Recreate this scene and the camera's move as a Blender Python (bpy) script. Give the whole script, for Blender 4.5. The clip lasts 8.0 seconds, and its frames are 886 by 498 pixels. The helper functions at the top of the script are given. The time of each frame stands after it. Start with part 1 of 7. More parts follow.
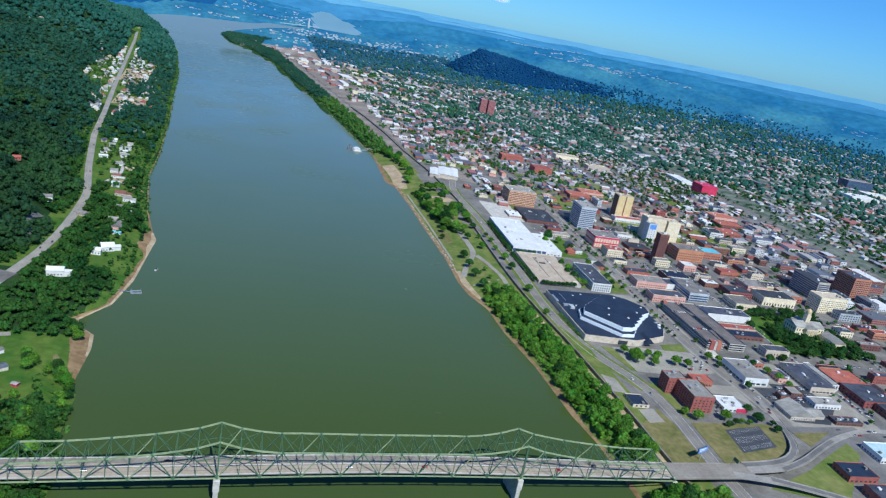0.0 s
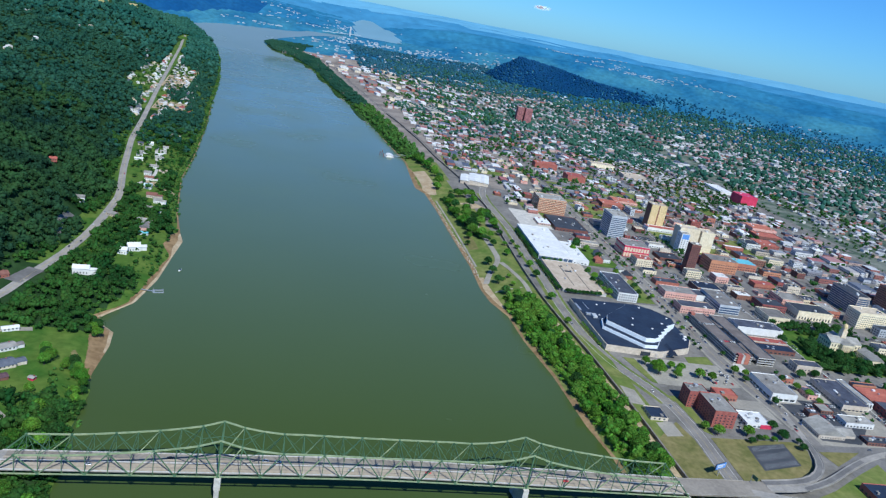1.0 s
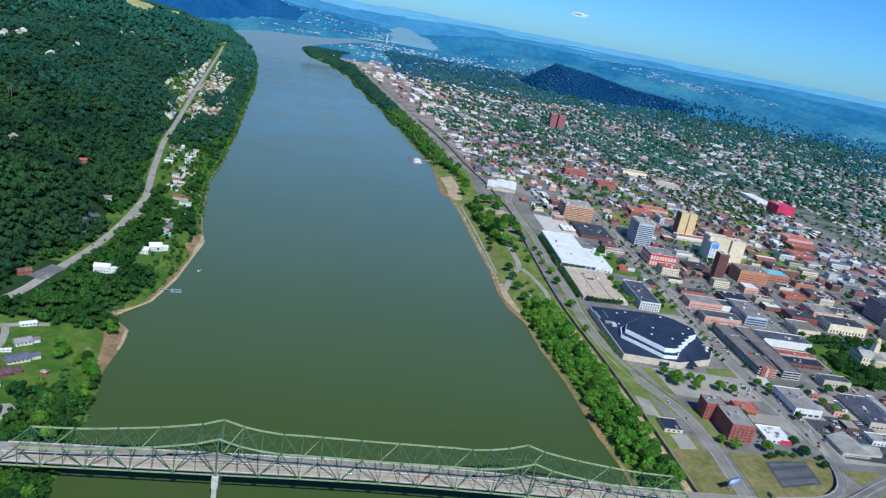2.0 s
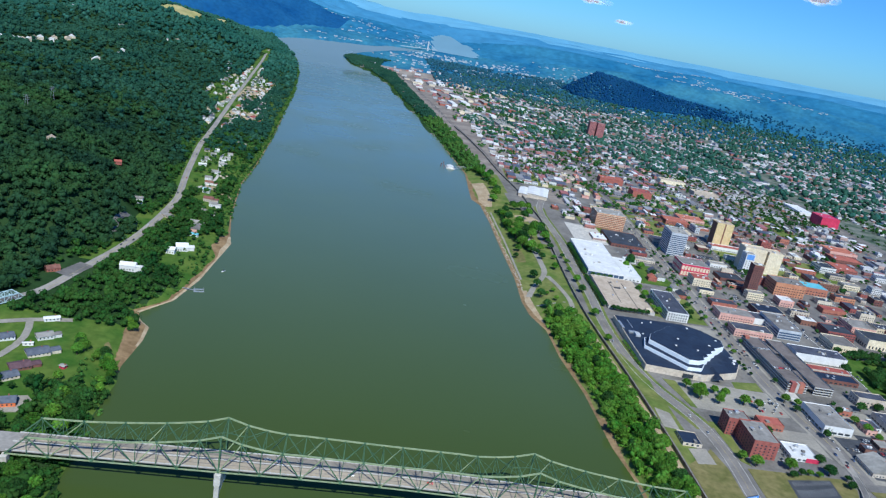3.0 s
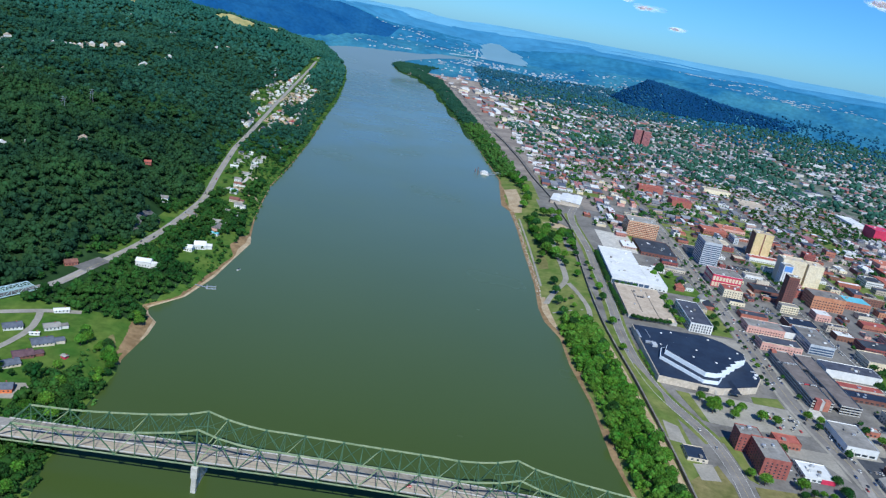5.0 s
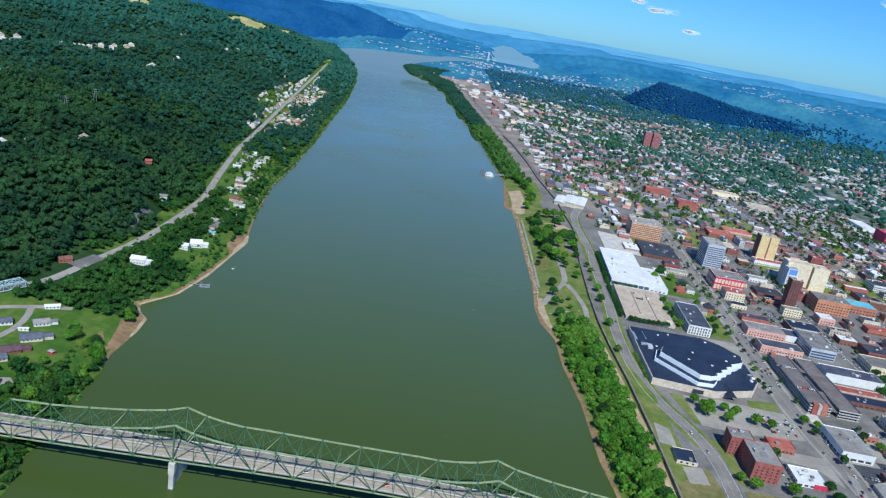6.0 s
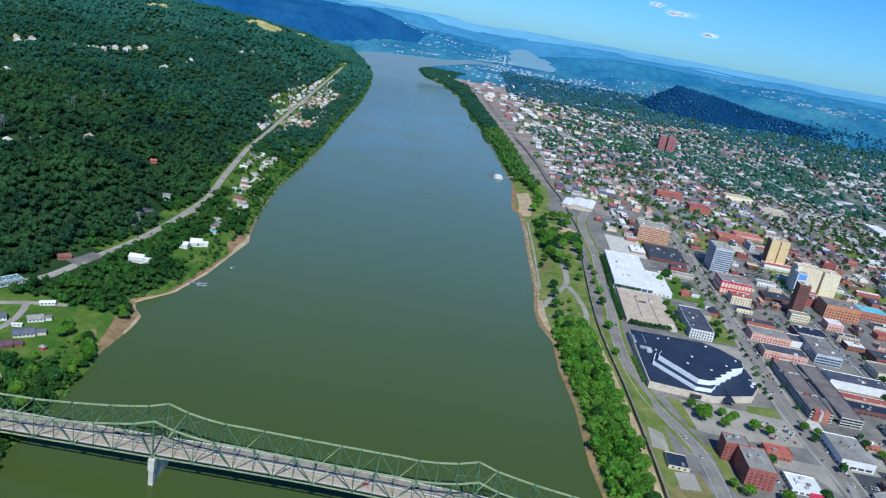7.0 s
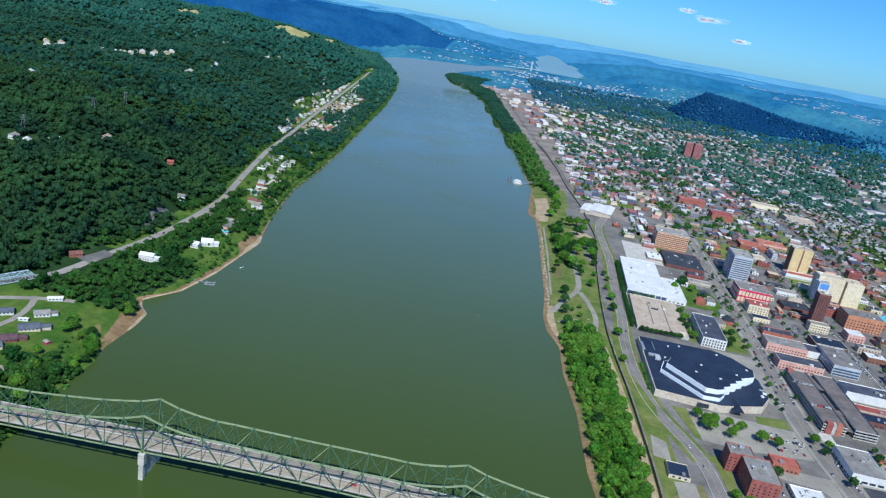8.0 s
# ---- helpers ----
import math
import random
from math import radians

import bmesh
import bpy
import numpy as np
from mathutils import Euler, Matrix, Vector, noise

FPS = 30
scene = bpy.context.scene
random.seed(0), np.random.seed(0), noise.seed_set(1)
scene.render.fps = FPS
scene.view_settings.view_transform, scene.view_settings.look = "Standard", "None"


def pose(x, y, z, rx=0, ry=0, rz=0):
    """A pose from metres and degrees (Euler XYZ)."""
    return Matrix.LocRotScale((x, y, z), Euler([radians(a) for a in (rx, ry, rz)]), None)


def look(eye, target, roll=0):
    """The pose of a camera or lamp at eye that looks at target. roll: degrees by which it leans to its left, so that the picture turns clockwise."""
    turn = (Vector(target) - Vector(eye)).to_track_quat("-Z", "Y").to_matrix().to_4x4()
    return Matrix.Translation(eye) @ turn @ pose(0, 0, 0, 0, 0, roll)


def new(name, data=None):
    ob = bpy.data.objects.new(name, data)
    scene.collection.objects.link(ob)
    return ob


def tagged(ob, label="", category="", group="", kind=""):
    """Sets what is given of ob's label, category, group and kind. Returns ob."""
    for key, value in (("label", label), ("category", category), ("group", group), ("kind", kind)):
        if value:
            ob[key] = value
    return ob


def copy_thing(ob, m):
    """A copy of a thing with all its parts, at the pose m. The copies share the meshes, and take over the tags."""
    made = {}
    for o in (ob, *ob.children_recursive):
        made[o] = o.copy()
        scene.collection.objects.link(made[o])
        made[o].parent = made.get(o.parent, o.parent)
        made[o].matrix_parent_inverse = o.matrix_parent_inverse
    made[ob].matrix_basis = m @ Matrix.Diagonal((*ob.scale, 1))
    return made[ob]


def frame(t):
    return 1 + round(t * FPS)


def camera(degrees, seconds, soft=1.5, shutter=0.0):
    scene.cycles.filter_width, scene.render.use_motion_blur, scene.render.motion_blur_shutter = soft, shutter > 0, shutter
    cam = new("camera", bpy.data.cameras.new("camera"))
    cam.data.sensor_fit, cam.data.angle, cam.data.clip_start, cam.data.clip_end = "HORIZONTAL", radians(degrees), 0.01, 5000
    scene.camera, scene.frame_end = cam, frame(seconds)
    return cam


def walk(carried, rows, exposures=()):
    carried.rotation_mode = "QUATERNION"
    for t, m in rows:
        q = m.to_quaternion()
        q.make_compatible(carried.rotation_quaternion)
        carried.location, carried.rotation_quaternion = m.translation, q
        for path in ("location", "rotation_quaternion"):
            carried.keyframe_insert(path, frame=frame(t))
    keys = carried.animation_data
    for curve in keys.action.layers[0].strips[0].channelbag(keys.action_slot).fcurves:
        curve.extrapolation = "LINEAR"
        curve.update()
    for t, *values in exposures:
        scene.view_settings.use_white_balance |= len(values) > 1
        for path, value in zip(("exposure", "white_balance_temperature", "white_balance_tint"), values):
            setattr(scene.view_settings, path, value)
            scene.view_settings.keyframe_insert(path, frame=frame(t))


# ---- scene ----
cam = camera(64.33, 8.0, 1.25)
PATH = [
    (0, (-4.97, -406.74, 338.80), (138.39, 45.88, 182.02), 11.201),
    (0.5, (7.39, -407.57, 338.74), (135.59, 49.60, 182.02), 11.128),
    (1, (20.23, -408.43, 338.82), (135.22, 52.25, 182.12), 11.072),
    (1.5, (32.96, -409.19, 339.19), (135.78, 54.31, 182.37), 11.003),
    (3, (70.92, -408.71, 339.17), (129.78, 62.36, 182.25), 10.816),
    (3.5, (83.44, -407.97, 339.08), (130.69, 64.35, 181.96), 10.725),
    (4, (96.20, -406.88, 338.65), (134.20, 66.23, 181.39), 10.637),
    (4.5, (108.86, -405.46, 338.60), (138.03, 68.18, 181.08), 10.569),
    (6, (145.73, -401.11, 337.44), (155.55, 73.41, 180.16), 10.448),
    (6.5, (158.44, -399.10, 336.97), (167.75, 75.53, 179.99), 10.437),
    (7, (171.53, -396.76, 336.79), (167.50, 77.93, 179.77), 10.369),
    (7.5, (184.43, -394.38, 336.46), (167.67, 80.09, 179.62), 10.366),
    (8, (197.57, -392.05, 335.77), (172.49, 82.27, 179.57), 10.345),
]
walk(cam, [(t, look(eye, target, roll)) for t, eye, target, roll in PATH], [(0.0, 0.04, 5800, 3), (8.0, 0.04, 5800, 3)])

# ---- world, sun, exposure ----
world = bpy.data.worlds.new("daylight")
scene.world = world
world.use_nodes = True
wn, wl = world.node_tree.nodes, world.node_tree.links
sky = wn.new("ShaderNodeTexSky")
sky.sky_type = "NISHITA"
sky.sun_disc = False
SUN_EL, SUN_AZ = radians(49), radians(172)      # azimuth from +y, clockwise
sky.sun_elevation, sky.sun_rotation = SUN_EL, SUN_AZ
sky.altitude, sky.air_density, sky.dust_density, sky.ozone_density = 300, 1.0, 0.2, 3.0
tint = wn.new("ShaderNodeMix")
tint.data_type, tint.blend_type = "RGBA", "MULTIPLY"
tint.inputs[0].default_value, tint.inputs[7].default_value = 1.0, (0.43, 0.87, 1.50, 1)
wl.new(sky.outputs[0], tint.inputs[6])
wl.new(tint.outputs[2], wn["Background"].inputs[0])
wn["Background"].inputs[1].default_value = 0.082
sun_data = bpy.data.lights.new("sun", "SUN")
sun_data.energy, sun_data.angle, sun_data.color = 4.9, radians(0.53), (1.0, 0.95, 0.87)
sun = new("sun", sun_data)
sun_from = Vector((math.sin(SUN_AZ) * math.cos(SUN_EL), math.cos(SUN_AZ) * math.cos(SUN_EL), math.sin(SUN_EL)))
sun.matrix_world = look(sun_from * 900, (0, 0, 0))

# ---- materials ----
MATS = {}


def mat(name, a, b, scale=0.2, rough=0.8, metal=0.0, bump=0.3, fine=4.0, detail=0.35, rand=0.0, island=0.0, spec=0.4, thin=0.0):
    """Two base colours mixed by noise at two scales, in world metres, with fine relief."""
    m = bpy.data.materials.new(name)
    m.use_nodes = True
    n, l = m.node_tree.nodes, m.node_tree.links
    bsdf = n["Principled BSDF"]
    geo = n.new("ShaderNodeNewGeometry")
    big, small = n.new("ShaderNodeTexNoise"), n.new("ShaderNodeTexNoise")
    big.inputs["Scale"].default_value, small.inputs["Scale"].default_value = scale, scale * fine
    big.inputs["Detail"].default_value, small.inputs["Detail"].default_value = 4, 3
    for t in (big, small):
        l.new(geo.outputs["Position"], t.inputs["Vector"])
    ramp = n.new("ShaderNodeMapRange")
    ramp.inputs[1].default_value, ramp.inputs[2].default_value = 0.32, 0.68
    l.new(big.outputs[0], ramp.inputs[0])
    mix = n.new("ShaderNodeMix")
    mix.data_type = "RGBA"
    mix.inputs[6].default_value, mix.inputs[7].default_value = (*a, 1), (*b, 1)
    l.new(ramp.outputs[0], mix.inputs[0])
    hsv = n.new("ShaderNodeHueSaturation")
    l.new(mix.outputs[2], hsv.inputs["Color"])
    val = n.new("ShaderNodeMath")
    val.operation = "MULTIPLY_ADD"
    l.new(small.outputs[0], val.inputs[0])
    val.inputs[1].default_value, val.inputs[2].default_value = detail * 2, 1 - detail
    last = val.outputs[0]
    for out, amount in ((("obj", rand), ("isl", island))):
        if amount:
            src = n.new("ShaderNodeObjectInfo").outputs["Random"] if out == "obj" else geo.outputs["Random Per Island"]
            add = n.new("ShaderNodeMath")
            add.operation = "MULTIPLY_ADD"
            l.new(src, add.inputs[0])
            add.inputs[1].default_value, add.inputs[2].default_value = amount * 2, 1 - amount
            mul = n.new("ShaderNodeMath")
            mul.operation = "MULTIPLY"
            l.new(last, mul.inputs[0]), l.new(add.outputs[0], mul.inputs[1])
            last = mul.outputs[0]
            hue = n.new("ShaderNodeMath")
            hue.operation = "MULTIPLY_ADD"
            l.new(src, hue.inputs[0])
            hue.inputs[1].default_value, hue.inputs[2].default_value = amount * 0.12, 0.5 - amount * 0.06
            l.new(hue.outputs[0], hsv.inputs["Hue"])
    l.new(last, hsv.inputs["Value"])
    l.new(hsv.outputs[0], bsdf.inputs["Base Color"])
    bsdf.inputs["Roughness"].default_value, bsdf.inputs["Metallic"].default_value = rough, metal
    bsdf.inputs["Specular IOR Level"].default_value = spec
    if bump:
        bp = n.new("ShaderNodeBump")
        bp.inputs["Strength"].default_value, bp.inputs["Distance"].default_value = bump, 0.4 / max(scale * fine, 0.4)
        l.new(small.outputs[0], bp.inputs["Height"])
        l.new(bp.outputs[0], bsdf.inputs["Normal"])
    if thin:
        trans, both = n.new("ShaderNodeBsdfTranslucent"), n.new("ShaderNodeMixShader")
        l.new(hsv.outputs[0], trans.inputs["Color"])
        both.inputs[0].default_value = thin
        l.new(bsdf.outputs[0], both.inputs[1]), l.new(trans.outputs[0], both.inputs[2])
        l.new(both.outputs[0], n["Material Output"].inputs[0])
    MATS[name] = m
    return m


GRASS = mat("grass", (0.044, 0.110, 0.016), (0.105, 0.158, 0.030), 0.04, 0.95, detail=0.35, spec=0.1)
DECKCON = mat("deck_concrete", (0.21, 0.185, 0.155), (0.28, 0.25, 0.21), 0.05, 0.9, fine=8, detail=0.25, spec=0.2)
LANECON = mat("worn_lane_concrete", (0.33, 0.275, 0.205), (0.42, 0.355, 0.27), 0.06, 0.9, fine=8, detail=0.25, spec=0.2)
DRYGRASS = mat("dry_grass", (0.120, 0.125, 0.040), (0.215, 0.185, 0.080), 0.05, 0.95, spec=0.1)
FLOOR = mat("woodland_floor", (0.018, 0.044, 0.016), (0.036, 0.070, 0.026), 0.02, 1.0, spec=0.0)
BANK = mat("bank_earth", (0.17, 0.110, 0.055), (0.30, 0.205, 0.11), 0.06, 0.95, spec=0.1)
DECKTOP = mat("garage_deck", (0.115, 0.098, 0.09), (0.185, 0.16, 0.148), 0.05, 0.95, detail=0.25)
SAND = mat("sand", (0.34, 0.25, 0.15), (0.46, 0.37, 0.25), 0.08, 0.95, spec=0.1)
URBAN = mat("urban_ground", (0.128, 0.120, 0.108), (0.225, 0.211, 0.190), 0.05, 0.9, fine=6, spec=0.2)
TOWN = mat("town_lots", (0.04, 0.075, 0.045), (0.19, 0.20, 0.17), 0.03, 0.95, fine=5, spec=0.1)
ASPHALT = mat("asphalt", (0.130, 0.124, 0.118), (0.200, 0.191, 0.180), 0.05, 0.9, fine=8, detail=0.25, spec=0.2)
DARKASPH = mat("fresh_asphalt", (0.045, 0.05, 0.06), (0.075, 0.08, 0.09), 0.06, 0.9, fine=6, spec=0.2)
BLVDCON = mat("worn_boulevard_asphalt", (0.170, 0.157, 0.145), (0.250, 0.232, 0.210), 0.05, 0.9, fine=8, detail=0.25, spec=0.2)
ORANGEW = mat("orange_painted_wall", (0.62, 0.16, 0.06), (0.70, 0.22, 0.09), 0.2, 0.8)
ROADCON = mat("road_concrete", (0.24, 0.225, 0.205), (0.34, 0.315, 0.28), 0.05, 0.9, fine=8, detail=0.25, spec=0.2)
PATH_CON = mat("path_concrete", (0.42, 0.40, 0.36), (0.55, 0.52, 0.46), 0.08, 0.9, spec=0.2)
LOTCON = mat("car_park_concrete", (0.245, 0.225, 0.190), (0.345, 0.320, 0.270), 0.05, 0.9, fine=8, detail=0.25, spec=0.2)
WORKS = mat("works_ground", (0.165, 0.140, 0.122), (0.300, 0.262, 0.226), 0.02, 0.95, fine=6, detail=0.35, spec=0.1)
# blue haze and cloud shade mixed into the suburb leaf colour
SUBLEAF = mat("hazed_suburb_foliage", (0.025, 0.103, 0.157), (0.047, 0.143, 0.188), 0.006, 0.9, bump=0.2, fine=12, detail=0.3, island=0.25, spec=0.05, thin=0.3)
VERGE = mat("worn_green_grass", (0.095, 0.150, 0.030), (0.190, 0.200, 0.066), 0.035, 0.95, detail=0.35, spec=0.1)
MIDLEAF = mat("bottomland_foliage", (0.015, 0.060, 0.012), (0.054, 0.138, 0.024), 0.03, 0.75, bump=0.4, fine=30, detail=0.4, island=0.3, spec=0.15, thin=0.3)
DARKLEAF = mat("dark_tree_foliage", (0.022, 0.082, 0.020), (0.058, 0.140, 0.032), 0.03, 0.8, bump=0.4, fine=30, detail=0.4, rand=0.3, island=0.3, spec=0.1, thin=0.3)
PIERCON = mat("stained_pier_concrete", (0.42, 0.40, 0.35), (0.56, 0.53, 0.47), 0.15, 0.9, detail=0.3)
FIELD = mat("mown_hill_field", (0.26, 0.25, 0.10), (0.42, 0.35, 0.17), 0.01, 0.95, spec=0.1)
PAINT = mat("road_paint", (0.75, 0.75, 0.72), (0.8, 0.8, 0.78), 0.5, 0.7)
YPAINT = mat("yellow_paint", (0.34, 0.27, 0.12), (0.42, 0.33, 0.15), 0.5, 0.7)
# one bridge green in two painted tones: shaded first, then sunlit
STEEL = mat("green_painted_steel", (0.045, 0.110, 0.058), (0.095, 0.175, 0.090), 0.15, 0.65, 0.0, 0.1, detail=0.3)
LITSTEEL = mat("sunlit_green_steel", (0.20, 0.27, 0.14), (0.32, 0.37, 0.21), 0.2, 0.65, 0.0, 0.1, detail=0.3)
FARRED = mat("red_tower_brick", (0.30, 0.11, 0.11), (0.38, 0.16, 0.155), 0.2, 0.9)
CONCRETE = mat("concrete", (0.42, 0.40, 0.37), (0.55, 0.53, 0.49), 0.12, 0.85, detail=0.25)
WHITE = mat("white_paint", (0.62, 0.62, 0.60), (0.74, 0.73, 0.71), 0.1, 0.6, detail=0.12)
WROOF = mat("white_roof_membrane", (0.58, 0.58, 0.56), (0.72, 0.72, 0.70), 0.05, 0.7, detail=0.15)
GROOF = mat("grey_gravel_roof", (0.180, 0.170, 0.155), (0.300, 0.285, 0.260), 0.07, 0.95, detail=0.25, rand=0.3)
TROOF = mat("tan_roof", (0.420, 0.340, 0.250), (0.520, 0.435, 0.330), 0.06, 0.95, detail=0.25, rand=0.15)
DROOF = mat("dark_bitumen_roof", (0.030, 0.036, 0.050), (0.068, 0.076, 0.098), 0.06, 0.8, detail=0.3, rand=0.25)
NAVY = mat("navy_roof_membrane", (0.010, 0.019, 0.042), (0.018, 0.032, 0.062), 0.05, 0.75, detail=0.25)
RROOF = mat("red_roof", (0.30, 0.075, 0.055), (0.42, 0.13, 0.09), 0.1, 0.8, rand=0.2)
TEAL = mat("teal_metal_roof", (0.12, 0.42, 0.50), (0.18, 0.50, 0.57), 0.1, 0.5)
BRICK = mat("red_brick", (0.270, 0.080, 0.062), (0.370, 0.132, 0.100), 0.25, 0.9, fine=8, rand=0.2)
DBRICK = mat("dark_brick", (0.15, 0.065, 0.05), (0.22, 0.10, 0.075), 0.25, 0.9, fine=8, rand=0.2)
OBRICK = mat("orange_brick", (0.40, 0.155, 0.09), (0.50, 0.23, 0.14), 0.2, 0.9, fine=8, rand=0.15)
PINK = mat("salmon_render", (0.56, 0.29, 0.24), (0.66, 0.40, 0.33), 0.1, 0.85)
CREAM = mat("cream_stone", (0.66, 0.55, 0.37), (0.74, 0.65, 0.48), 0.1, 0.85, rand=0.1)
YELLOW = mat("yellow_brick", (0.60, 0.46, 0.22), (0.68, 0.54, 0.30), 0.1, 0.85)
GREYW = mat("grey_panel", (0.34, 0.37, 0.40), (0.46, 0.48, 0.50), 0.1, 0.6, rand=0.2)
TAN = mat("tan_render", (0.48, 0.40, 0.31), (0.58, 0.51, 0.42), 0.1, 0.85, rand=0.15)
PROOF = mat("purple_brown_shingles", (0.085, 0.045, 0.055), (0.13, 0.075, 0.085), 0.3, 0.9, fine=8)
SLATE = mat("slate_blue_shingles", (0.075, 0.088, 0.115), (0.125, 0.14, 0.17), 0.3, 0.9, fine=8)
CRIMSON = mat("crimson_metal", (0.50, 0.03, 0.08), (0.60, 0.05, 0.11), 0.1, 0.5)
WINDOW = mat("window_glass", (0.02, 0.03, 0.04), (0.05, 0.065, 0.08), 0.3, 0.12, bump=0, spec=0.6)
BLUEGL = mat("blue_glass", (0.045, 0.075, 0.13), (0.08, 0.12, 0.19), 0.15, 0.15, bump=0, spec=0.6)
METAL = mat("galvanised_metal", (0.45, 0.46, 0.47), (0.6, 0.6, 0.6), 0.5, 0.4, 0.6)
BARK = mat("bark", (0.07, 0.05, 0.035), (0.12, 0.09, 0.065), 1.0, 0.95)
LEAF = mat("foliage", (0.054, 0.172, 0.016), (0.135, 0.275, 0.038), 0.03, 0.75, bump=0.4, fine=30, detail=0.4, rand=0.3, island=0.3, spec=0.15, thin=0.28)
# hillside, hilltop and outer town greens, cooled by painted distance haze
WOODLEAF = mat("hazed_hillside_foliage", (0.014, 0.048, 0.036), (0.064, 0.150, 0.046), 0.010, 0.85, bump=0.4, fine=90, detail=0.3, island=0.2, spec=0.05, thin=0.42)
HILLLEAF = mat("hazed_hilltop_foliage", (0.022, 0.088, 0.062), (0.054, 0.146, 0.084), 0.009, 0.85, bump=0.4, fine=60, detail=0.3, island=0.18, spec=0.05, thin=0.4)
TOWNLEAF = mat("hazed_town_foliage", (0.028, 0.103, 0.080), (0.067, 0.167, 0.112), 0.007, 0.85, bump=0.3, fine=60, detail=0.4, island=0.3, spec=0.05, thin=0.35)
BANKLEAF = mat("bank_foliage", (0.042, 0.132, 0.026), (0.105, 0.220, 0.045), 0.02, 0.8, bump=0.4, fine=30, detail=0.4, island=0.3, spec=0.1, thin=0.35)
LEAFY = mat("light_foliage", (0.085, 0.21, 0.018), (0.145, 0.28, 0.036), 0.03, 0.75, bump=0.4, fine=20, detail=0.4, rand=0.25, island=0.3, spec=0.15, thin=0.28)
# far wood leaves: haze blue mixed into the green
FARLEAF = mat("hazed_far_foliage", (0.024, 0.104, 0.078), (0.052, 0.156, 0.106), 0.006, 0.9, bump=0.2, fine=12, detail=0.3, island=0.2, spec=0.05, thin=0.3)
# distant ground: haze put into the base colours, paler towards the horizon
DISTANT = mat("hazed_woodland", (0.018, 0.104, 0.213), (0.052, 0.183, 0.256), 0.005, 1.0, bump=0, fine=9, detail=0.45, spec=0.0)
MIDLAND = mat("hazed_hills", (0.022, 0.119, 0.238), (0.039, 0.162, 0.270), 0.0035, 1.0, bump=0, fine=8, detail=0.4, spec=0.0)
HORIZON = mat("hazed_country", (0.045, 0.175, 0.320), (0.062, 0.210, 0.360), 0.0026, 1.0, bump=0, fine=6, detail=0.3, spec=0.0)
# eastern leaves share the haze blue of the ground below them
EASTLEAF = mat("hazed_eastern_foliage", (0.021, 0.12, 0.245), (0.06, 0.21, 0.294), 0.006, 0.95, bump=0.1, fine=12, detail=0.25, island=0.12, spec=0.0, thin=0.45)
# ridge leaves: cloud shadow and haze put into a navy base
RIDGELEAF = mat("shaded_ridge_foliage", (0.011, 0.062, 0.168), (0.017, 0.081, 0.196), 0.006, 0.95, bump=0.1, fine=12, detail=0.2, island=0.08, spec=0.0, thin=0.3)
# navy of the far western hills, haze painted as ground colour
HAZEDRIDGE = mat("hazed_wooded_ridge", (0.009, 0.057, 0.165), (0.018, 0.088, 0.204), 0.006, 1.0, bump=0, fine=9, detail=0.35, spec=0.0)
SKYLINE = mat("hazed_horizon_country", (0.105, 0.280, 0.430), (0.130, 0.320, 0.470), 0.0015, 1.0, bump=0, fine=5, detail=0.15, spec=0.0)
# far reach: sky reflection and haze put into the water's colour
PALEWATER = mat("sky_toned_water", (0.14, 0.26, 0.33), (0.18, 0.31, 0.38), 0.002, 0.3, bump=0, fine=5, detail=0.1)
DARKCON = mat("weathered_concrete", (0.13, 0.115, 0.10), (0.24, 0.22, 0.19), 0.08, 0.9)
TEALSTEEL = mat("pale_teal_steel", (0.40, 0.55, 0.58), (0.50, 0.64, 0.66), 0.2, 0.5, bump=0.1)
SIGNBLUE = mat("blue_panel", (0.10, 0.25, 0.60), (0.16, 0.33, 0.68), 0.3, 0.5, bump=0)
CARRED = mat("red_car_paint", (0.50, 0.03, 0.03), (0.56, 0.04, 0.04), 0.5, 0.3, bump=0, spec=0.5)
CLADDING = mat("white_metal_cladding", (0.80, 0.85, 0.89), (0.86, 0.90, 0.93), 0.1, 0.5, detail=0.08)
RIPRAP = mat("riprap_stone", (0.33, 0.29, 0.24), (0.46, 0.41, 0.35), 0.3, 0.95)


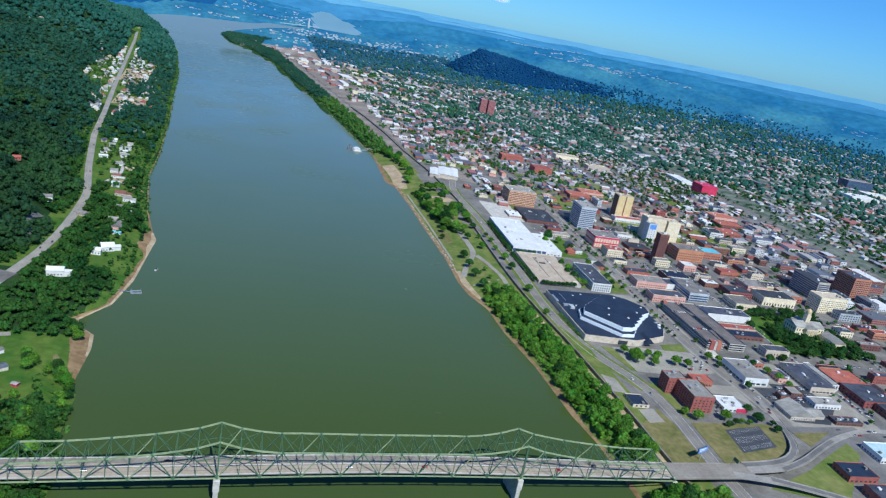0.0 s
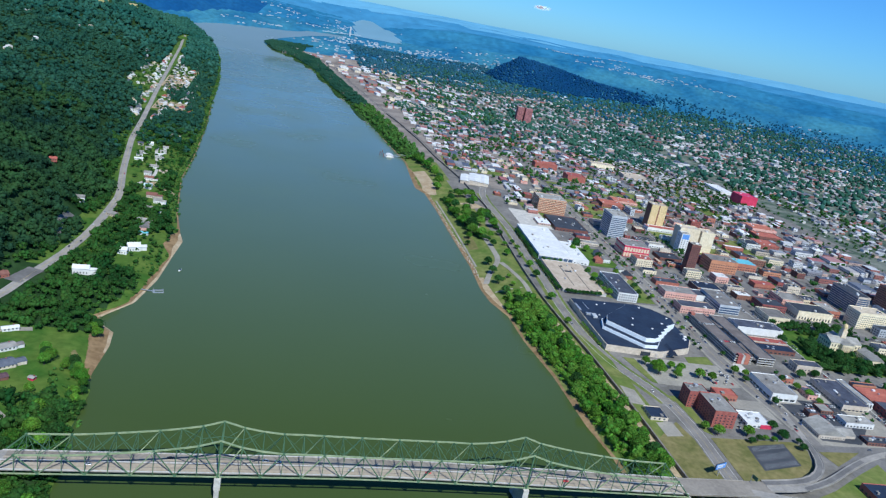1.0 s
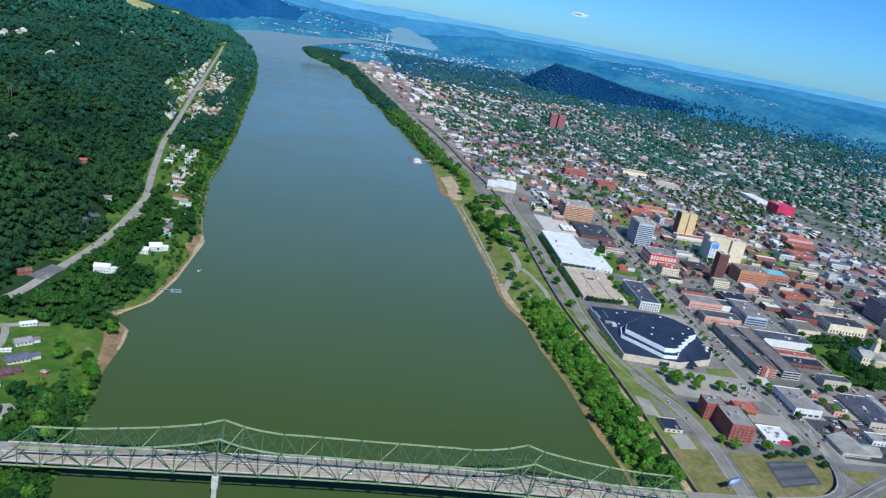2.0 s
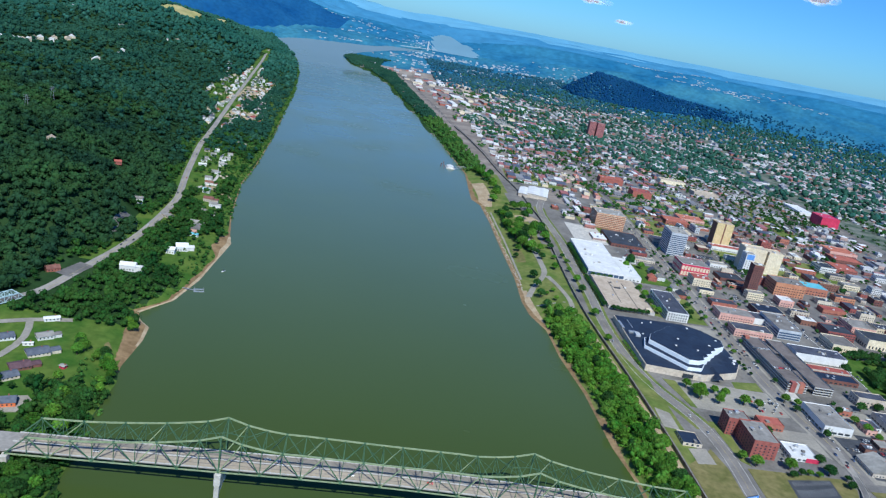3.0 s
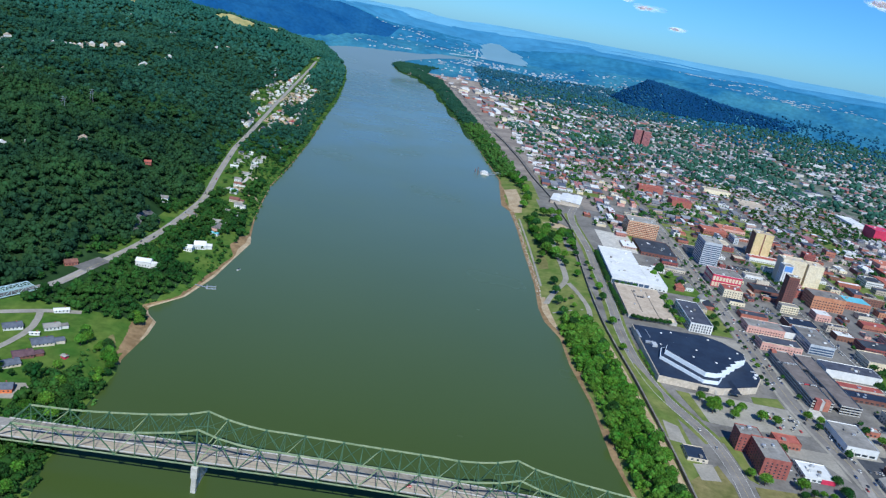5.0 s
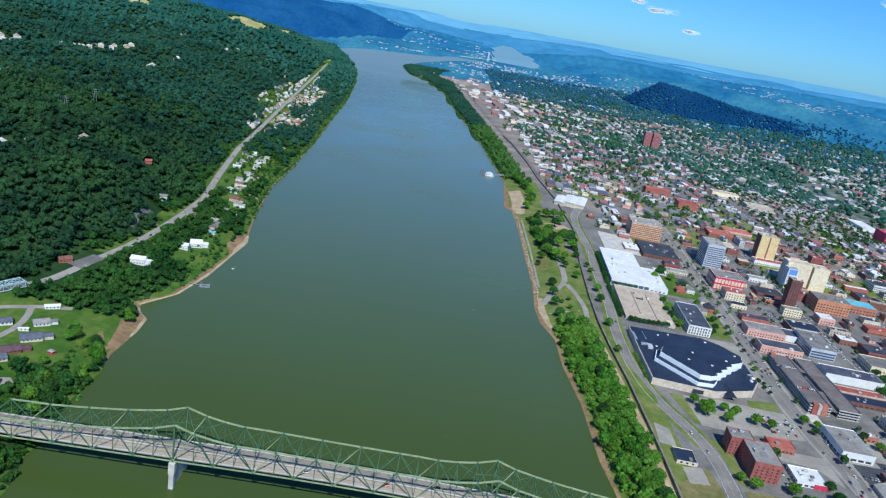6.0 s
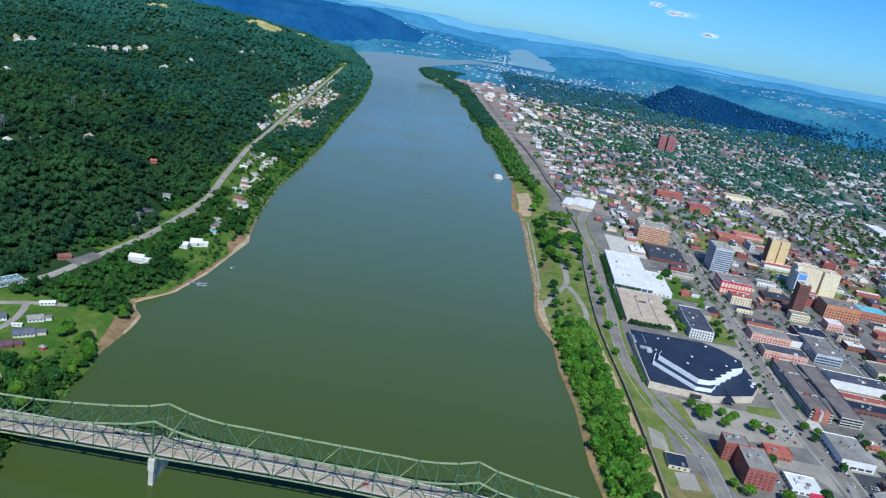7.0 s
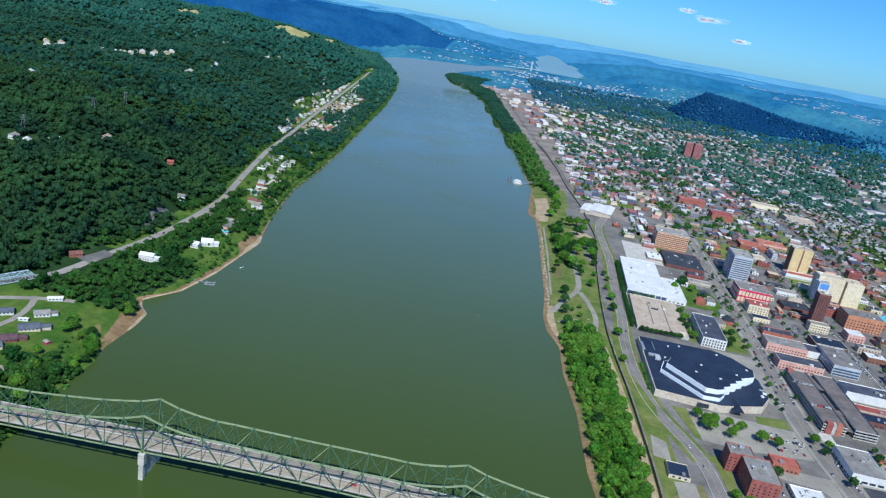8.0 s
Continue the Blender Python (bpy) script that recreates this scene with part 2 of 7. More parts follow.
def water_material():
    m = bpy.data.materials.new("river_water")
    m.use_nodes = True
    n, l = m.node_tree.nodes, m.node_tree.links
    b = n["Principled BSDF"]
    geo = n.new("ShaderNodeNewGeometry")
    big, wave = n.new("ShaderNodeTexNoise"), n.new("ShaderNodeTexNoise")
    big.inputs["Scale"].default_value, big.inputs["Detail"].default_value = 0.004, 3
    wave.inputs["Scale"].default_value, wave.inputs["Detail"].default_value = 0.35, 3
    for t in (big, wave):
        l.new(geo.outputs["Position"], t.inputs["Vector"])
    mix = n.new("ShaderNodeMix")
    mix.data_type = "RGBA"
    mix.inputs[6].default_value, mix.inputs[7].default_value = (0.85, 0.88, 0.88, 1), (1.0, 1.0, 1.0, 1)
    l.new(big.outputs[0], mix.inputs[0])
    # paler and bluer upriver: reflected sky painted into the base colour
    place, reach_y, sky_sheen = n.new("ShaderNodeSeparateXYZ"), n.new("ShaderNodeMapRange"), n.new("ShaderNodeValToRGB")
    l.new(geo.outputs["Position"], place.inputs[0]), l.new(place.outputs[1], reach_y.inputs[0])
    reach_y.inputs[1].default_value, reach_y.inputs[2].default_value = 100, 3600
    e = sky_sheen.color_ramp.elements
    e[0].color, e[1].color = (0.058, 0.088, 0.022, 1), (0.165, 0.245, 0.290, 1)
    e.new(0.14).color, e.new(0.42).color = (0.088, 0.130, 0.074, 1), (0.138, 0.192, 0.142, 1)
    l.new(reach_y.outputs[0], sky_sheen.inputs[0])
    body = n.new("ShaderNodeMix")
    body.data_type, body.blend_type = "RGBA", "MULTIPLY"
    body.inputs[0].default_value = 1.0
    l.new(sky_sheen.outputs[0], body.inputs[6]), l.new(mix.outputs[2], body.inputs[7])
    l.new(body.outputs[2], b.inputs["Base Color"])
    b.inputs["IOR"].default_value = 1.33
    b.inputs["Specular IOR Level"].default_value = 0.34
    wind, calm = n.new("ShaderNodeTexNoise"), n.new("ShaderNodeMapRange")
    wind.inputs["Scale"].default_value, wind.inputs["Detail"].default_value = 0.006, 4
    calm.inputs[1].default_value, calm.inputs[2].default_value, calm.inputs[3].default_value, calm.inputs[4].default_value = 0.35, 0.65, 0.14, 0.28
    l.new(geo.outputs["Position"], wind.inputs["Vector"]), l.new(wind.outputs[0], calm.inputs[0])
    l.new(calm.outputs[0], b.inputs["Roughness"])
    bp = n.new("ShaderNodeBump")
    bp.inputs["Strength"].default_value, bp.inputs["Distance"].default_value = 0.05, 0.2
    l.new(wave.outputs[0], bp.inputs["Height"])
    l.new(bp.outputs[0], b.inputs["Normal"])
    return m


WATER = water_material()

# ---- building tools ----
def to_mesh(name, bm):
    me = bpy.data.meshes.new(name)
    bm.to_mesh(me)
    bm.free()
    return me


def part(name, bm, material, parent=None, label=""):
    """Links a bmesh as one mesh object, under a thing or a part when one is given."""
    me = to_mesh(name, bm)
    for m in material if isinstance(material, (list, tuple)) else [material]:
        me.materials.append(m)
    ob = new(name, me)
    ob.parent = parent
    return tagged(ob, label)


def raw(name, verts, faces, material, parent=None, index=None, smooth=False):
    """Links a mesh made from arrays of corners and faces."""
    me = bpy.data.meshes.new(name)
    me.from_pydata([tuple(v) for v in verts], [], [tuple(f) for f in faces])
    for m in material if isinstance(material, (list, tuple)) else [material]:
        me.materials.append(m)
    if index is not None:
        me.polygons.foreach_set("material_index", np.asarray(index, dtype=np.int32))
    if smooth:
        me.shade_smooth()
    ob = new(name, me)
    ob.parent = parent
    return ob


def arrays(name, verts, loops, size, material, smooth=False):
    """A mesh of equal polygons (size corners each) from numpy arrays."""
    me = bpy.data.meshes.new(name)
    count = len(loops) // size
    me.vertices.add(len(verts))
    me.vertices.foreach_set("co", np.asarray(verts, dtype=np.float32).ravel())
    me.loops.add(len(loops))
    me.loops.foreach_set("vertex_index", np.asarray(loops, dtype=np.int32))
    me.polygons.add(count)
    me.polygons.foreach_set("loop_start", np.arange(count, dtype=np.int32) * size)
    me.update(calc_edges=True)
    me.materials.append(material)
    if smooth:
        me.shade_smooth()
    return new(name, me)


def box(bm, x0, y0, z0, x1, y1, z1, m=None):
    """A box in bm between two corners, turned by the matrix m when given."""
    r = bmesh.ops.create_cube(bm, size=1)["verts"]
    for v in r:
        v.co = Vector((x0 + (v.co.x + 0.5) * (x1 - x0), y0 + (v.co.y + 0.5) * (y1 - y0), z0 + (v.co.z + 0.5) * (z1 - z0)))
        if m is not None:
            v.co = m @ v.co
    return r


def beam(bm, a, b, w, h=None):
    """A square bar from a to b."""
    a, b = Vector(a), Vector(b)
    d = b - a
    q = d.to_track_quat("Z", "Y").to_matrix().to_4x4()
    return box(bm, -w / 2, -(h or w) / 2, 0, w / 2, (h or w) / 2, d.length, Matrix.Translation(a) @ q)


def thing(name, label, category, x=0, y=0, z=0, rz=0, group="", kind=""):
    ob = new(name)
    ob.matrix_world = pose(x, y, z, 0, 0, rz)
    ob.empty_display_size = 0.5
    return tagged(ob, label, category, group, kind)

# ---- land and water ----
G = 10.0                                         # level of the town above the river
EYE = (100.0, -400.0, 338.0)
NEAR_R, LAST_R = 3500.0, 4790.0


def far(p):
    """Draws the country beyond 3.5 km together, along its own bearing, so that it ends inside 4.8 km."""
    p = np.asarray(p, dtype=float)
    dx, dy = p[..., 0] - EYE[0], p[..., 1] - EYE[1]
    d = np.maximum(np.hypot(dx, dy), 1.0)
    r = np.where(d > NEAR_R, NEAR_R + (LAST_R - NEAR_R) * (1 - NEAR_R / d), d)
    s = r / d
    return np.stack([EYE[0] + dx * s, EYE[1] + dy * s, EYE[2] - (EYE[2] - p[..., 2]) * s], -1)


SHORE_R = [(-900, 335), (0, 329), (76, 329), (121, 323), (213, 321), (292, 312), (357, 311), (398, 298), (441, 295),
           (523, 299), (686, 297), (798, 297), (910, 293), (945, 279), (1010, 281), (1177, 288), (1300, 274), (1537, 251),
           (1853, 212), (2207, 161), (2798, 87), (3194, -7), (3389, -112), (3783, -184), (4300, -120), (5000, 60), (5750, 400)]
SHORE_L = [(-900, -85), (-26, -96), (0, -103), (17, -105), (79, -111), (130, -112), (154, -119), (207, -117), (234, -120), (246, -132),
           (261, -140), (275, -132), (301, -116), (365, -105), (445, -101), (497, -98), (533, -107), (615, -123), (795, -145),
           (947, -147), (1169, -158), (1512, -182), (2031, -218), (2597, -277), (3162, -357), (3834, -529), (4283, -650)]
SHORE_L2 = [(4500, -600), (4779, -496), (5038, -273), (5614, 3), (5801, 239), (5900, 400)]
HILL_FOOT = [(-900, -420), (0, -340), (120, -300), (207, -275), (261, -262), (330, -235), (400, -222), (624, -222), (771, -252), (971, -283),
             (1179, -304), (1450, -345), (1520, -405), (2050, -455), (2150, -425), (2654, -461), (3223, -529), (3834, -700), (4500, -900)]


def line(rows, y):
    return np.interp(y, [r[0] for r in rows], [r[1] for r in rows])


def shore_l(y):
    return line(SHORE_L + SHORE_L2, y)


def shore_r(y):
    return line(SHORE_R, y)


def waves(x, y, size, seed=0.0):
    """Smooth rolling from a few sines, -1 to 1."""
    a = np.sin(x / size + seed) * np.cos(y / (size * 1.3) + 1.7 * seed)
    b = np.sin((x * 0.6 + y) / (size * 0.55) + 2.1 + seed) * 0.5
    c = np.sin((x - 0.7 * y) / (size * 0.31) + 0.7 * seed) * 0.28
    return (a + b + c) / 1.78


def ground_height(x, y):
    x, y = np.asarray(x, float), np.asarray(y, float)
    xl, xr = shore_l(y), shore_r(y)
    right, left = x - xr, xl - x
    bank = lambda s, width, top: np.clip(s / width, -0.35, 1.0) * top
    park = np.clip((y - 375) / 30, 0, 1) * np.clip((1200 - y) / 50, 0, 1)
    z_r = bank(right, 34 + 16 * park, G)
    z_r = np.where(right > 50, G + np.clip((right - 700) / 3000, 0, 1) * 8, z_r)
    top = 9.0 + np.clip((left - 40) / 80, 0, 1) * 5
    z_l = bank(left, 26, 9.0)
    z_l = np.where(left > 26, top, z_l)
    s = np.maximum(line(HILL_FOOT, y) - x, 0)
    fade = np.clip((4300 - y) / 700, 0, 1)
    rise = 105 * (1 - np.exp(-s / 135)) + np.minimum(s / 160, 1) * 30 * waves(x, y, 110, 0.4) + np.minimum(s / 900, 1) * 30 * waves(x, y, 420, 2.0)
    ravine = np.exp(-((y - 290 + (x + 300) * 0.25) / 70) ** 2) * np.clip((700 + x) / 300, 0, 1)
    z_l = z_l + rise * fade * (1 - 0.75 * ravine)
    z = np.where(x > (xl + xr) / 2, z_r, z_l)
    # the wooded ridge behind the town, and the rolling country beyond
    v = y - 3860 - 0.10 * (x - 1330) + 40 * waves(x, y, 140, 4.0)
    ridge = np.interp(x, [1150, 1240, 1330, 1450, 1650, 1860, 2160, 2500, 2900], [0, 85, 146, 134, 100, 66, 30, 10, 0]) * np.exp(-(v / 230) ** 2) * (1 + 0.10 * waves(x, y, 120, 1.0))
    d = np.hypot(x - EYE[0], y - EYE[1])
    country = np.clip((d - 5200) / 3000, 0, 1) * (np.interp(d, [8000, 13000], [70, 42]) + np.interp(d, [8000, 13000], [55, 14]) * waves(x, y, 900, 3.0)) * np.clip((np.abs(x - 700) - 500) / 900, 0, 1)
    east = np.clip((d - 4500) / 1500, 0, 1) * np.clip((x - 900) / 900, 0, 1) * (45 + 35 * waves(x, y, 700, 5.0))
    west = np.clip((d - 4600) / 900, 0, 1) * np.clip((-x - 700) / 500, 0, 1) * (110 + 50 * waves(x, y, 600, 1.3))
    z = z + np.where(x > xr, ridge + east, 0) + country + np.where(x < xl, west, 0)
    lake = (x > np.interp(y, [5950, 9400, 10960], [430, 567, 800])) & (x < np.interp(y, [6300, 8000, 10960], [900, 1000, 930])) & (y > 5950) & (y < 10960)
    z = np.where(lake, -3.0, z)
    beyond = (y > 5750)
    z = np.where(beyond & ~lake & (z < 6), 8.0, z)
    return z


def spread(stops):
    out = []
    for a, b, step in stops:
        out += list(np.arange(a, b, step))
    return np.array(out + [stops[-1][1]])


gx = spread([(-30000, -8000, 2200), (-8000, -3000, 260), (-3000, -1200, 120), (-1200, -480, 40), (-480, -60, 8), (-60, 240, 50), (240, 460, 8),
             (460, 1150, 65), (1150, 1500, 25), (1500, 3600, 110), (3600, 8000, 260), (8000, 30000, 2200)])
gy = spread([(-2500, -300, 150), (-300, 1300, 12), (1300, 2400, 30), (2400, 4400, 60), (4400, 6600, 90), (6600, 13000, 250), (13000, 42000, 1600)])
GX, GY = np.meshgrid(gx, gy)
GZ = ground_height(GX, GY)
nx, ny = len(gx), len(gy)
quads = np.array([[j * nx + i, j * nx + i + 1, (j + 1) * nx + i + 1, (j + 1) * nx + i] for j in range(ny - 1) for i in range(nx - 1)])
cx = (GX[:-1, :-1] + GX[1:, 1:]).ravel() / 2
cy = (GY[:-1, :-1] + GY[1:, 1:]).ravel() / 2
cz = (GZ[:-1, :-1] + GZ[1:, 1:] + GZ[1:, :-1] + GZ[:-1, 1:]).ravel() / 4
side = cx - shore_r(cy)
lside = shore_l(cy) - cx
kind_of = np.full(len(cx), 2)
kind_of[lside > 0] = 0
kind_of[(lside > -20) & (lside < 2)] = 1
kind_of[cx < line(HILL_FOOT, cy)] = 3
kind_of[(lside > 12) & ((cy < 36) | (cy > 212) & (cy < 350) | (cy > 1080) & (cy < 1290))] = 3
kind_of[(side > -20) & (side < 2)] = 1
kind_of[(side > -20) & (side < 2) & (cy > 1180) | (lside > -20) & (lside < 2) & ((cy > 560) | (cy < 146))] = 3
kind_of[(side >= 2) & (side < 75) & (cy < 1250)] = 10
kind_of[(side >= 2) & (side < 45) & (cy >= 1250)] = 3
kind_of[(side >= 45) & (side < 520 + 0.05 * cy) & (cy > 1180) & (cx < 620)] = 9
kind_of[(cx > 1195 + 0.05 * cy) & (side > 0)] = 4
kind_of[(cx > 640) & (cy > 1500) & (side > 0)] = 4
# ground material by uneven distance bands, each holding more painted haze
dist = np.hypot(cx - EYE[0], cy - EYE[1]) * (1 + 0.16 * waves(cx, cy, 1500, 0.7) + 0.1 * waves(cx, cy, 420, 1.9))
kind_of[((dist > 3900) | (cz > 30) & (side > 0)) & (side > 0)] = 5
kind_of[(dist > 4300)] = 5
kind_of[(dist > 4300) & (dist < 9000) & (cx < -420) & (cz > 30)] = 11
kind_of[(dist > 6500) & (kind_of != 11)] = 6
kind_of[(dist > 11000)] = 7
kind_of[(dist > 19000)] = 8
ground = raw("ground", far(np.stack([GX, GY, GZ], -1).reshape(-1, 3)), quads, [GRASS, BANK, URBAN, FLOOR, TOWN, DISTANT, MIDLAND, HORIZON, SKYLINE, WORKS, VERGE, HAZEDRIDGE], index=kind_of, smooth=True)
tagged(ground, "grassy river banks, town ground and wooded hills", "ground", kind="structure")

def water_strip(name, rows_y, material, label):
    cols = np.linspace(0, 1, 14)
    a, b = shore_l(rows_y) - 14, shore_r(rows_y) + 14
    wx = a[:, None] + (b - a)[:, None] * cols
    wy = np.repeat(rows_y[:, None], 14, 1)
    wq = [[j * 14 + i, j * 14 + i + 1, (j + 1) * 14 + i + 1, (j + 1) * 14 + i] for j in range(len(rows_y) - 1) for i in range(13)]
    ob = raw(name, far(np.stack([wx, wy, 0 * wx], -1).reshape(-1, 3)), wq, material, smooth=True)
    return tagged(ob, label, "river", kind="structure")


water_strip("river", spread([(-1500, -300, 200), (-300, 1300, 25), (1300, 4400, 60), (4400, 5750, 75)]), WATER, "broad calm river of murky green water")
ly = np.linspace(5930, 11000, 30)
lx0 = np.interp(ly, [5950, 9400, 10960], [425, 560, 790])
lx1 = np.interp(ly, [5950, 6300, 8000, 10960], [760, 905, 1005, 940])
lxx = lx0[:, None] + (lx1 - lx0)[:, None] * np.linspace(0, 1, 6)
lq = [[j * 6 + i, j * 6 + i + 1, (j + 1) * 6 + i + 1, (j + 1) * 6 + i] for j in range(29) for i in range(5)]
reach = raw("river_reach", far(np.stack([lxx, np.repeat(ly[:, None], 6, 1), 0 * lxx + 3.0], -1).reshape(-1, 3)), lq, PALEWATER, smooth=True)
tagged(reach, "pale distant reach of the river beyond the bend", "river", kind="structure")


def bank_strip(shore, sign, label, widths):
    """Bare earth and sand between the water's edge and the grass, of uneven width."""
    ys = np.arange(-300 if sign > 0 else 148, 1500, 5.0)
    wid = np.interp(ys, [w[0] for w in widths], [w[1] for w in widths]) * (0.62 + 0.22 * np.sin(ys / 11.0) * np.sin(ys / 27.0 + 1))
    verts, faces = [], []
    for y, w in zip(ys, wid):
        for k in (-4.0, w * 0.3, w * 0.65, w):
            x = float(shore(y)) + sign * k
            verts.append((x, y, float(ground_height(x, y)) + 0.35 - 0.3 * max(0, k / w - 0.65) / 0.35))
    for i in range(len(ys) - 1):
        for k in range(3):
            q = (i * 4 + k, i * 4 + k + 1, i * 4 + k + 5, i * 4 + k + 4)
            faces.append(q if sign > 0 else q[::-1])
    ob = raw("river_bank", verts, faces, [BANK, SAND], index=[1 if (f % 3) < 1 and sign < 0 and 190 < ys[f // 3] < 520 else 0 for f in range(len(faces))], smooth=True)
    return tagged(ob, label, "river bank", kind="structure")


bank_strip(shore_l, -1, "narrow bank of bare earth and pale sand", [(-300, 1), (60, 1), (110, 1), (150, 2), (190, 7), (235, 13), (250, 7), (290, 6), (340, 9), (440, 6), (470, 24), (500, 22), (530, 4), (600, 1.3), (1500, 1.2)])
bank_strip(shore_r, 1, "narrow bank of bare brown earth", [(-300, 4), (350, 4), (380, 9), (480, 6), (870, 8), (900, 12), (1060, 14), (1100, 8), (1180, 2), (1500, 1.5)])


def drape(name, poly, material, lift, step, label, category):
    """An uneven patch of ground cover that follows the land inside an outline."""
    px, py = [p[0] for p in poly], [p[1] for p in poly]
    xs, ys = np.arange(min(px), max(px) + step, step), np.arange(min(py), max(py) + step, step)
    X, Y = np.meshgrid(xs, ys)
    X, Y = X + 1.2 * np.sin(Y / 4.1) + 0.6 * np.sin(Y / 1.9), Y + 1.2 * np.sin(X / 5.3)
    Z = ground_height(X, Y) + lift
    mx, my = (X[:-1, :-1] + X[1:, 1:]) / 2, (Y[:-1, :-1] + Y[1:, 1:]) / 2
    c = np.zeros(mx.shape, bool)
    for (x0, y0), (x1, y1) in zip(poly, poly[1:] + poly[:1]):
        c ^= ((y0 > my) != (y1 > my)) & (mx < (x1 - x0) * (my - y0) / (y1 - y0 + 1e-9) + x0)
    w = len(xs)
    faces = [(j * w + i, j * w + i + 1, (j + 1) * w + i + 1, (j + 1) * w + i) for j, i in zip(*np.nonzero(c))]
    ob = raw(name, far(np.stack([X, Y, Z], -1).reshape(-1, 3)), faces, material, smooth=True)
    return tagged(ob, label, category, kind="structure")


HILL_FIELDS = [[(-1431, 2957), (-1364, 3128), (-1296, 2914), (-1228, 2576)], [(-990, 3050), (-900, 3250), (-786, 3011), (-815, 2900)], [(-850, 3400), (-800, 3500), (-733, 3300), (-743, 3134)], [(-1150, 2399), (-1036, 2299), (-950, 2060), (-1060, 2200)]]
for f in HILL_FIELDS:
    drape("hill_field", f, FIELD, 5.0, 22.0, "pale dry mown field on the hilltop", "field")
drape("bare_earth", [(-136, 216), (-127, 224), (-119, 206), (-117, 187), (-120, 166), (-125, 158), (-128, 176), (-131, 196)], BANK, 0.3, 1.1, "bare brown earth behind the sand spit", "ground")
drape("meadow", [(-140, 184), (-131, 172), (-126, 152), (-138, 160)], DRYGRASS, 0.4, 1.3, "pale green rough grass near the spit", "meadow")
drape("gravel_yard", [(-186, 726), (-160, 716), (-136, 690), (-138, 678), (-168, 700), (-190, 712)], SAND, 0.6, 5.0, "pale gravel yard between river houses", "yard")

# ---- the truss bridge ----
PANEL, SPREAD = 13.716, 22.7


def low_z(k):
    a = abs(k - 8)
    return 23.8 - 2.1 * (min(a, 8) / 8) ** 1.6 - max(a - 8, 0) * 0.32


def top_z(k):
    a = abs(k - 8)
    return float(np.interp(a, [0, 4, 5, 6, 7, 8, 9, 10, 11, 12, 13, 14, 15, 17], [42.0, 42.3, 42.0, 43.2, 45.6, 50.0, 45.2, 42.4, 40.0, 38.1, 36.4, 34.8, 33.6, 32.5]))


bridge = thing("truss_bridge", "long green steel cantilever truss bridge on concrete piers", "bridge")


def bar(name, a, b, w, h=None, paint=None):
    bm = bmesh.new()
    beam(bm, a, b, w, h)
    return part(name, bm, paint or STEEL, bridge)


# chords and every second rising diagonal get the sunlit tone
def truss(y):
    for k in range(-10, 26):
        bar("lower_chord", (k * PANEL, y, low_z(k)), ((k + 1) * PANEL, y, low_z(k + 1)), 0.75, 0.75, LITSTEEL)
        if -10 < k < 25:
            bar("upper_chord", (k * PANEL, y, top_z(k)), ((k + 1) * PANEL, y, top_z(k + 1)), 1.0, 0.9, LITSTEEL)
        if k > -10:
            bar("post", (k * PANEL, y, low_z(k)), (k * PANEL, y, top_z(k)), 1.0 if k in (0, 16) else 0.42)
        m = k + 1
        if k % 2 == 0:
            bar("diagonal", (k * PANEL, y, low_z(k)), (m * PANEL, y, top_z(m)), 0.6 if k > -10 else 0.85, None, LITSTEEL if k % 4 == 0 else None)
        else:
            bar("diagonal", (k * PANEL, y, top_z(k)), (m * PANEL, y, low_z(m)), 0.58 if m < 26 else 0.85)
        plate = bmesh.new()
        z = low_z(k) if k % 2 == 0 else top_z(k)
        if k > -10:
            box(plate, k * PANEL - 1.0, y - 0.52, z - 0.7, k * PANEL + 1.0, y + 0.52, z + 0.7)
            bmesh.ops.bevel(plate, geom=plate.edges[:], offset=0.25, segments=1, affect="EDGES")
            part("gusset_plate", plate, STEEL, bridge)
    for c in (0, 16):
        for s in (-1, 1):
            mid = (top_z(c + s) + low_z(c + s)) / 2 + 2
            bar("strut", (c * PANEL, y, (top_z(c) + low_z(c)) / 2 + 2), ((c + s) * PANEL, y, mid), 0.4)
            bar("strut", ((c + s) * PANEL, y, mid), ((c + 2 * s) * PANEL, y, top_z(c + 2 * s)), 0.4)


truss(0.0), truss(SPREAD)
for k in range(-9, 26):
    z = top_z(k)
    bar("cross_strut", (k * PANEL, 0, z), (k * PANEL, SPREAD, z), 0.38)
    bar("sway_strut", (k * PANEL, 0, z - 5), (k * PANEL, SPREAD, z - 5), 0.26)
    for y0, y1 in ((0, SPREAD / 2), (SPREAD, SPREAD / 2)):
        bar("sway_brace", (k * PANEL, y0, z - 5), (k * PANEL, y1, z), 0.2)
    if k < 25:
        zn = top_z(k + 1)
        bar("lateral_brace", (k * PANEL, 0, z), ((k + 1) * PANEL, SPREAD, zn), 0.24)
        bar("lateral_brace", (k * PANEL, SPREAD, z), ((k + 1) * PANEL, 0, zn), 0.24)


def deck_strip(name, pts, y0, y1, thick, material, parent, lift=0.0):
    verts, faces = [], []
    for x, z in pts:
        verts += [(x, y0, z + lift), (x, y1, z + lift), (x, y1, z + lift - thick), (x, y0, z + lift - thick)]
    for i in range(len(pts) - 1):
        a, b = i * 4, i * 4 + 4
        for c in range(4):
            faces.append((a + c, b + c, b + (c + 1) % 4, a + (c + 1) % 4))
    faces += [(0, 1, 2, 3), tuple(len(verts) - 4 + c for c in (3, 2, 1, 0))]
    ob = raw(name, verts, faces, material, parent)
    return ob


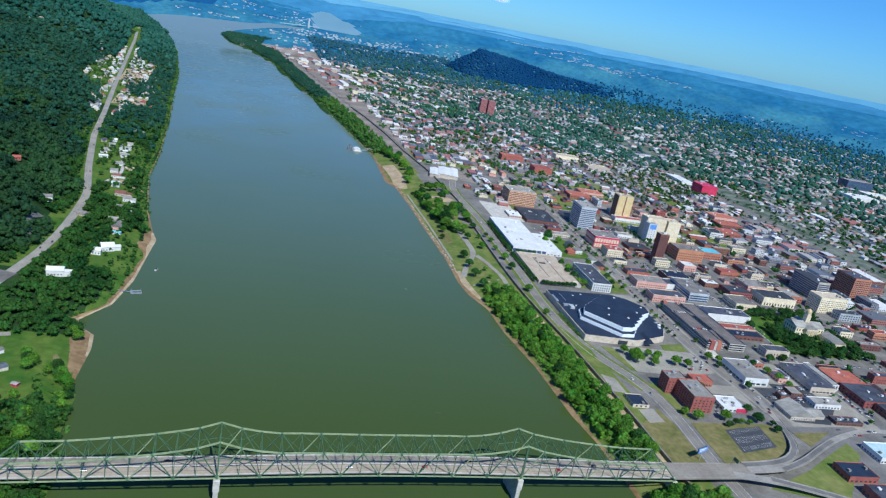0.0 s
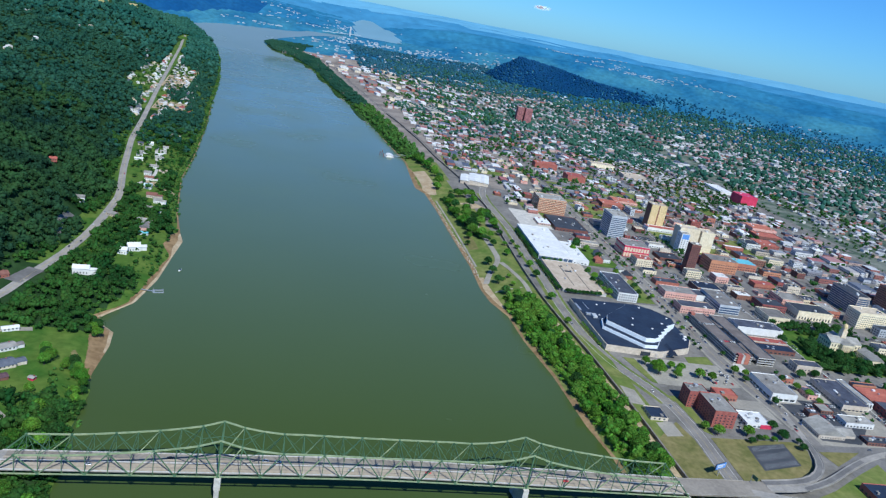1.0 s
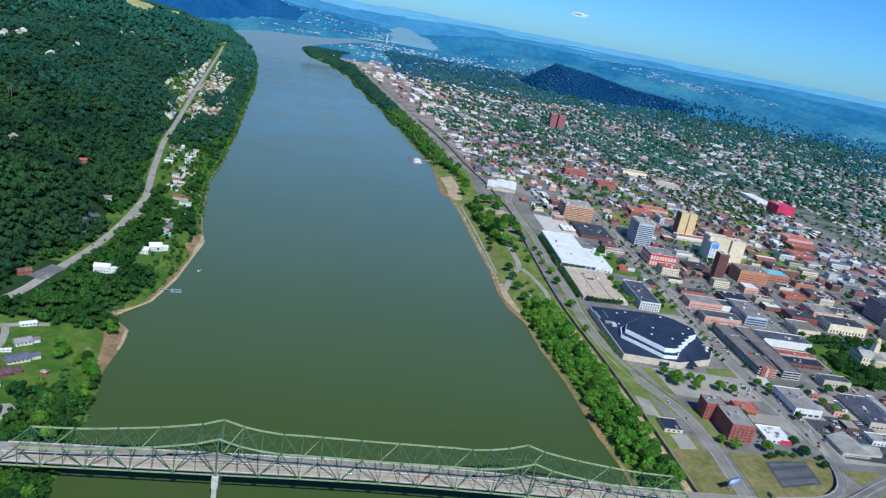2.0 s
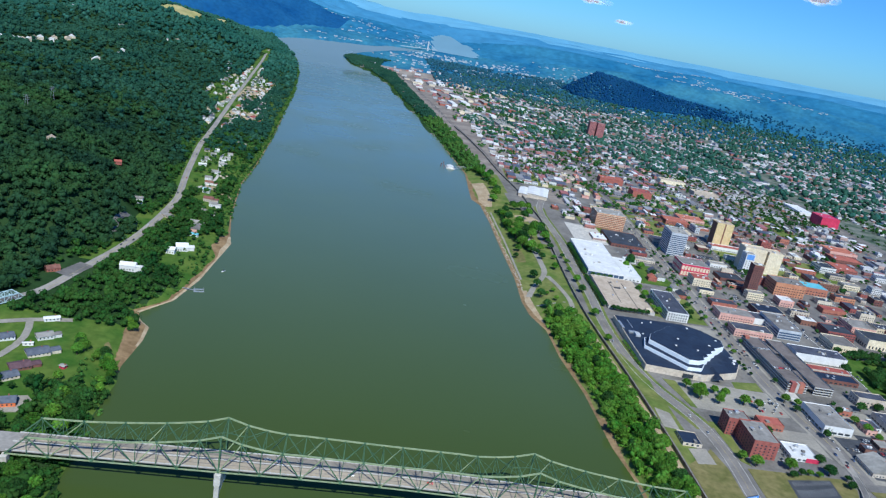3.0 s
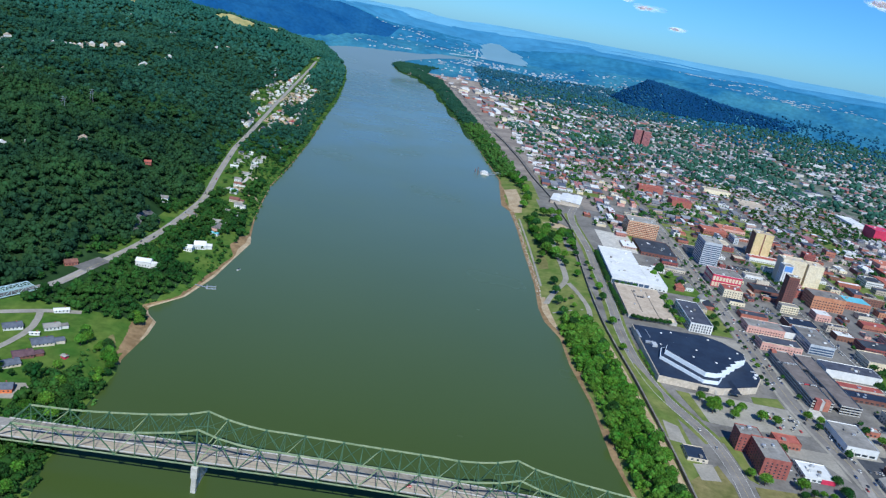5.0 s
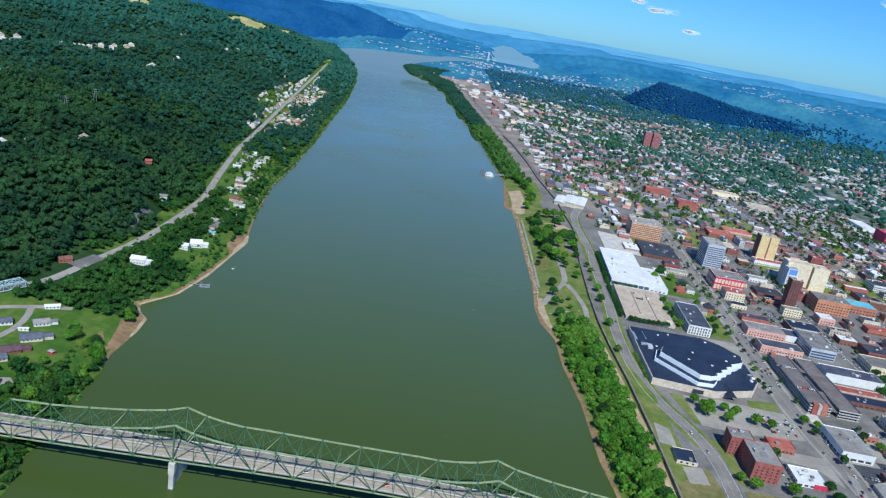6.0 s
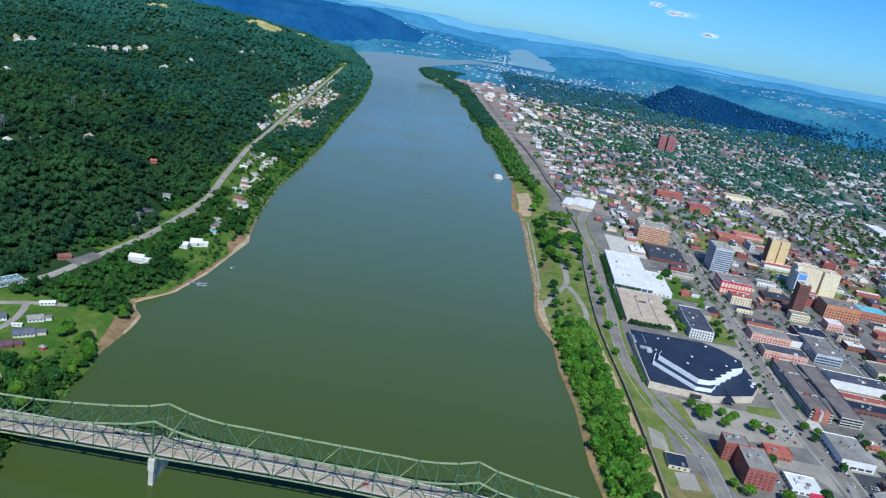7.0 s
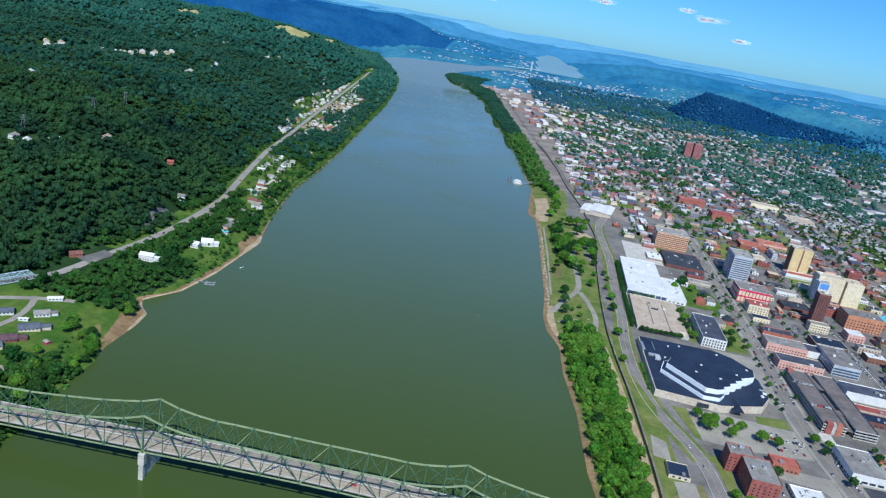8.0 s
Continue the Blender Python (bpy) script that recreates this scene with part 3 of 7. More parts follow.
spine = [(k * PANEL, low_z(k) + 1.6) for k in range(-10, 27)]
deck = deck_strip("deck", spine, 1.2, SPREAD - 1.2, 0.5, DECKCON, bridge)
deck_strip("floor_girder", spine, 2.6, 2.95, 1.6, STEEL, deck, -0.52)
deck_strip("floor_girder", spine, SPREAD - 2.95, SPREAD - 2.6, 1.6, STEEL, deck, -0.52)
for y in (1.3, SPREAD - 1.6, SPREAD / 2 - 0.3):
    deck_strip("barrier", spine, y, y + 0.35, 0.8, CONCRETE, deck, 0.85)
for y, w in ((2.4, 3.6), (6.6, 3.4), (14.0, 1.6)):
    deck_strip("lane", spine, y, y + w, 0.05, LANECON, deck, 0.03)
for k in range(-10, 27):
    under = bmesh.new()
    box(under, k * PANEL - 0.3, 0.5, low_z(k) - 0.6, k * PANEL + 0.3, SPREAD - 0.5, low_z(k) + 1.05)
    part("floor_beam", under, STEEL, bridge)
for y in (4.5, 9, 13.5, 18):
    under = bmesh.new()
    for k in range(-10, 26):
        beam(under, (k * PANEL, y, low_z(k) + 0.5), ((k + 1) * PANEL, y, low_z(k + 1) + 0.5), 0.4, 0.9)
    part("stringer", under, STEEL, bridge)


def river_pier(x, ztop, zbase):
    web = bmesh.new()
    box(web, x - 1.0, 1.5, zbase, x + 1.0, SPREAD - 1.5, ztop - 8)
    pier = part("pier", web, PIERCON, bridge, "weathered concrete bridge pier")
    cap = bmesh.new()
    box(cap, x - 1.4, 0, ztop - 8, x + 1.4, SPREAD, ztop - 1.2)
    bmesh.ops.bevel(cap, geom=cap.edges[:], offset=0.25, segments=1, affect="EDGES")
    part("cap_beam", cap, PIERCON, pier)
    for y in (0, SPREAD):
        col = bmesh.new()
        box(col, x - 2.2, y - 2.2, ztop - 9, x + 2.2, y + 2.2, ztop)
        box(col, x - 1.7, y - 1.8, zbase, x + 1.7, y + 1.8, ztop - 9)
        bmesh.ops.bevel(col, geom=col.edges[:], offset=0.25, segments=1, affect="EDGES")
        part("column", col, PIERCON, pier)
    return pier


for k in (-10, 0, 16, 26):
    river_pier(k * PANEL, low_z(k) - 0.7, -4.0)

# ---- roads and paved ground ----
def ribbon(name, pts, width, material, lift=0.1, parent=None, level=None, step=12.0, offset=0.0, thick=0.0):
    """A paved strip along a line of (x, y) or (x, y, z), laid on the ground or at its own heights."""
    p = [np.array(q, float) for q in pts]
    fine = []
    for a, b in zip(p, p[1:]):
        n = max(1, int(np.hypot(*(b - a)[:2]) / step))
        fine += [a + (b - a) * i / n for i in range(n)]
    fine.append(p[-1])
    f = np.array(fine)
    for _ in range(3):
        f[1:-1] = (f[:-2] + 2 * f[1:-1] + f[2:]) / 4
    d = np.gradient(f[:, :2], axis=0)
    d /= np.hypot(d[:, 0], d[:, 1])[:, None] + 1e-9
    nrm = np.stack([d[:, 1], -d[:, 0]], 1)
    verts, faces = [], []
    for i in range(len(f)):
        for k in (-1, 1):
            q = f[i, :2] + nrm[i] * (offset + k * width / 2)
            z = f[i, 2] if f.shape[1] > 2 else (level if level is not None else float(ground_height(q[0], q[1])))
            verts.append((q[0], q[1], z + lift))
        if thick:
            for k in (1, -1):
                q = f[i, :2] + nrm[i] * (offset + k * width / 2)
                verts.append((q[0], q[1], verts[-1 if k == 1 else -3][2] - thick))
    c = 4 if thick else 2
    for i in range(len(f) - 1):
        a, b = i * c, i * c + c
        for k in range(c if thick else 1):
            faces.append((a + k, a + (k + 1) % c, b + (k + 1) % c, b + k))
    return raw(name, far(np.array(verts)), faces, material, parent)


def pad(name, pts, material, lift=0.12, level=G, label="", category="pavement"):
    """A flat paved or planted area with a kerb edge, given by its corners."""
    n = len(pts)
    verts = [(x, y, level + lift) for x, y in pts] + [(x, y, level - 0.4) for x, y in pts]
    faces = [tuple(range(n))] + [(i, i + n, (i + 1) % n + n, (i + 1) % n) for i in range(n)]
    ob = raw(name, verts, faces, material)
    bm = bmesh.new()
    bm.from_mesh(ob.data)
    bmesh.ops.recalc_face_normals(bm, faces=bm.faces)
    bm.to_mesh(ob.data)
    bm.free()
    return tagged(ob, label, category, kind="structure")


SLOPE = 0.055
AVENUES = [(552, 17), (675, 13), (805, 14), (918, 13), (1040, 13)]
RAIL = [(1180, -100), (1200, 400), (1214, 606), (1232, 950), (1252, 1154), (1298, 1430), (1330, 1600), (1420, 2100), (1500, 2600)]


def rail_x(y):
    return float(np.interp(y, [r[1] for r in RAIL], [r[0] for r in RAIL]))

STREETS = [88 + 152 * i for i in range(-1, 15)]


AVE_ONE = [(-60, 556), (95, 556), (145, 556), (200, 551), (260, 549), (320, 552), (385, 559), (450, 563), (620, 572), (760, 581), (1200, 604), (2300, 664)]


def ave_x(x0, y):
    return float(line(AVE_ONE, y)) if x0 == 552 else x0 + SLOPE * y


def street_y(y0, x):
    return y0 - SLOPE * (x - 585)


for i, (x0, w) in enumerate(AVENUES):
    y1 = 2300 - i * 60
    r = ribbon("road", [(ave_x(x0, y), y) for y in ((95, 145, 200, 260, 320, 385, 450, 620, 760, 1200, y1) if i == 0 else (-60, 600, 1200, y1))], w, BLVDCON if i == 0 else ASPHALT, 0.08, level=G)
    tagged(r, "grey asphalt avenue through the town grid", "road", kind="structure")
    r = ribbon("lane_line", [(ave_x(x0, y), y) for y in (110, 145, 200, 260, 320, 385, 450, 600, 1100)], 0.5, PAINT if i else YPAINT, 0.1, r, level=G)
for y0 in STREETS:
    xa = 575 if y0 < 700 else 440
    r = ribbon("road", [(x, street_y(y0, x)) for x in (xa, 900, 1180 + 0.06 * y0)], 12, ASPHALT, 0.06, level=G)
    tagged(r, "grey asphalt cross street", "road", kind="structure")

BLVD = [(421, -80), (420, 30), (424, 70), (428, 106), (426, 158), (416, 190), (403, 215), (394, 245), (388, 293), (386, 343), (388, 400), (394, 455), (398, 520), (400, 590),
        (404, 650), (408, 712), (407, 805), (406, 870), (412, 930), (432, 1000), (470, 1090), (520, 1200), (517, 1500), (505, 1800)]
blvd = ribbon("road", BLVD, 11.5, BLVDCON, 0.14, level=G)
tagged(blvd, "winding grey riverside boulevard", "road", kind="structure")
ribbon("lane_line", BLVD, 0.3, YPAINT, 0.16, blvd, level=G)
for s in (-6.2, 6.2):
    ribbon("kerb", BLVD[:-4], 0.5, CONCRETE, 0.2, blvd, level=G, offset=s)

for s in (-9.4, 8.6):
    v = ribbon("grass_verge", BLVD[4:19], 5.5 if s < 0 else 4.0, VERGE, 0.11, level=G, offset=s)
    tagged(v, "worn green verge along the boulevard", "verge", kind="structure")
for i in range(150):
    y = -60 + i * 7.0
    x, x2 = (float(np.interp(q, [r[1] for r in BLVD], [r[0] for r in BLVD])) for q in (y, y + 2.6))
    for o in (-2.9, 2.9):
        ribbon("lane_dash", [(x + o, y), (x2 + o, y + 2.6)], 0.18, LOTCON, 0.17, blvd, level=G) if i % 2 == 0 else None

# ramps from the bridge down to the town
BZ = low_z(26) + 1.7
approach = ribbon("road", [(356, 11.3, BZ), (420, 13, BZ - 1.0), (442, 14, BZ - 2.0)], 20, DECKCON, 0.0, thick=1.4)
tagged(approach, "pale concrete bridge approach spans", "road", kind="structure")
ramp_a = ribbon("road", [(440, 22, BZ - 1.8), (475, 25, BZ - 3), (502, 33, BZ - 4.6), (526, 52, BZ - 6.2), (541, 78, G + 0.6), (549, 110, G + 0.2), (556, 150, G + 0.15)], 7.8, ROADCON, 0.0, thick=1.2)
tagged(ramp_a, "curving concrete ramp down to the avenue", "road", kind="structure")
ramp_b = ribbon("road", [(440, 15, BZ - 1.9), (480, 18, BZ - 3.6), (518, 33, BZ - 5.8), (560, 58, G + 1.6), (600, 78, G + 0.4), (650, 92, G + 0.25), (760, 84, G + 0.2)], 7, ROADCON, 0.02, thick=1.2)
tagged(ramp_b, "long concrete ramp joining the cross street", "road", kind="structure")
ramp_c = ribbon("road", [(420, 8, BZ - 1.1), (455, 3, BZ - 2.4), (490, -8, BZ - 4.5), (530, -24, BZ - 7), (580, -50, G + 0.3)], 8, ROADCON, -0.02, thick=1.2)
tagged(ramp_c, "concrete ramp leading away from the bridge", "road", kind="structure")
link = ribbon("road", [(549, 88), (590, 90), (640, 92)], 11, ASPHALT, 0.16, level=G)
tagged(link, "short asphalt link road", "road", kind="structure")
west = ribbon("road", [(-600, 6, 16.0), (-300, 10, 17.5), (-134, 11.3, low_z(-10) + 1.7)], 20, ROADCON, 0.0, thick=1.3)
tagged(west, "pale concrete bridge approach on the wooded bank", "road", kind="structure")

for ramp, pts, w in ((ramp_a, [(440, 22, BZ - 1.8), (475, 25, BZ - 3), (502, 33, BZ - 4.6), (526, 52, BZ - 6.2), (541, 78, G + 0.6), (549, 110, G + 0.2)], 7.8), (ramp_b, [(480, 18, BZ - 3.6), (518, 33, BZ - 5.8), (560, 58, G + 1.6), (600, 78, G + 0.4)], 7),
                     (ramp_c, [(455, 3, BZ - 2.4), (490, -8, BZ - 4.5), (530, -24, BZ - 7), (580, -50, G + 0.3)], 8), (approach, [(356, 11.3, BZ), (420, 13, BZ - 1.0)], 20)):
    for s in (-1, 1):
        if not (ramp is ramp_b and s < 0):
            ribbon("parapet", pts, 0.4, ROADCON, 0.45, ramp, offset=s * (w / 2 - 0.25), thick=0.6)
    if w < 15:
        ribbon("wheel_lane", pts, w * 0.6, ASPHALT, 0.06, ramp)

# earth fills under the ramps and the lawns of the interchange
pad("lawn", [(432, 28), (470, 29), (500, 38), (522, 58), (535, 84), (530, 98), (438, 98)], DRYGRASS, 0.25, label="dry lawn inside the ramp loop", category="lawn")
pad("lawn", [(548, 84), (552, 62), (575, 74), (596, 86)], DRYGRASS, 0.25, label="dry lawn between the ramps", category="lawn")
pad("lawn", [(455, 0), (485, 12), (520, 26), (565, 50), (602, 68), (600, 48), (560, 14), (520, -22)], VERGE, 0.25, label="mown green lawn beside the ramps", category="lawn")
pad("lawn", [(379, 22), (412, 22), (418, 94), (414, 122), (380, 92)], DRYGRASS, 0.2, label="dry verge between flood wall and boulevard", category="lawn")
car_park = pad("car_park", [(464, 50), (510, 60), (515, 94), (470, 87)], DARKASPH, 0.35, label="dark asphalt car park with white bays", category="car park")
bays = bmesh.new()
for r, (ya, yb) in enumerate([(0.06, 0.24), (0.36, 0.5), (0.5, 0.64), (0.78, 0.95)]):
    for i in range(17):
        u = 0.08 + i * 0.053
        a = Vector((464 + 46 * u + 6 * ya, 50 + 10 * u + 36 * ya, G + 0.37))
        b = Vector((464 + 46 * u + 6 * yb, 50 + 10 * u + 36 * yb, G + 0.37))
        beam(bays, a, b, 0.14, 0.05)
part("bay_line", bays, PAINT, car_park)

# flood wall along the river side of the boulevard
wall_pts = [(374, -60), (375, 50), (376, 100), (376, 150), (375, 200), (374, 256), (370, 328), (368, 403), (371, 496), (376, 586), (381, 664), (391, 740), (396, 838), (392, 907), (388, 1034), (366, 1230),
            (354, 1425), (330, 1650), (308, 1792)]
fw = ribbon("flood_wall", wall_pts, 1.6, DARKCON, 3.6, level=G, thick=4.5)
tagged(fw, "long dark weathered concrete flood wall", "flood wall", kind="structure")
tan = ribbon("footpath", [(370, 36), (371, 100), (371, 166), (368, 230), (364, 300), (360, 360)], 6, SAND, 0.12, level=G)
tagged(tan, "tan gravel track below the flood wall", "path", kind="structure")

# riverside park
tagged(ribbon("plaza", [(305, 362), (303, 400), (300, 430), (300, 478)], 13, SAND, 0.25), "tan stone riverside plaza", "plaza", kind="structure")
tagged(ribbon("gravel_lot", [(300, 900), (306, 960), (306, 1010), (304, 1080)], 26, SAND, 0.25), "bare gravel and sand beside the water", "gravel lot", kind="structure")
tagged(ribbon("bare_ground", [(345, 815), (365, 830), (384, 838)], 34, SAND, 0.2), "bare dry patch in the park", "ground", kind="structure")
tagged(ribbon("bare_ground", [(318, 590), (322, 620), (318, 650)], 14, DRYGRASS, 0.2), "worn dry grass in the park", "ground", kind="structure")
for pts, w in (([(305, 455), (318, 490), (330, 515), (345, 530), (347, 600), (345, 680), (352, 760)], 8), ([(345, 530), (352, 500), (360, 445), (352, 395)], 7),
               ([(310, 425), (330, 436), (350, 436)], 2.6), ([(306, 520), (307, 700), (305, 860)], 3.0), ([(315, 362), (335, 376), (352, 392)], 3)):
    tagged(ribbon("footpath", pts, w, LOTCON, 0.3), "pale concrete park path", "path", kind="structure")
for y0, y1 in ((480, 560), (560, 640), (640, 720), (720, 800), (800, 880)):
    s = bmesh.new()
    for i in range(60):
        y = random.uniform(y0, y1)
        x = float(shore_r(y)) + random.uniform(0, 5)
        r = random.uniform(0.6, 1.5)
        v = bmesh.ops.create_icosphere(s, subdivisions=1, radius=r)["verts"]
        for q in v:
            q.co = Vector((q.co.x * random.uniform(0.7, 1.2) + x, q.co.y + y, q.co.z * 0.6 + float(ground_height(x, y))))
    tagged(part("riprap", s, RIPRAP), "pale stone riprap along the shore", "riprap", kind="stuff")

# railway through the town and along the river
for name, pts in (("railway", RAIL), ("railway", [(372, 1230), (358, 1430), (312, 1800), (258, 2270), (203, 2790), (120, 3300)])):
    r = ribbon(name, pts, 20, WORKS, 0.12, level=G)
    tagged(r, "ballasted railway tracks", "railway", kind="structure")
    for o in (-5, 0, 5):
        ribbon("track", pts, 1.6, DARKASPH, 0.2, r, level=G, offset=o)
g2 = ribbon("grass_verge", [(1220, -100), (1242, 400), (1258, 606), (1280, 950), (1302, 1154), (1340, 1430)], 44, VERGE, 0.1, level=G)
tagged(g2, "dry grass beside the railway", "verge", kind="structure")

# road on the wooded bank
LROAD = [(-300, 130), (-268, 190), (-240, 233), (-228, 261), (-218, 320), (-206, 385), (-200, 450), (-199, 521), (-203, 624), (-230, 771), (-261, 971), (-282, 1179), (-325, 1563), (-370, 1995), (-439, 2654), (-507, 3223)]
lr = ribbon("road", LROAD, 10.0, ROADCON, 0.5)
tagged(lr, "pale two-lane highway at the foot of the hill", "road", kind="structure")
ribbon("lane_line", LROAD[3:12], 0.4, YPAINT, 0.55, lr)
side_r = ribbon("road", [(-197, 690), (-180, 740), (-185, 810), (-205, 900), (-212, 960)], 5, PATH_CON, 0.4)
tagged(side_r, "pale side road between small houses", "road", kind="structure")
side_r = ribbon("road", [(-214, 96), (-203, 130), (-199, 152), (-203, 180), (-212, 196)], 6, LOTCON, 0.3)
tagged(side_r, "pale lane between bungalows", "road", kind="structure")
side_r = ribbon("road", [(-262, 168), (-233, 179), (-215, 196), (-198, 205), (-180, 208)], 7, LOTCON, 0.35)
tagged(side_r, "pale gravel lane behind the bungalows", "road", kind="structure")
lot = ribbon("car_park", [(-228, 298), (-221, 318), (-217, 334)], 17, ASPHALT, 0.55)
tagged(lot, "grey asphalt lot beside the highway", "car park", kind="structure")
side_r = ribbon("road", [(-222, 420), (-236, 470), (-233, 500), (-224, 505), (-214, 470)], 7, ASPHALT, 0.6)
tagged(side_r, "curving side road in the trees", "road", kind="structure")

# ground between the boulevard, the arena and the apartments
pad("car_park", [(433, 196), (470, 192), (538, 200), (536, 248), (470, 254), (430, 252)], LOTCON, 0.17, label="pale concrete car park with tree islands", category="car park")
pad("lawn", [(500, 250), (534, 250), (535, 270), (503, 265)], VERGE, 0.22, label="small green lawn beside the arena", category="lawn")
pad("lawn", [(379, 208), (396, 208), (398, 240), (384, 300), (377, 300)], VERGE, 0.18, label="green verge between flood wall and boulevard", category="lawn")
pad("plaza", [(530, 300), (539, 300), (549, 385), (552, 418), (497, 418), (496, 400), (510, 381), (530, 340)], LOTCON, 0.17, label="pale concrete plaza behind the arena", category="plaza")
pad("lawn", [(518, 424), (546, 424), (552, 500), (550, 540), (520, 540)], VERGE, 0.19, label="green garden beside the white office", category="lawn")
pad("lawn", [(473, 434), (484, 430), (486, 548), (474, 548)], VERGE, 0.19, label="green strip beside the parking deck", category="lawn")
for side_ in (-1, 1):
    walk_way = ribbon("pavement", [(ave_x(552, y) + side_ * 10.6, y) for y in (120, 145, 200, 260, 320, 385, 450, 620, 760, 1000)], 3.6, LOTCON, 0.2, level=G)
    tagged(walk_way, "pale concrete pavement along the avenue", "pavement", kind="structure")
pad("lawn", [(427, 198), (433, 196), (430, 250), (416, 252), (419, 236)], VERGE, 0.2, label="green verge beside the boulevard", category="lawn")
pad("lawn", [(437, 108), (444, 102), (447, 150), (440, 172), (434, 172)], VERGE, 0.2, label="green verge beside the apartments", category="lawn")
pad("lawn", [(478, 560), (486, 640), (552, 650), (556, 560)], GRASS, 0.2, label="green yard behind the civic hall", category="lawn")
pad("car_park", [(500, 655), (558, 660), (564, 728), (506, 726)], ASPHALT, 0.2, label="asphalt car park by the avenue", category="car park")
pad("car_park", [(568, 104), (612, 100), (644, 130), (644, 178), (596, 182), (596, 172), (568, 172)], DARKASPH, 0.24, label="dark asphalt car park between low shops", category="car park")
pad("car_park", [(476, 126), (490, 124), (492, 108), (520, 104), (520, 118), (524, 150), (480, 156)], ASPHALT, 0.2, label="asphalt yard behind the apartments", category="car park")
pad("yard", [(440, 745), (500, 735), (505, 840), (445, 850)], PATH_CON, 0.17, label="pale concrete yard with parked trailers", category="yard")

pad("car_park", [(540, 128), (542, 172), (480, 176), (478, 160), (524, 152)], LOTCON, 0.16, label="pale concrete yard behind the brick slabs", category="car park")
pad("pavement", [(559, 236), (574, 236), (576, 258), (566, 260), (559, 252)], PATH_CON, 0.19, label="pale pavement at the garage corner", category="pavement")

tagged(ribbon("bare_ground", [(404, 1150), (420, 1190), (440, 1240), (450, 1290)], 46, BANK, 0.14, level=G), "dark brown bare storage ground", "ground", kind="structure")
tagged(ribbon("bare_ground", [(448, 930), (462, 960), (480, 985)], 30, VERGE, 0.14, level=G), "patch of rough grass by the boulevard", "ground", kind="structure")

# ---- buildings ----
TAKEN = [(425, -70, 608, 112), (600, 60, 690, 98)]                                       # (x0, y0, x1, y1) of ground already used


def taken(x0, y0, x1, y1, m=1.5):
    return any(x0 < b + m and x1 > a - m and y0 < d + m and y1 > c - m for a, c, b, d in TAKEN)


def quad_boxes(rows, outward=0.07):
    """Thin raised panes: each row is (origin, along, up) of one pane on a wall; normals from along x up."""
    verts, faces = [], []
    for o, a, u in rows:
        o, a, u = Vector(o), Vector(a), Vector(u)
        n = a.cross(u).normalized() * outward
        i = len(verts)
        c = [o, o + a, o + a + u, o + u]
        verts += [tuple(q) for q in c] + [tuple(q + n) for q in c]
        faces += [(i + 4, i + 5, i + 6, i + 7)] + [(i + k, i + (k + 1) % 4, i + 4 + (k + 1) % 4, i + 4 + k) for k in range(4)]
    return verts, faces


def window_rows(w, d, h, floor=3.5, bay=3.6, ww=1.9, wh=1.7, base=1.0, band=False, sides="fblr", ground_floor=True):
    rows = []
    nf = max(1, int((h - 0.8) / floor))
    for s in sides:
        length = w if s in "fb" else d
        for f in range(nf):
            z = f * floor + base
            spans = [(0.8, length - 1.6)] if band else [(b * bay + (length - int(length / bay) * bay) / 2 + (bay - ww) / 2, ww) for b in range(int(length / bay))]
            for a, l in spans:
                if s == "f":
                    rows.append(((a, 0, z), (l, 0, 0), (0, 0, wh)))
                elif s == "b":
                    rows.append(((a + l, d, z), (-l, 0, 0), (0, 0, wh)))
                elif s == "l":
                    rows.append(((0, a + l, z), (0, -l, 0), (0, 0, wh)))
                else:
                    rows.append(((w, a, z), (0, l, 0), (0, 0, wh)))
    return rows


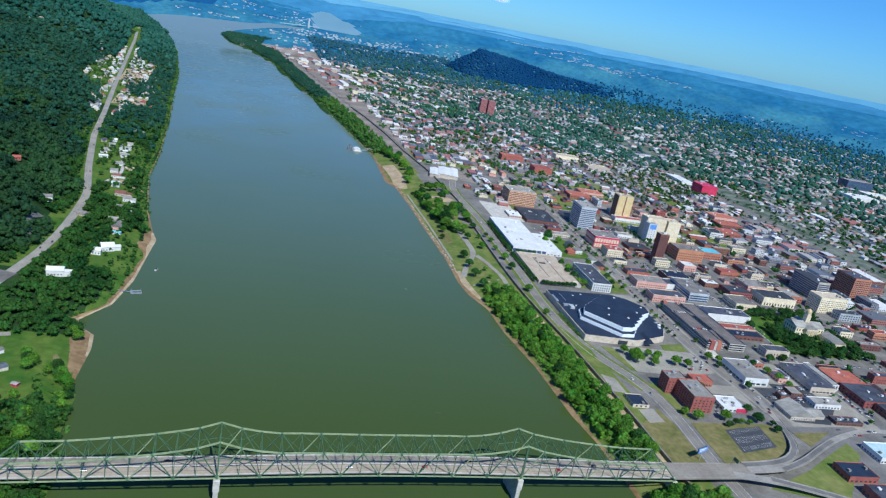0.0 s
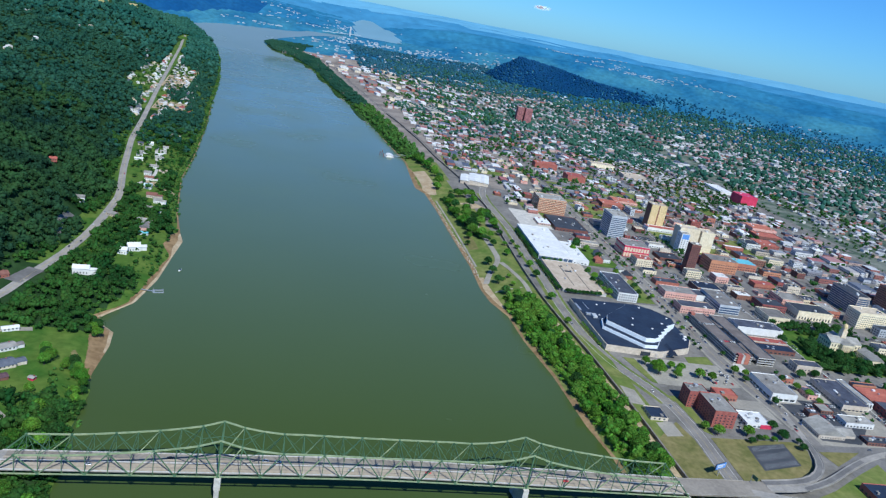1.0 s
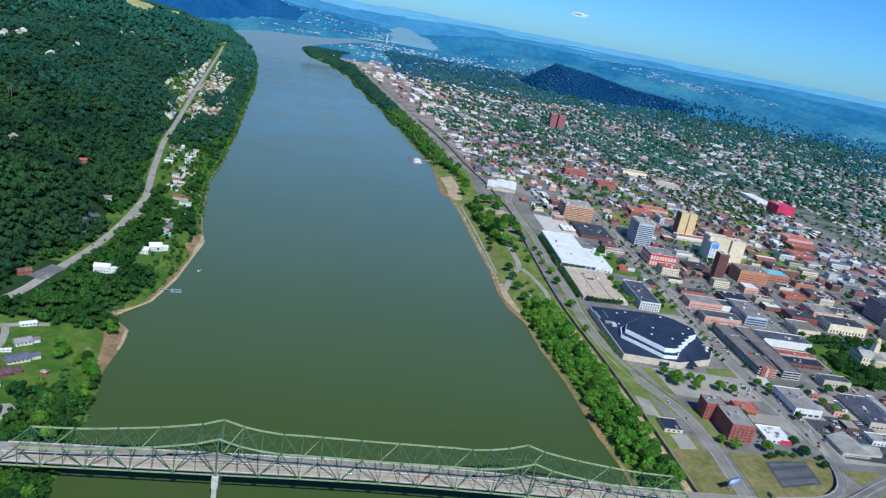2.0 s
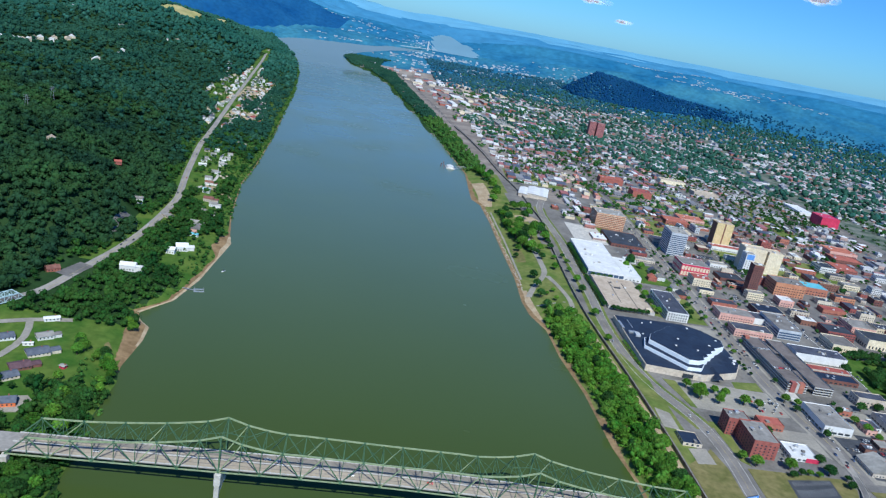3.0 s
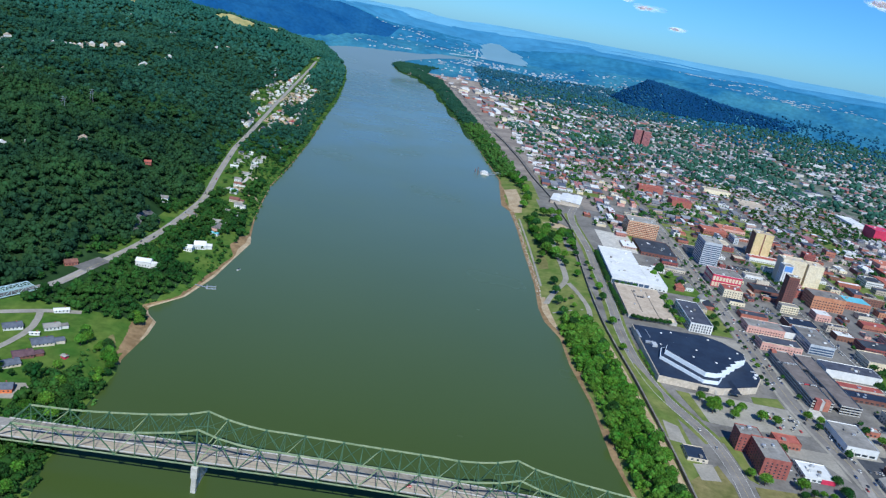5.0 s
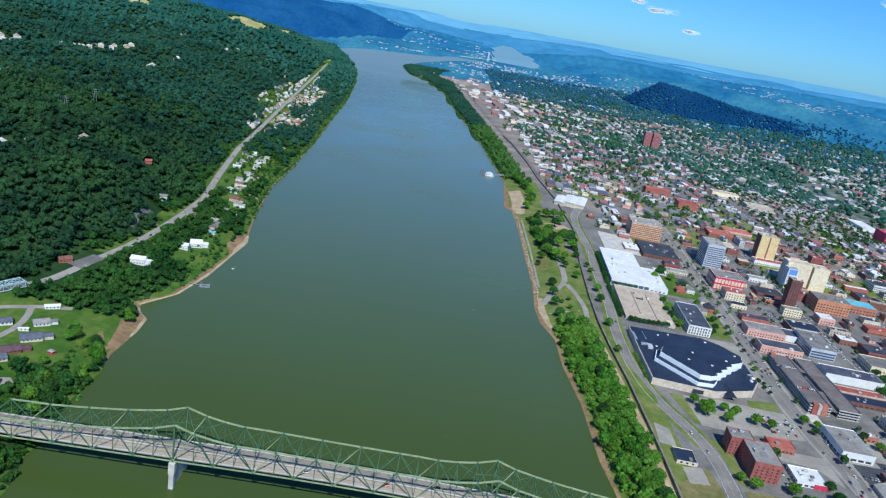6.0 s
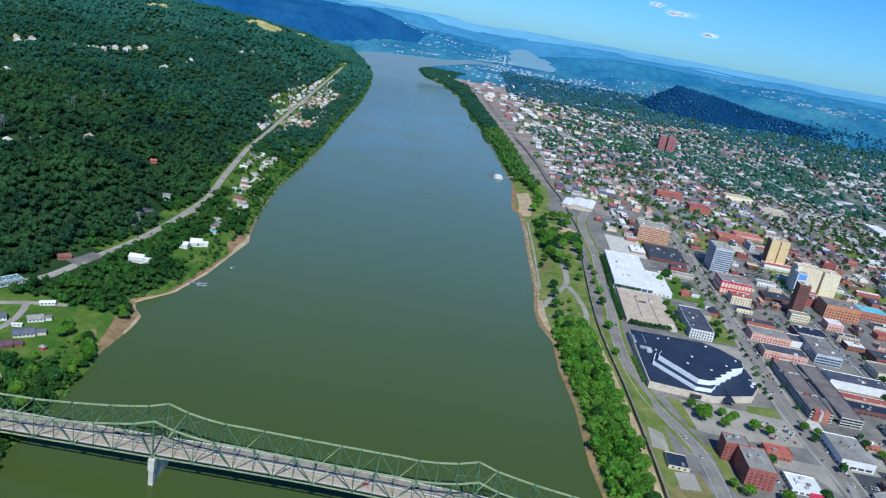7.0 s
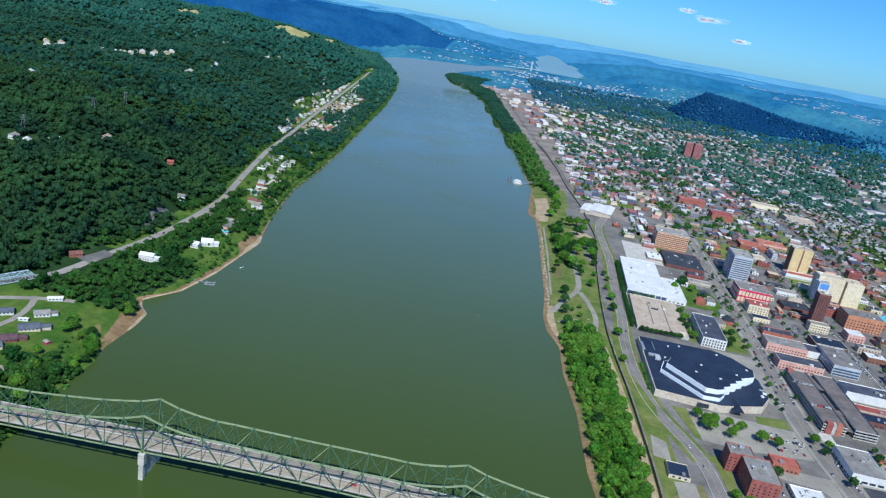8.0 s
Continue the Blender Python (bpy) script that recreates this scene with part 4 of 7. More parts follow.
def building(label, x, y, w, d, h, wall, roof, category="building", rot=-3.2, floor=3.5, bay=3.6, ww=1.9, wh=1.7, band=False, pane=None, units=3, parapet=0.7,
             name="building", group="", windows=True, z=None, claim=True, trim=None, seed=0):
    """A flat-roofed building: walls with a parapet, sunk roof, panes and roof plant. x, y: its corner nearest the river and the bridge."""
    rnd = random.Random(int(x * 7 + y * 13) + seed)
    ob = thing(name, label, category, x, y, z if z is not None else G, rot, group)
    if claim:
        TAKEN.append((x - 1, y - w * 0.06 - 1, x + w + d * 0.06 + 1, y + d + 1))
    bm = bmesh.new()
    box(bm, 0, 0, -1.0, w, d, h)
    bm.faces.ensure_lookup_table()
    top = max(bm.faces, key=lambda f: f.calc_center_median().z)
    r = bmesh.ops.inset_region(bm, faces=[top], thickness=0.4)
    bmesh.ops.translate(bm, verts=top.verts, vec=(0, 0, -parapet))
    part("wall", bm, wall, ob)
    bm = bmesh.new()
    box(bm, 0.45, 0.45, h - parapet - 0.2, w - 0.45, d - 0.45, h - parapet + 0.06)
    part("roof", bm, roof, ob)
    if trim:
        bm = bmesh.new()
        box(bm, -0.15, -0.15, h - 0.25, w + 0.15, 0.3, h + 0.12), box(bm, -0.15, d - 0.3, h - 0.25, w + 0.15, d + 0.15, h + 0.12)
        box(bm, -0.15, 0.3, h - 0.25, 0.3, d - 0.3, h + 0.12), box(bm, w - 0.3, 0.3, h - 0.25, w + 0.15, d - 0.3, h + 0.12)
        part("cornice", bm, trim, ob)
    if windows:
        v, f = quad_boxes(window_rows(w, d, h - parapet, floor, bay, ww, wh, band=band))
        if f:
            q = raw("window_panes", v, f, pane or WINDOW, ob)
            tagged(q, kind="stuff")
    for i in range(units):
        a, b, c = rnd.uniform(1.5, 4), rnd.uniform(1.5, 4), rnd.uniform(1.0, 2.4)
        if w > 8 and d > 8:
            ux, uy = rnd.uniform(2, w - 5.5), rnd.uniform(2, d - 5.5)
            bm = bmesh.new()
            box(bm, ux, uy, h - parapet, ux + a, uy + b, h - parapet + c)
            bmesh.ops.bevel(bm, geom=bm.edges[:], offset=0.12, segments=1, affect="EDGES")
            part("rooftop_unit", bm, rnd.choice([METAL, WHITE, GROOF]), ob)
    return ob


def prism(bm, x0, y0, x1, y1, z0, z1, along="y", over=0.5):
    """A gable roof over a rectangle, with its ridge along one axis."""
    x0, y0, x1, y1 = x0 - over, y0 - over, x1 + over, y1 + over
    if along == "y":
        m = (x0 + x1) / 2
        p = [(x0, y0, z0), (x1, y0, z0), (m, y0, z1), (x0, y1, z0), (x1, y1, z0), (m, y1, z1)]
    else:
        m = (y0 + y1) / 2
        p = [(x0, y1, z0), (x0, y0, z0), (x0, m, z1), (x1, y1, z0), (x1, y0, z0), (x1, m, z1)]
    v = [bm.verts.new(q) for q in p]
    for f in ((0, 1, 2), (5, 4, 3), (0, 2, 5, 3), (2, 1, 4, 5), (1, 0, 3, 4)):
        bm.faces.new([v[i] for i in f])
    bmesh.ops.recalc_face_normals(bm, faces=bm.faces)


def house(label, x, y, w, d, h, wall, roof, rot=-3.2, z=None, along="y", pitch=0.32, group="", wing=False, category="house", claim=True):
    """A gabled house with overhanging roof, panes, chimney and, at times, a wing."""
    ob = thing("house", label, category, x, y, float(ground_height(x, y)) if z is None else z, rot, group)
    if claim:
        TAKEN.append((x - 1, y - 1, x + w + 1, y + d + 1))
    bm = bmesh.new()
    box(bm, 0, 0, -1.5, w, d, h)
    if wing:
        box(bm, w * 0.98, d * 0.15, -1.5, w * 1.5, d * 0.75, h * 0.8)
    part("wall", bm, wall, ob)
    bm = bmesh.new()
    prism(bm, 0, 0, w, d, h, h + pitch * (w if along == "y" else d), along)
    part("roof", bm, roof, ob)
    if wing:
        bm = bmesh.new()
        prism(bm, w * 0.9, d * 0.15, w * 1.5, d * 0.75, h * 0.8, h * 0.8 + pitch * d * 0.5, "x", 0.4)
        part("roof", bm, roof, ob)
    v, f = quad_boxes(window_rows(w, d, h, 2.8, 3.0, 1.1, 1.3))
    if f:
        tagged(raw("window_panes", v, f, WINDOW, ob), kind="stuff")
    bm = bmesh.new()
    box(bm, w * 0.7, d * 0.6, h, w * 0.7 + 0.8, d * 0.6 + 0.8, h + pitch * w * 0.5 + 1.0)
    part("chimney", bm, BRICK, ob)
    return ob


# the arena
arena = thing("arena", "large dark-roofed arena with stepped white walls", "arena", 404, 262, G, 0)
TAKEN.append((398, 255, 530, 398))
bm = bmesh.new()
base = [(-4, 3), (61, -5), (82, 2), (108, 12), (122, 35), (123, 75), (103, 116), (89, 134), (-1, 134), (-3, 62)]
lo = [bm.verts.new((x, y, -1)) for x, y in base]
hi = [bm.verts.new((x, y, 7.5)) for x, y in base]
for i in range(len(base)):
    j = (i + 1) % len(base)
    bm.faces.new((lo[i], lo[j], hi[j], hi[i]))
bm.faces.new(hi)
bmesh.ops.recalc_face_normals(bm, faces=bm.faces)
part("podium", bm, TAN, arena)
bm = bmesh.new()
inner = [(x * 0.985 + 1, y * 0.985 + 1.2) for x, y in base]
v0 = [bm.verts.new((x, y, 7.55)) for x, y in inner]
v1 = [bm.verts.new((x, y, 8.1)) for x, y in inner]
for i in range(len(base)):
    j = (i + 1) % len(base)
    bm.faces.new((v0[i], v0[j], v1[j], v1[i]))
bm.faces.new(v1)
bmesh.ops.recalc_face_normals(bm, faces=bm.faces)
part("podium_roof", bm, NAVY, arena, "navy membrane podium roof")


def ring(bm, pts, z0, z1, cap=False):
    a = [bm.verts.new((x, y, z0)) for x, y in pts]
    b = [bm.verts.new((x, y, z1)) for x, y in pts]
    for i in range(len(pts)):
        j = (i + 1) % len(pts)
        bm.faces.new((a[i], a[j], b[j], b[i]))
    if cap:
        bm.faces.new(b)
    bmesh.ops.recalc_face_normals(bm, faces=bm.faces)


upper = [(14, 50), (46, 8), (58, 8.5), (66, 13), (66, 17.5), (75, 23), (75, 28), (84, 33), (84, 38), (93, 43), (93, 48), (102, 53), (110, 58), (114, 74), (97, 98), (77, 110), (63, 104), (20, 64)]
lower = [(8, 45), (43, 1), (60, 2), (67, 12), (67, 19), (76, 24), (76, 29), (85, 34), (85, 39), (94, 44), (94, 49), (103, 54), (109, 60), (112, 74), (95, 96), (77, 108), (63, 102), (15, 66)]
grow = lambda p, s: [(64 + (x - 64) * s, 60 + (y - 60) * s) for x, y in p]
bm = bmesh.new()
ring(bm, lower, 8.0, 12.0, True)
part("lower_band", bm, CLADDING, arena, "white lower wall band")
bm = bmesh.new()
a_, b_ = [bm.verts.new((x, y, 12.05)) for x, y in grow(lower, 0.985)], [bm.verts.new((x, y, 12.6)) for x, y in upper]
for i in range(len(lower)):
    j = (i + 1) % len(lower)
    bm.faces.new((a_[i], a_[j], b_[j], b_[i]))
bmesh.ops.recalc_face_normals(bm, faces=bm.faces)
part("ledge_roof", bm, NAVY, arena, "dark sloping ledge between the white bands")
bm = bmesh.new()
ring(bm, upper, 11.0, 17.8, True)
part("upper_wall", bm, CLADDING, arena, "white stepped upper wall")
bm = bmesh.new()
ring(bm, grow(upper, 0.99), 17.7, 18.1, True)
part("roof", bm, NAVY, arena, "dark navy membrane roof")
for x, y in ((42, 40), (78, 96), (52, 60), (104, 70), (88, 52), (66, 34)):
    bm = bmesh.new()
    box(bm, x, y, 18.1, x + 2.4, y + 2.4, 18.9)
    bmesh.ops.bevel(bm, geom=bm.edges[:], offset=0.2, segments=1, affect="EDGES")
    part("roof_vent", bm, WHITE, arena)
for x, y, w, d, h, m in ((12, 100, 0.8, 22, 0.7, METAL), (2, 82, 9, 4, 2.2, METAL), (8, 74, 6, 9, 3.0, GREYW), (20, 84, 2, 2, 0.8, WHITE), (30, 118, 2.2, 2, 0.8, WHITE), (44, 124, 2.2, 2, 0.8, WHITE), (116, 40, 4, 3, 1.6, WHITE), (115, 48, 5, 2, 1.2, METAL), (112, 32, 3, 4, 1.4, WHITE), (-2, 96, 3, 20, 0.9, METAL)):
    bm = bmesh.new()
    box(bm, x, y, 8.1, x + w, y + d, 8.1 + h)
    bmesh.ops.bevel(bm, geom=bm.edges[:], offset=0.1, segments=1, affect="EDGES")
    part("roof_fitting", bm, m, arena)
bm = bmesh.new()
box(bm, 38, -3.6, 1.0, 54, -1.0, 5.5)
part("entrance", bm, WINDOW, arena, "dark recessed entrance")
bm = bmesh.new()
prism(bm, 72, -6, 84, 14, 5.0, 10.5, "y", 0.3)
part("porch", bm, NAVY, arena, "gabled entrance porch")
for i in range(12):
    bm = bmesh.new()
    box(bm, 56 + i * 1.5, -5.2 + i * 0.3, -0.5, 56.7 + i * 1.5, -4.2 + i * 0.3, 5)
    part("pier", bm, CONCRETE, arena)

# large buildings of the town, from the bridge outwards
building("red brick apartment slab with flat grey roof", 441, 152, 21, 17, 18.5, BRICK, GROOF, "apartments", floor=3.0, bay=4.2, ww=1.5, wh=1.3, units=2)
building("long red brick apartment slab with flat grey roof", 449, 117, 24, 36, 18.5, BRICK, GROOF, "apartments", floor=3.0, bay=4.2, ww=1.5, wh=1.3, units=3)
building("low office with white end wall and grey roof", 559, 177, 31, 46, 9.5, WHITE, GROOF, "office", floor=4.5, bay=7, ww=5.4, wh=2.2, units=3)
building("long low building with dark flat roof", 641, 165, 34, 59, 8, TAN, DROOF, "building", floor=4, bay=5, ww=3.4, units=7)
building("three storey white office with tall pilasters and dark roof", 486, 424, 29, 80, 12.5, WHITE, DROOF, "office", floor=3.6, bay=3.4, ww=1.8, wh=2.4, units=4, trim=WHITE)
DECKROOF = building("wide low parking deck with tan roof", 409, 436, 64, 118, 4.6, CONCRETE, TROOF, "parking deck", windows=False, units=4, parapet=0.9)
building("civic hall with broad white roof and glazed side", 413, 560, 56, 152, 10, WHITE, WROOF, "hall", floor=9, bay=8, ww=7, wh=6, pane=BLUEGL, units=8, parapet=0.4)
building("white roofed annex of the civic hall", 469, 560, 28, 88, 7.5, WHITE, WROOF, "hall", units=5, parapet=0.4, bay=6, ww=3)
building("salmon three storey building with dark roof", 572, 403, 52, 24, 11, PINK, DROOF, "shop building", units=2, ww=1.6, trim=CREAM)
building("long pink brick row with grey roof", 575, 455, 50, 28, 10.5, PINK, GROOF, "shop building", units=2, ww=1.5)
building("long white walled shop row with dark roof", 627, 457, 46, 24, 9, WHITE, DROOF, "shop building", windows=False, units=3)
building("brown brick tower with dark flank", 674, 574, 16, 15, 52, DBRICK, GROOF, "tower", floor=3.4, bay=3.4, ww=1.5, units=3, trim=CREAM)
building("cream stone podium of the brown tower", 668, 558, 26, 14, 12, CREAM, GROOF, "building", units=0)
building("cream office tower with blank side walls", 774, 706, 26, 26, 40, CREAM, TROOF, "tower", windows=False, units=3)
building("broad blank cream office tower", 732, 712, 40, 24, 42, CREAM, TROOF, "tower", windows=False, units=3)
WING = building("low white tower wing with blue sign panel", 726, 692, 16, 18, 36, WHITE, GROOF, "tower", units=1, bay=5, ww=1.4)
bm = bmesh.new()
box(bm, 1.5, -0.3, 26, 14.5, -0.05, 35)
part("sign_panel", bm, SIGNBLUE, WING, "blank blue sign panel")
YT = building("yellow brick apartment tower", 736, 838, 33, 24, 48.5, YELLOW, TROOF, "tower", windows=False, units=3)
# dark brick for the real seam, and a panel imitating the flank's shade
bm = bmesh.new()
box(bm, 15.2, -0.35, 1, 17.8, -0.05, 48), box(bm, -0.35, 2, 1, -0.05, 22, 47)
part("recess", bm, DBRICK, YT, "dark seam, and flank panel standing for shade")
building("low wing with red roof at the yellow tower", 726, 815, 62, 20, 8, WHITE, RROOF, "building", units=2)
building("pale grey glass office tower", 604, 733, 30, 44, 42.5, GREYW, GROOF, "tower", floor=3.5, band=True, wh=1.6, pane=BLUEGL, units=3)
HOTEL = building("orange brick hotel block", 503, 846, 56, 46, 29, OBRICK, GROOF, "hotel", floor=3.4, bay=3.4, ww=1.9, units=4, trim=CREAM)
for k in range(8):
    bm = bmesh.new()
    box(bm, -0.25, -0.25, 2.6 + k * 3.4, 56.25, 46.25, 3.2 + k * 3.4)
    part("floor_band", bm, CREAM, HOTEL, "cream floor band")
building("low building with wide black roof", 503, 735, 62, 84, 6, DBRICK, DROOF, "building", units=9, bay=6, ww=3)
building("red and white parking block with arched openings", 588, 630, 46, 40, 20, CRIMSON, GROOF, "parking deck", floor=9, bay=5.0, ww=3.8, wh=6.5, pane=CREAM, units=3, trim=WHITE)
building("orange brick warehouse with grey roof", 735, 600, 50, 36, 22, OBRICK, GROOF, "warehouse", floor=4.2, bay=4.4, ww=2.2, units=4)
building("brick hall with teal metal roof", 792, 628, 52, 30, 13, OBRICK, TEAL, "hall", floor=4.5, bay=5, ww=2.8, units=1, parapet=0.3)
building("crimson clad cube shaped hall", 1178, 1186, 46, 52, 25, CRIMSON, CRIMSON, "hall", windows=False, units=3, parapet=0.5)
building("dark glass slab with tan end wall", 907, 460, 22, 62, 34, TAN, DROOF, "office", floor=3.4, band=True, wh=2.2, pane=BLUEGL, units=4)
building("brick slab tower with dark long side", 1006, 486, 34, 44, 38, OBRICK, DROOF, "office", floor=3.5, bay=3.5, ww=2.4, wh=2.0, units=3)
building("beige concrete office block with small windows", 872, 412, 50, 28, 26, CREAM, TROOF, "office", floor=3.2, bay=3.2, ww=1.5, wh=1.2, units=4)
building("cream stone hall with dark roof", 778, 424, 58, 34, 14, CREAM, DROOF, "hall", floor=6.5, bay=5, ww=2, wh=4, units=2, trim=CREAM)
building("blank white walled store with dark roof", 629, 352, 68, 26, 10.5, WHITE, DROOF, "shop building", windows=False, units=5)
building("low shop with red roof", 627, 318, 54, 14, 6.5, TAN, RROOF, "shop building", units=2, bay=6, ww=3.5)
building("low shop with navy roof", 627, 296, 50, 18, 6, DBRICK, NAVY, "shop building", units=3, bay=6, ww=3.5)
building("brick block with large windows", 728, 440, 40, 30, 12, BRICK, DROOF, "building", units=2, ww=2.4)
building("glass fronted office with stepped roof", 640, 415, 32, 60, 14, GREYW, GROOF, "office", band=True, wh=2.2, pane=BLUEGL, units=4)
building("brick store with dark flat roof", 690, 136, 46, 42, 9, BRICK, DROOF, "shop building", units=5, bay=6, ww=3)
building("brick store with brick red flat roof", 690, 180, 46, 32, 8, DBRICK, RROOF, "shop building", units=3, bay=6, ww=3)
building("white colonnaded low hall", 678, 172, 9, 54, 8, WHITE, GROOF, "hall", floor=7, bay=4, ww=2.0, wh=5.5, units=0)
building("red walled garage with dark roof", 546, 8, 32, 22, 7, BRICK, NAVY, "garage", floor=4, bay=5, ww=2.5, units=2)
building("red walled workshop with black roof", 548, -24, 30, 20, 9, BRICK, DROOF, "garage", floor=4, bay=5, ww=2.5, units=2)
building("store with pale blue striped roof", 612, 36, 40, 26, 7, WHITE, TEALSTEEL, "shop building", units=2)
building("long dark roofed brick workshop", 700, 90, 60, 44, 9, DBRICK, DROOF, "workshop", units=4, bay=6, ww=3)
SHOP = building("small white shop with red front", 491, 120, 27, 24, 5, WHITE, WROOF, "shop building", units=5, bay=5, ww=3)
bm = bmesh.new()
box(bm, 15, -0.5, 0.3, 27.4, -0.06, 4.6), box(bm, 27.06, -0.5, 0.3, 27.4, 9, 4.6)
part("shop_front", bm, CRIMSON, SHOP, "bright red shop front")
building("small white L shaped shop", 618, 132, 34, 16, 6, WHITE, GROOF, "shop building", units=4, bay=4, ww=2)
house("low beige gabled hall", 566, 108, 30, 28, 4.5, TAN, GROOF, wing=True, pitch=0.22, category="hall", z=G)
building("dark diner with white roof fittings", 618, 100, 34, 13, 4, DBRICK, DROOF, "diner", units=8)
building("brown brick house among trees", 487, 170, 24, 15, 7, BRICK, RROOF, "building", units=1)
building("low pavilion with navy roof by the boulevard", 387, 123, 18, 20, 3.8, TAN, NAVY, "pavilion", units=1, bay=5, ww=2)
pad("concrete_yard", [(380, 152), (395, 149), (396, 178), (383, 186)], LOTCON, 0.22, label="pale concrete yard by the flood wall", category="yard")
pad("concrete_yard", [(391, 96), (409, 98), (409, 121), (391, 119)], LOTCON, 0.22, label="pale concrete slab by the pavilion", category="yard")
TAKEN.append((378, 90, 420, 205))

for label, x, y, w, d, h, wall, roof in (
        ("maroon roofed brick warehouse", 965, 790, 44, 40, 9, BRICK, RROOF), ("brick warehouse with red roof", 1010, 860, 60, 40, 8, DBRICK, RROOF), ("pink walled warehouse with red roof", 1040, 925, 60, 44, 8, PINK, RROOF), ("red brick school block", 690, 1180, 46, 40, 14, BRICK, RROOF),
        ("red brick school wing", 640, 1290, 60, 30, 14, BRICK, RROOF), ("red roofed brick hall", 690, 960, 50, 40, 9, BRICK, RROOF), ("red roofed store row", 740, 1010, 56, 36, 7, PINK, RROOF), ("tan hall with pale flat roof", 905, 1320, 66, 40, 10, TAN, TROOF), ("long beige school building", 850, 1420, 70, 34, 11, CREAM, TROOF),
        ("blue glass hospital block", 2090, 1625, 110, 50, 34, BLUEGL, GROOF), ("white hospital hall", 1900, 1405, 110, 60, 16, WHITE, WROOF), ("white hospital wing", 2040, 1470, 90, 60, 18, CREAM, WROOF), ("long white roofed depot by the railway", 1190, 1300, 40, 90, 8, WHITE, WROOF), ("dark brick depot by the railway", 1130, 560, 30, 70, 12, DBRICK, WROOF)):
    building(label if len(label.split()) > 3 else label + " in town", x, y, w, d, h, wall, roof, "building", units=3, windows=y < 1100)

# the dark asphalt slab stands in for the shaded ramp opening
for x, y, w, d, h, m in ((26, 74, 9, 4, 0.9, DARKASPH), (22, 20, 1.0, 80, 0.35, DARKCON), (42, 8, 1.0, 92, 0.35, DARKCON), (24, 73, 0.6, 12, 1.0, CONCRETE), (36, 73, 0.6, 12, 1.0, CONCRETE), (52, 2, 8, 5, 3.0, CREAM)):
    bm = bmesh.new()
    box(bm, x, y, 3.76, x + w, y + d, 3.76 + h)
    part("deck_fitting", bm, m, DECKROOF)
# multi-storey car park
garage = thing("parking_garage", "long three level concrete parking garage", "parking garage", 567, 261, G, -2.2)
TAKEN.append((560, 255, 632, 392))
for lv in range(4):
    z = lv * 3.0
    for x0, x1 in ((0, 23), (31, 54)):
        bm = bmesh.new()
        box(bm, x0, 0, z - 0.3, x1, 124, z)
        part("deck", bm, DECKTOP if lv == 3 else CONCRETE, garage)
        bm = bmesh.new()
        box(bm, x0, 0.4, z, x0 + 0.4, 123.6, z + 1.0), box(bm, x1 - 0.4, 0.4, z, x1, 123.6, z + 1.0)
        box(bm, x0, 0, z, x1, 0.4, z + 1.0), box(bm, x0, 123.6, z, x1, 124, z + 1.0)
        part("parapet", bm, CONCRETE, garage)
        bm = bmesh.new()
        box(bm, x0 + 0.1, 0.5, z + 1.0, x0 + 0.3, 123.5, z + 1.35), box(bm, x1 - 0.3, 0.5, z + 1.0, x1 - 0.1, 123.5, z + 1.35)
        part("rail", bm, DROOF, garage, "dark steel rail")
for i, (y0, y1, z0, z1) in enumerate(((2, 40, 6.0, 9.0), (42, 82, 6.0, 6.0), (84, 122, 9.0, 6.0))):
    bm = bmesh.new()
    beam(bm, (27, y0, z0 - 0.2), (27, y1, z1 - 0.2), 7.6, 0.4)
    part("ramp", bm, DECKTOP, garage)
bm = bmesh.new()
for i in range(17):
    for x in (0.3, 11, 22.2, 31.3, 43, 53.0):
        box(bm, x, 1 + i * 7.5, 0, x + 0.5, 1.6 + i * 7.5, 8.8)
tagged(part("columns", bm, CONCRETE, garage), kind="stuff")
for x, y, m in ((3, -1.4, BRICK), (9.2, -1.2, CONCRETE), (12.6, -1.4, BRICK), (1, 116, BRICK)):
    bm = bmesh.new()
    box(bm, x, y, -0.5, x + (6 if m is BRICK else 3.2), y + 6, 12.0 if m is BRICK else 11.2)
    part("stair_tower", bm, m, garage, "stair tower of brick and concrete")

# courthouse with clock tower
court = thing("courthouse", "grey stone courthouse with domed clock tower", "courthouse", 752, 322, G, -3.2)
TAKEN.append((690, 258, 824, 388))
bm = bmesh.new()
box(bm, 0, 0, -1, 46, 26, 13), box(bm, 14, -5, -1, 32, 0.2, 13), box(bm, 14, 25.8, -1, 32, 31, 13)
part("wall", bm, CREAM, court)
bm = bmesh.new()
prism(bm, 0, 0, 46, 26, 13, 18, "x", 0.6), prism(bm, 14, -5, 32, 31, 13, 17.5, "y", 0.5)
part("roof", bm, GROOF, court)
v, f = quad_boxes(window_rows(46, 26, 13, 6, 4.5, 1.6, 3.4))
tagged(raw("window_panes", v, f, WINDOW, court), kind="stuff")
for i in range(6):
    bm = bmesh.new()
    bmesh.ops.create_cone(bm, segments=10, radius1=0.7, radius2=0.6, depth=10, cap_ends=True, matrix=pose(15.5 + i * 3, -5.8, 6))
    part("column", bm, CREAM, court)
bm = bmesh.new()
box(bm, 19.5, 9.5, 13, 26.5, 16.5, 27)
box(bm, 20.3, 10.3, 27, 25.7, 15.7, 32)
part("clock_tower", bm, CREAM, court)
bm = bmesh.new()
bmesh.ops.create_uvsphere(bm, u_segments=16, v_segments=8, radius=3.3, matrix=pose(23, 13, 32) @ Matrix.Diagonal((1, 1, 1.3, 1)))
part("dome", bm, YELLOW, court, "golden dome")
bm = bmesh.new()
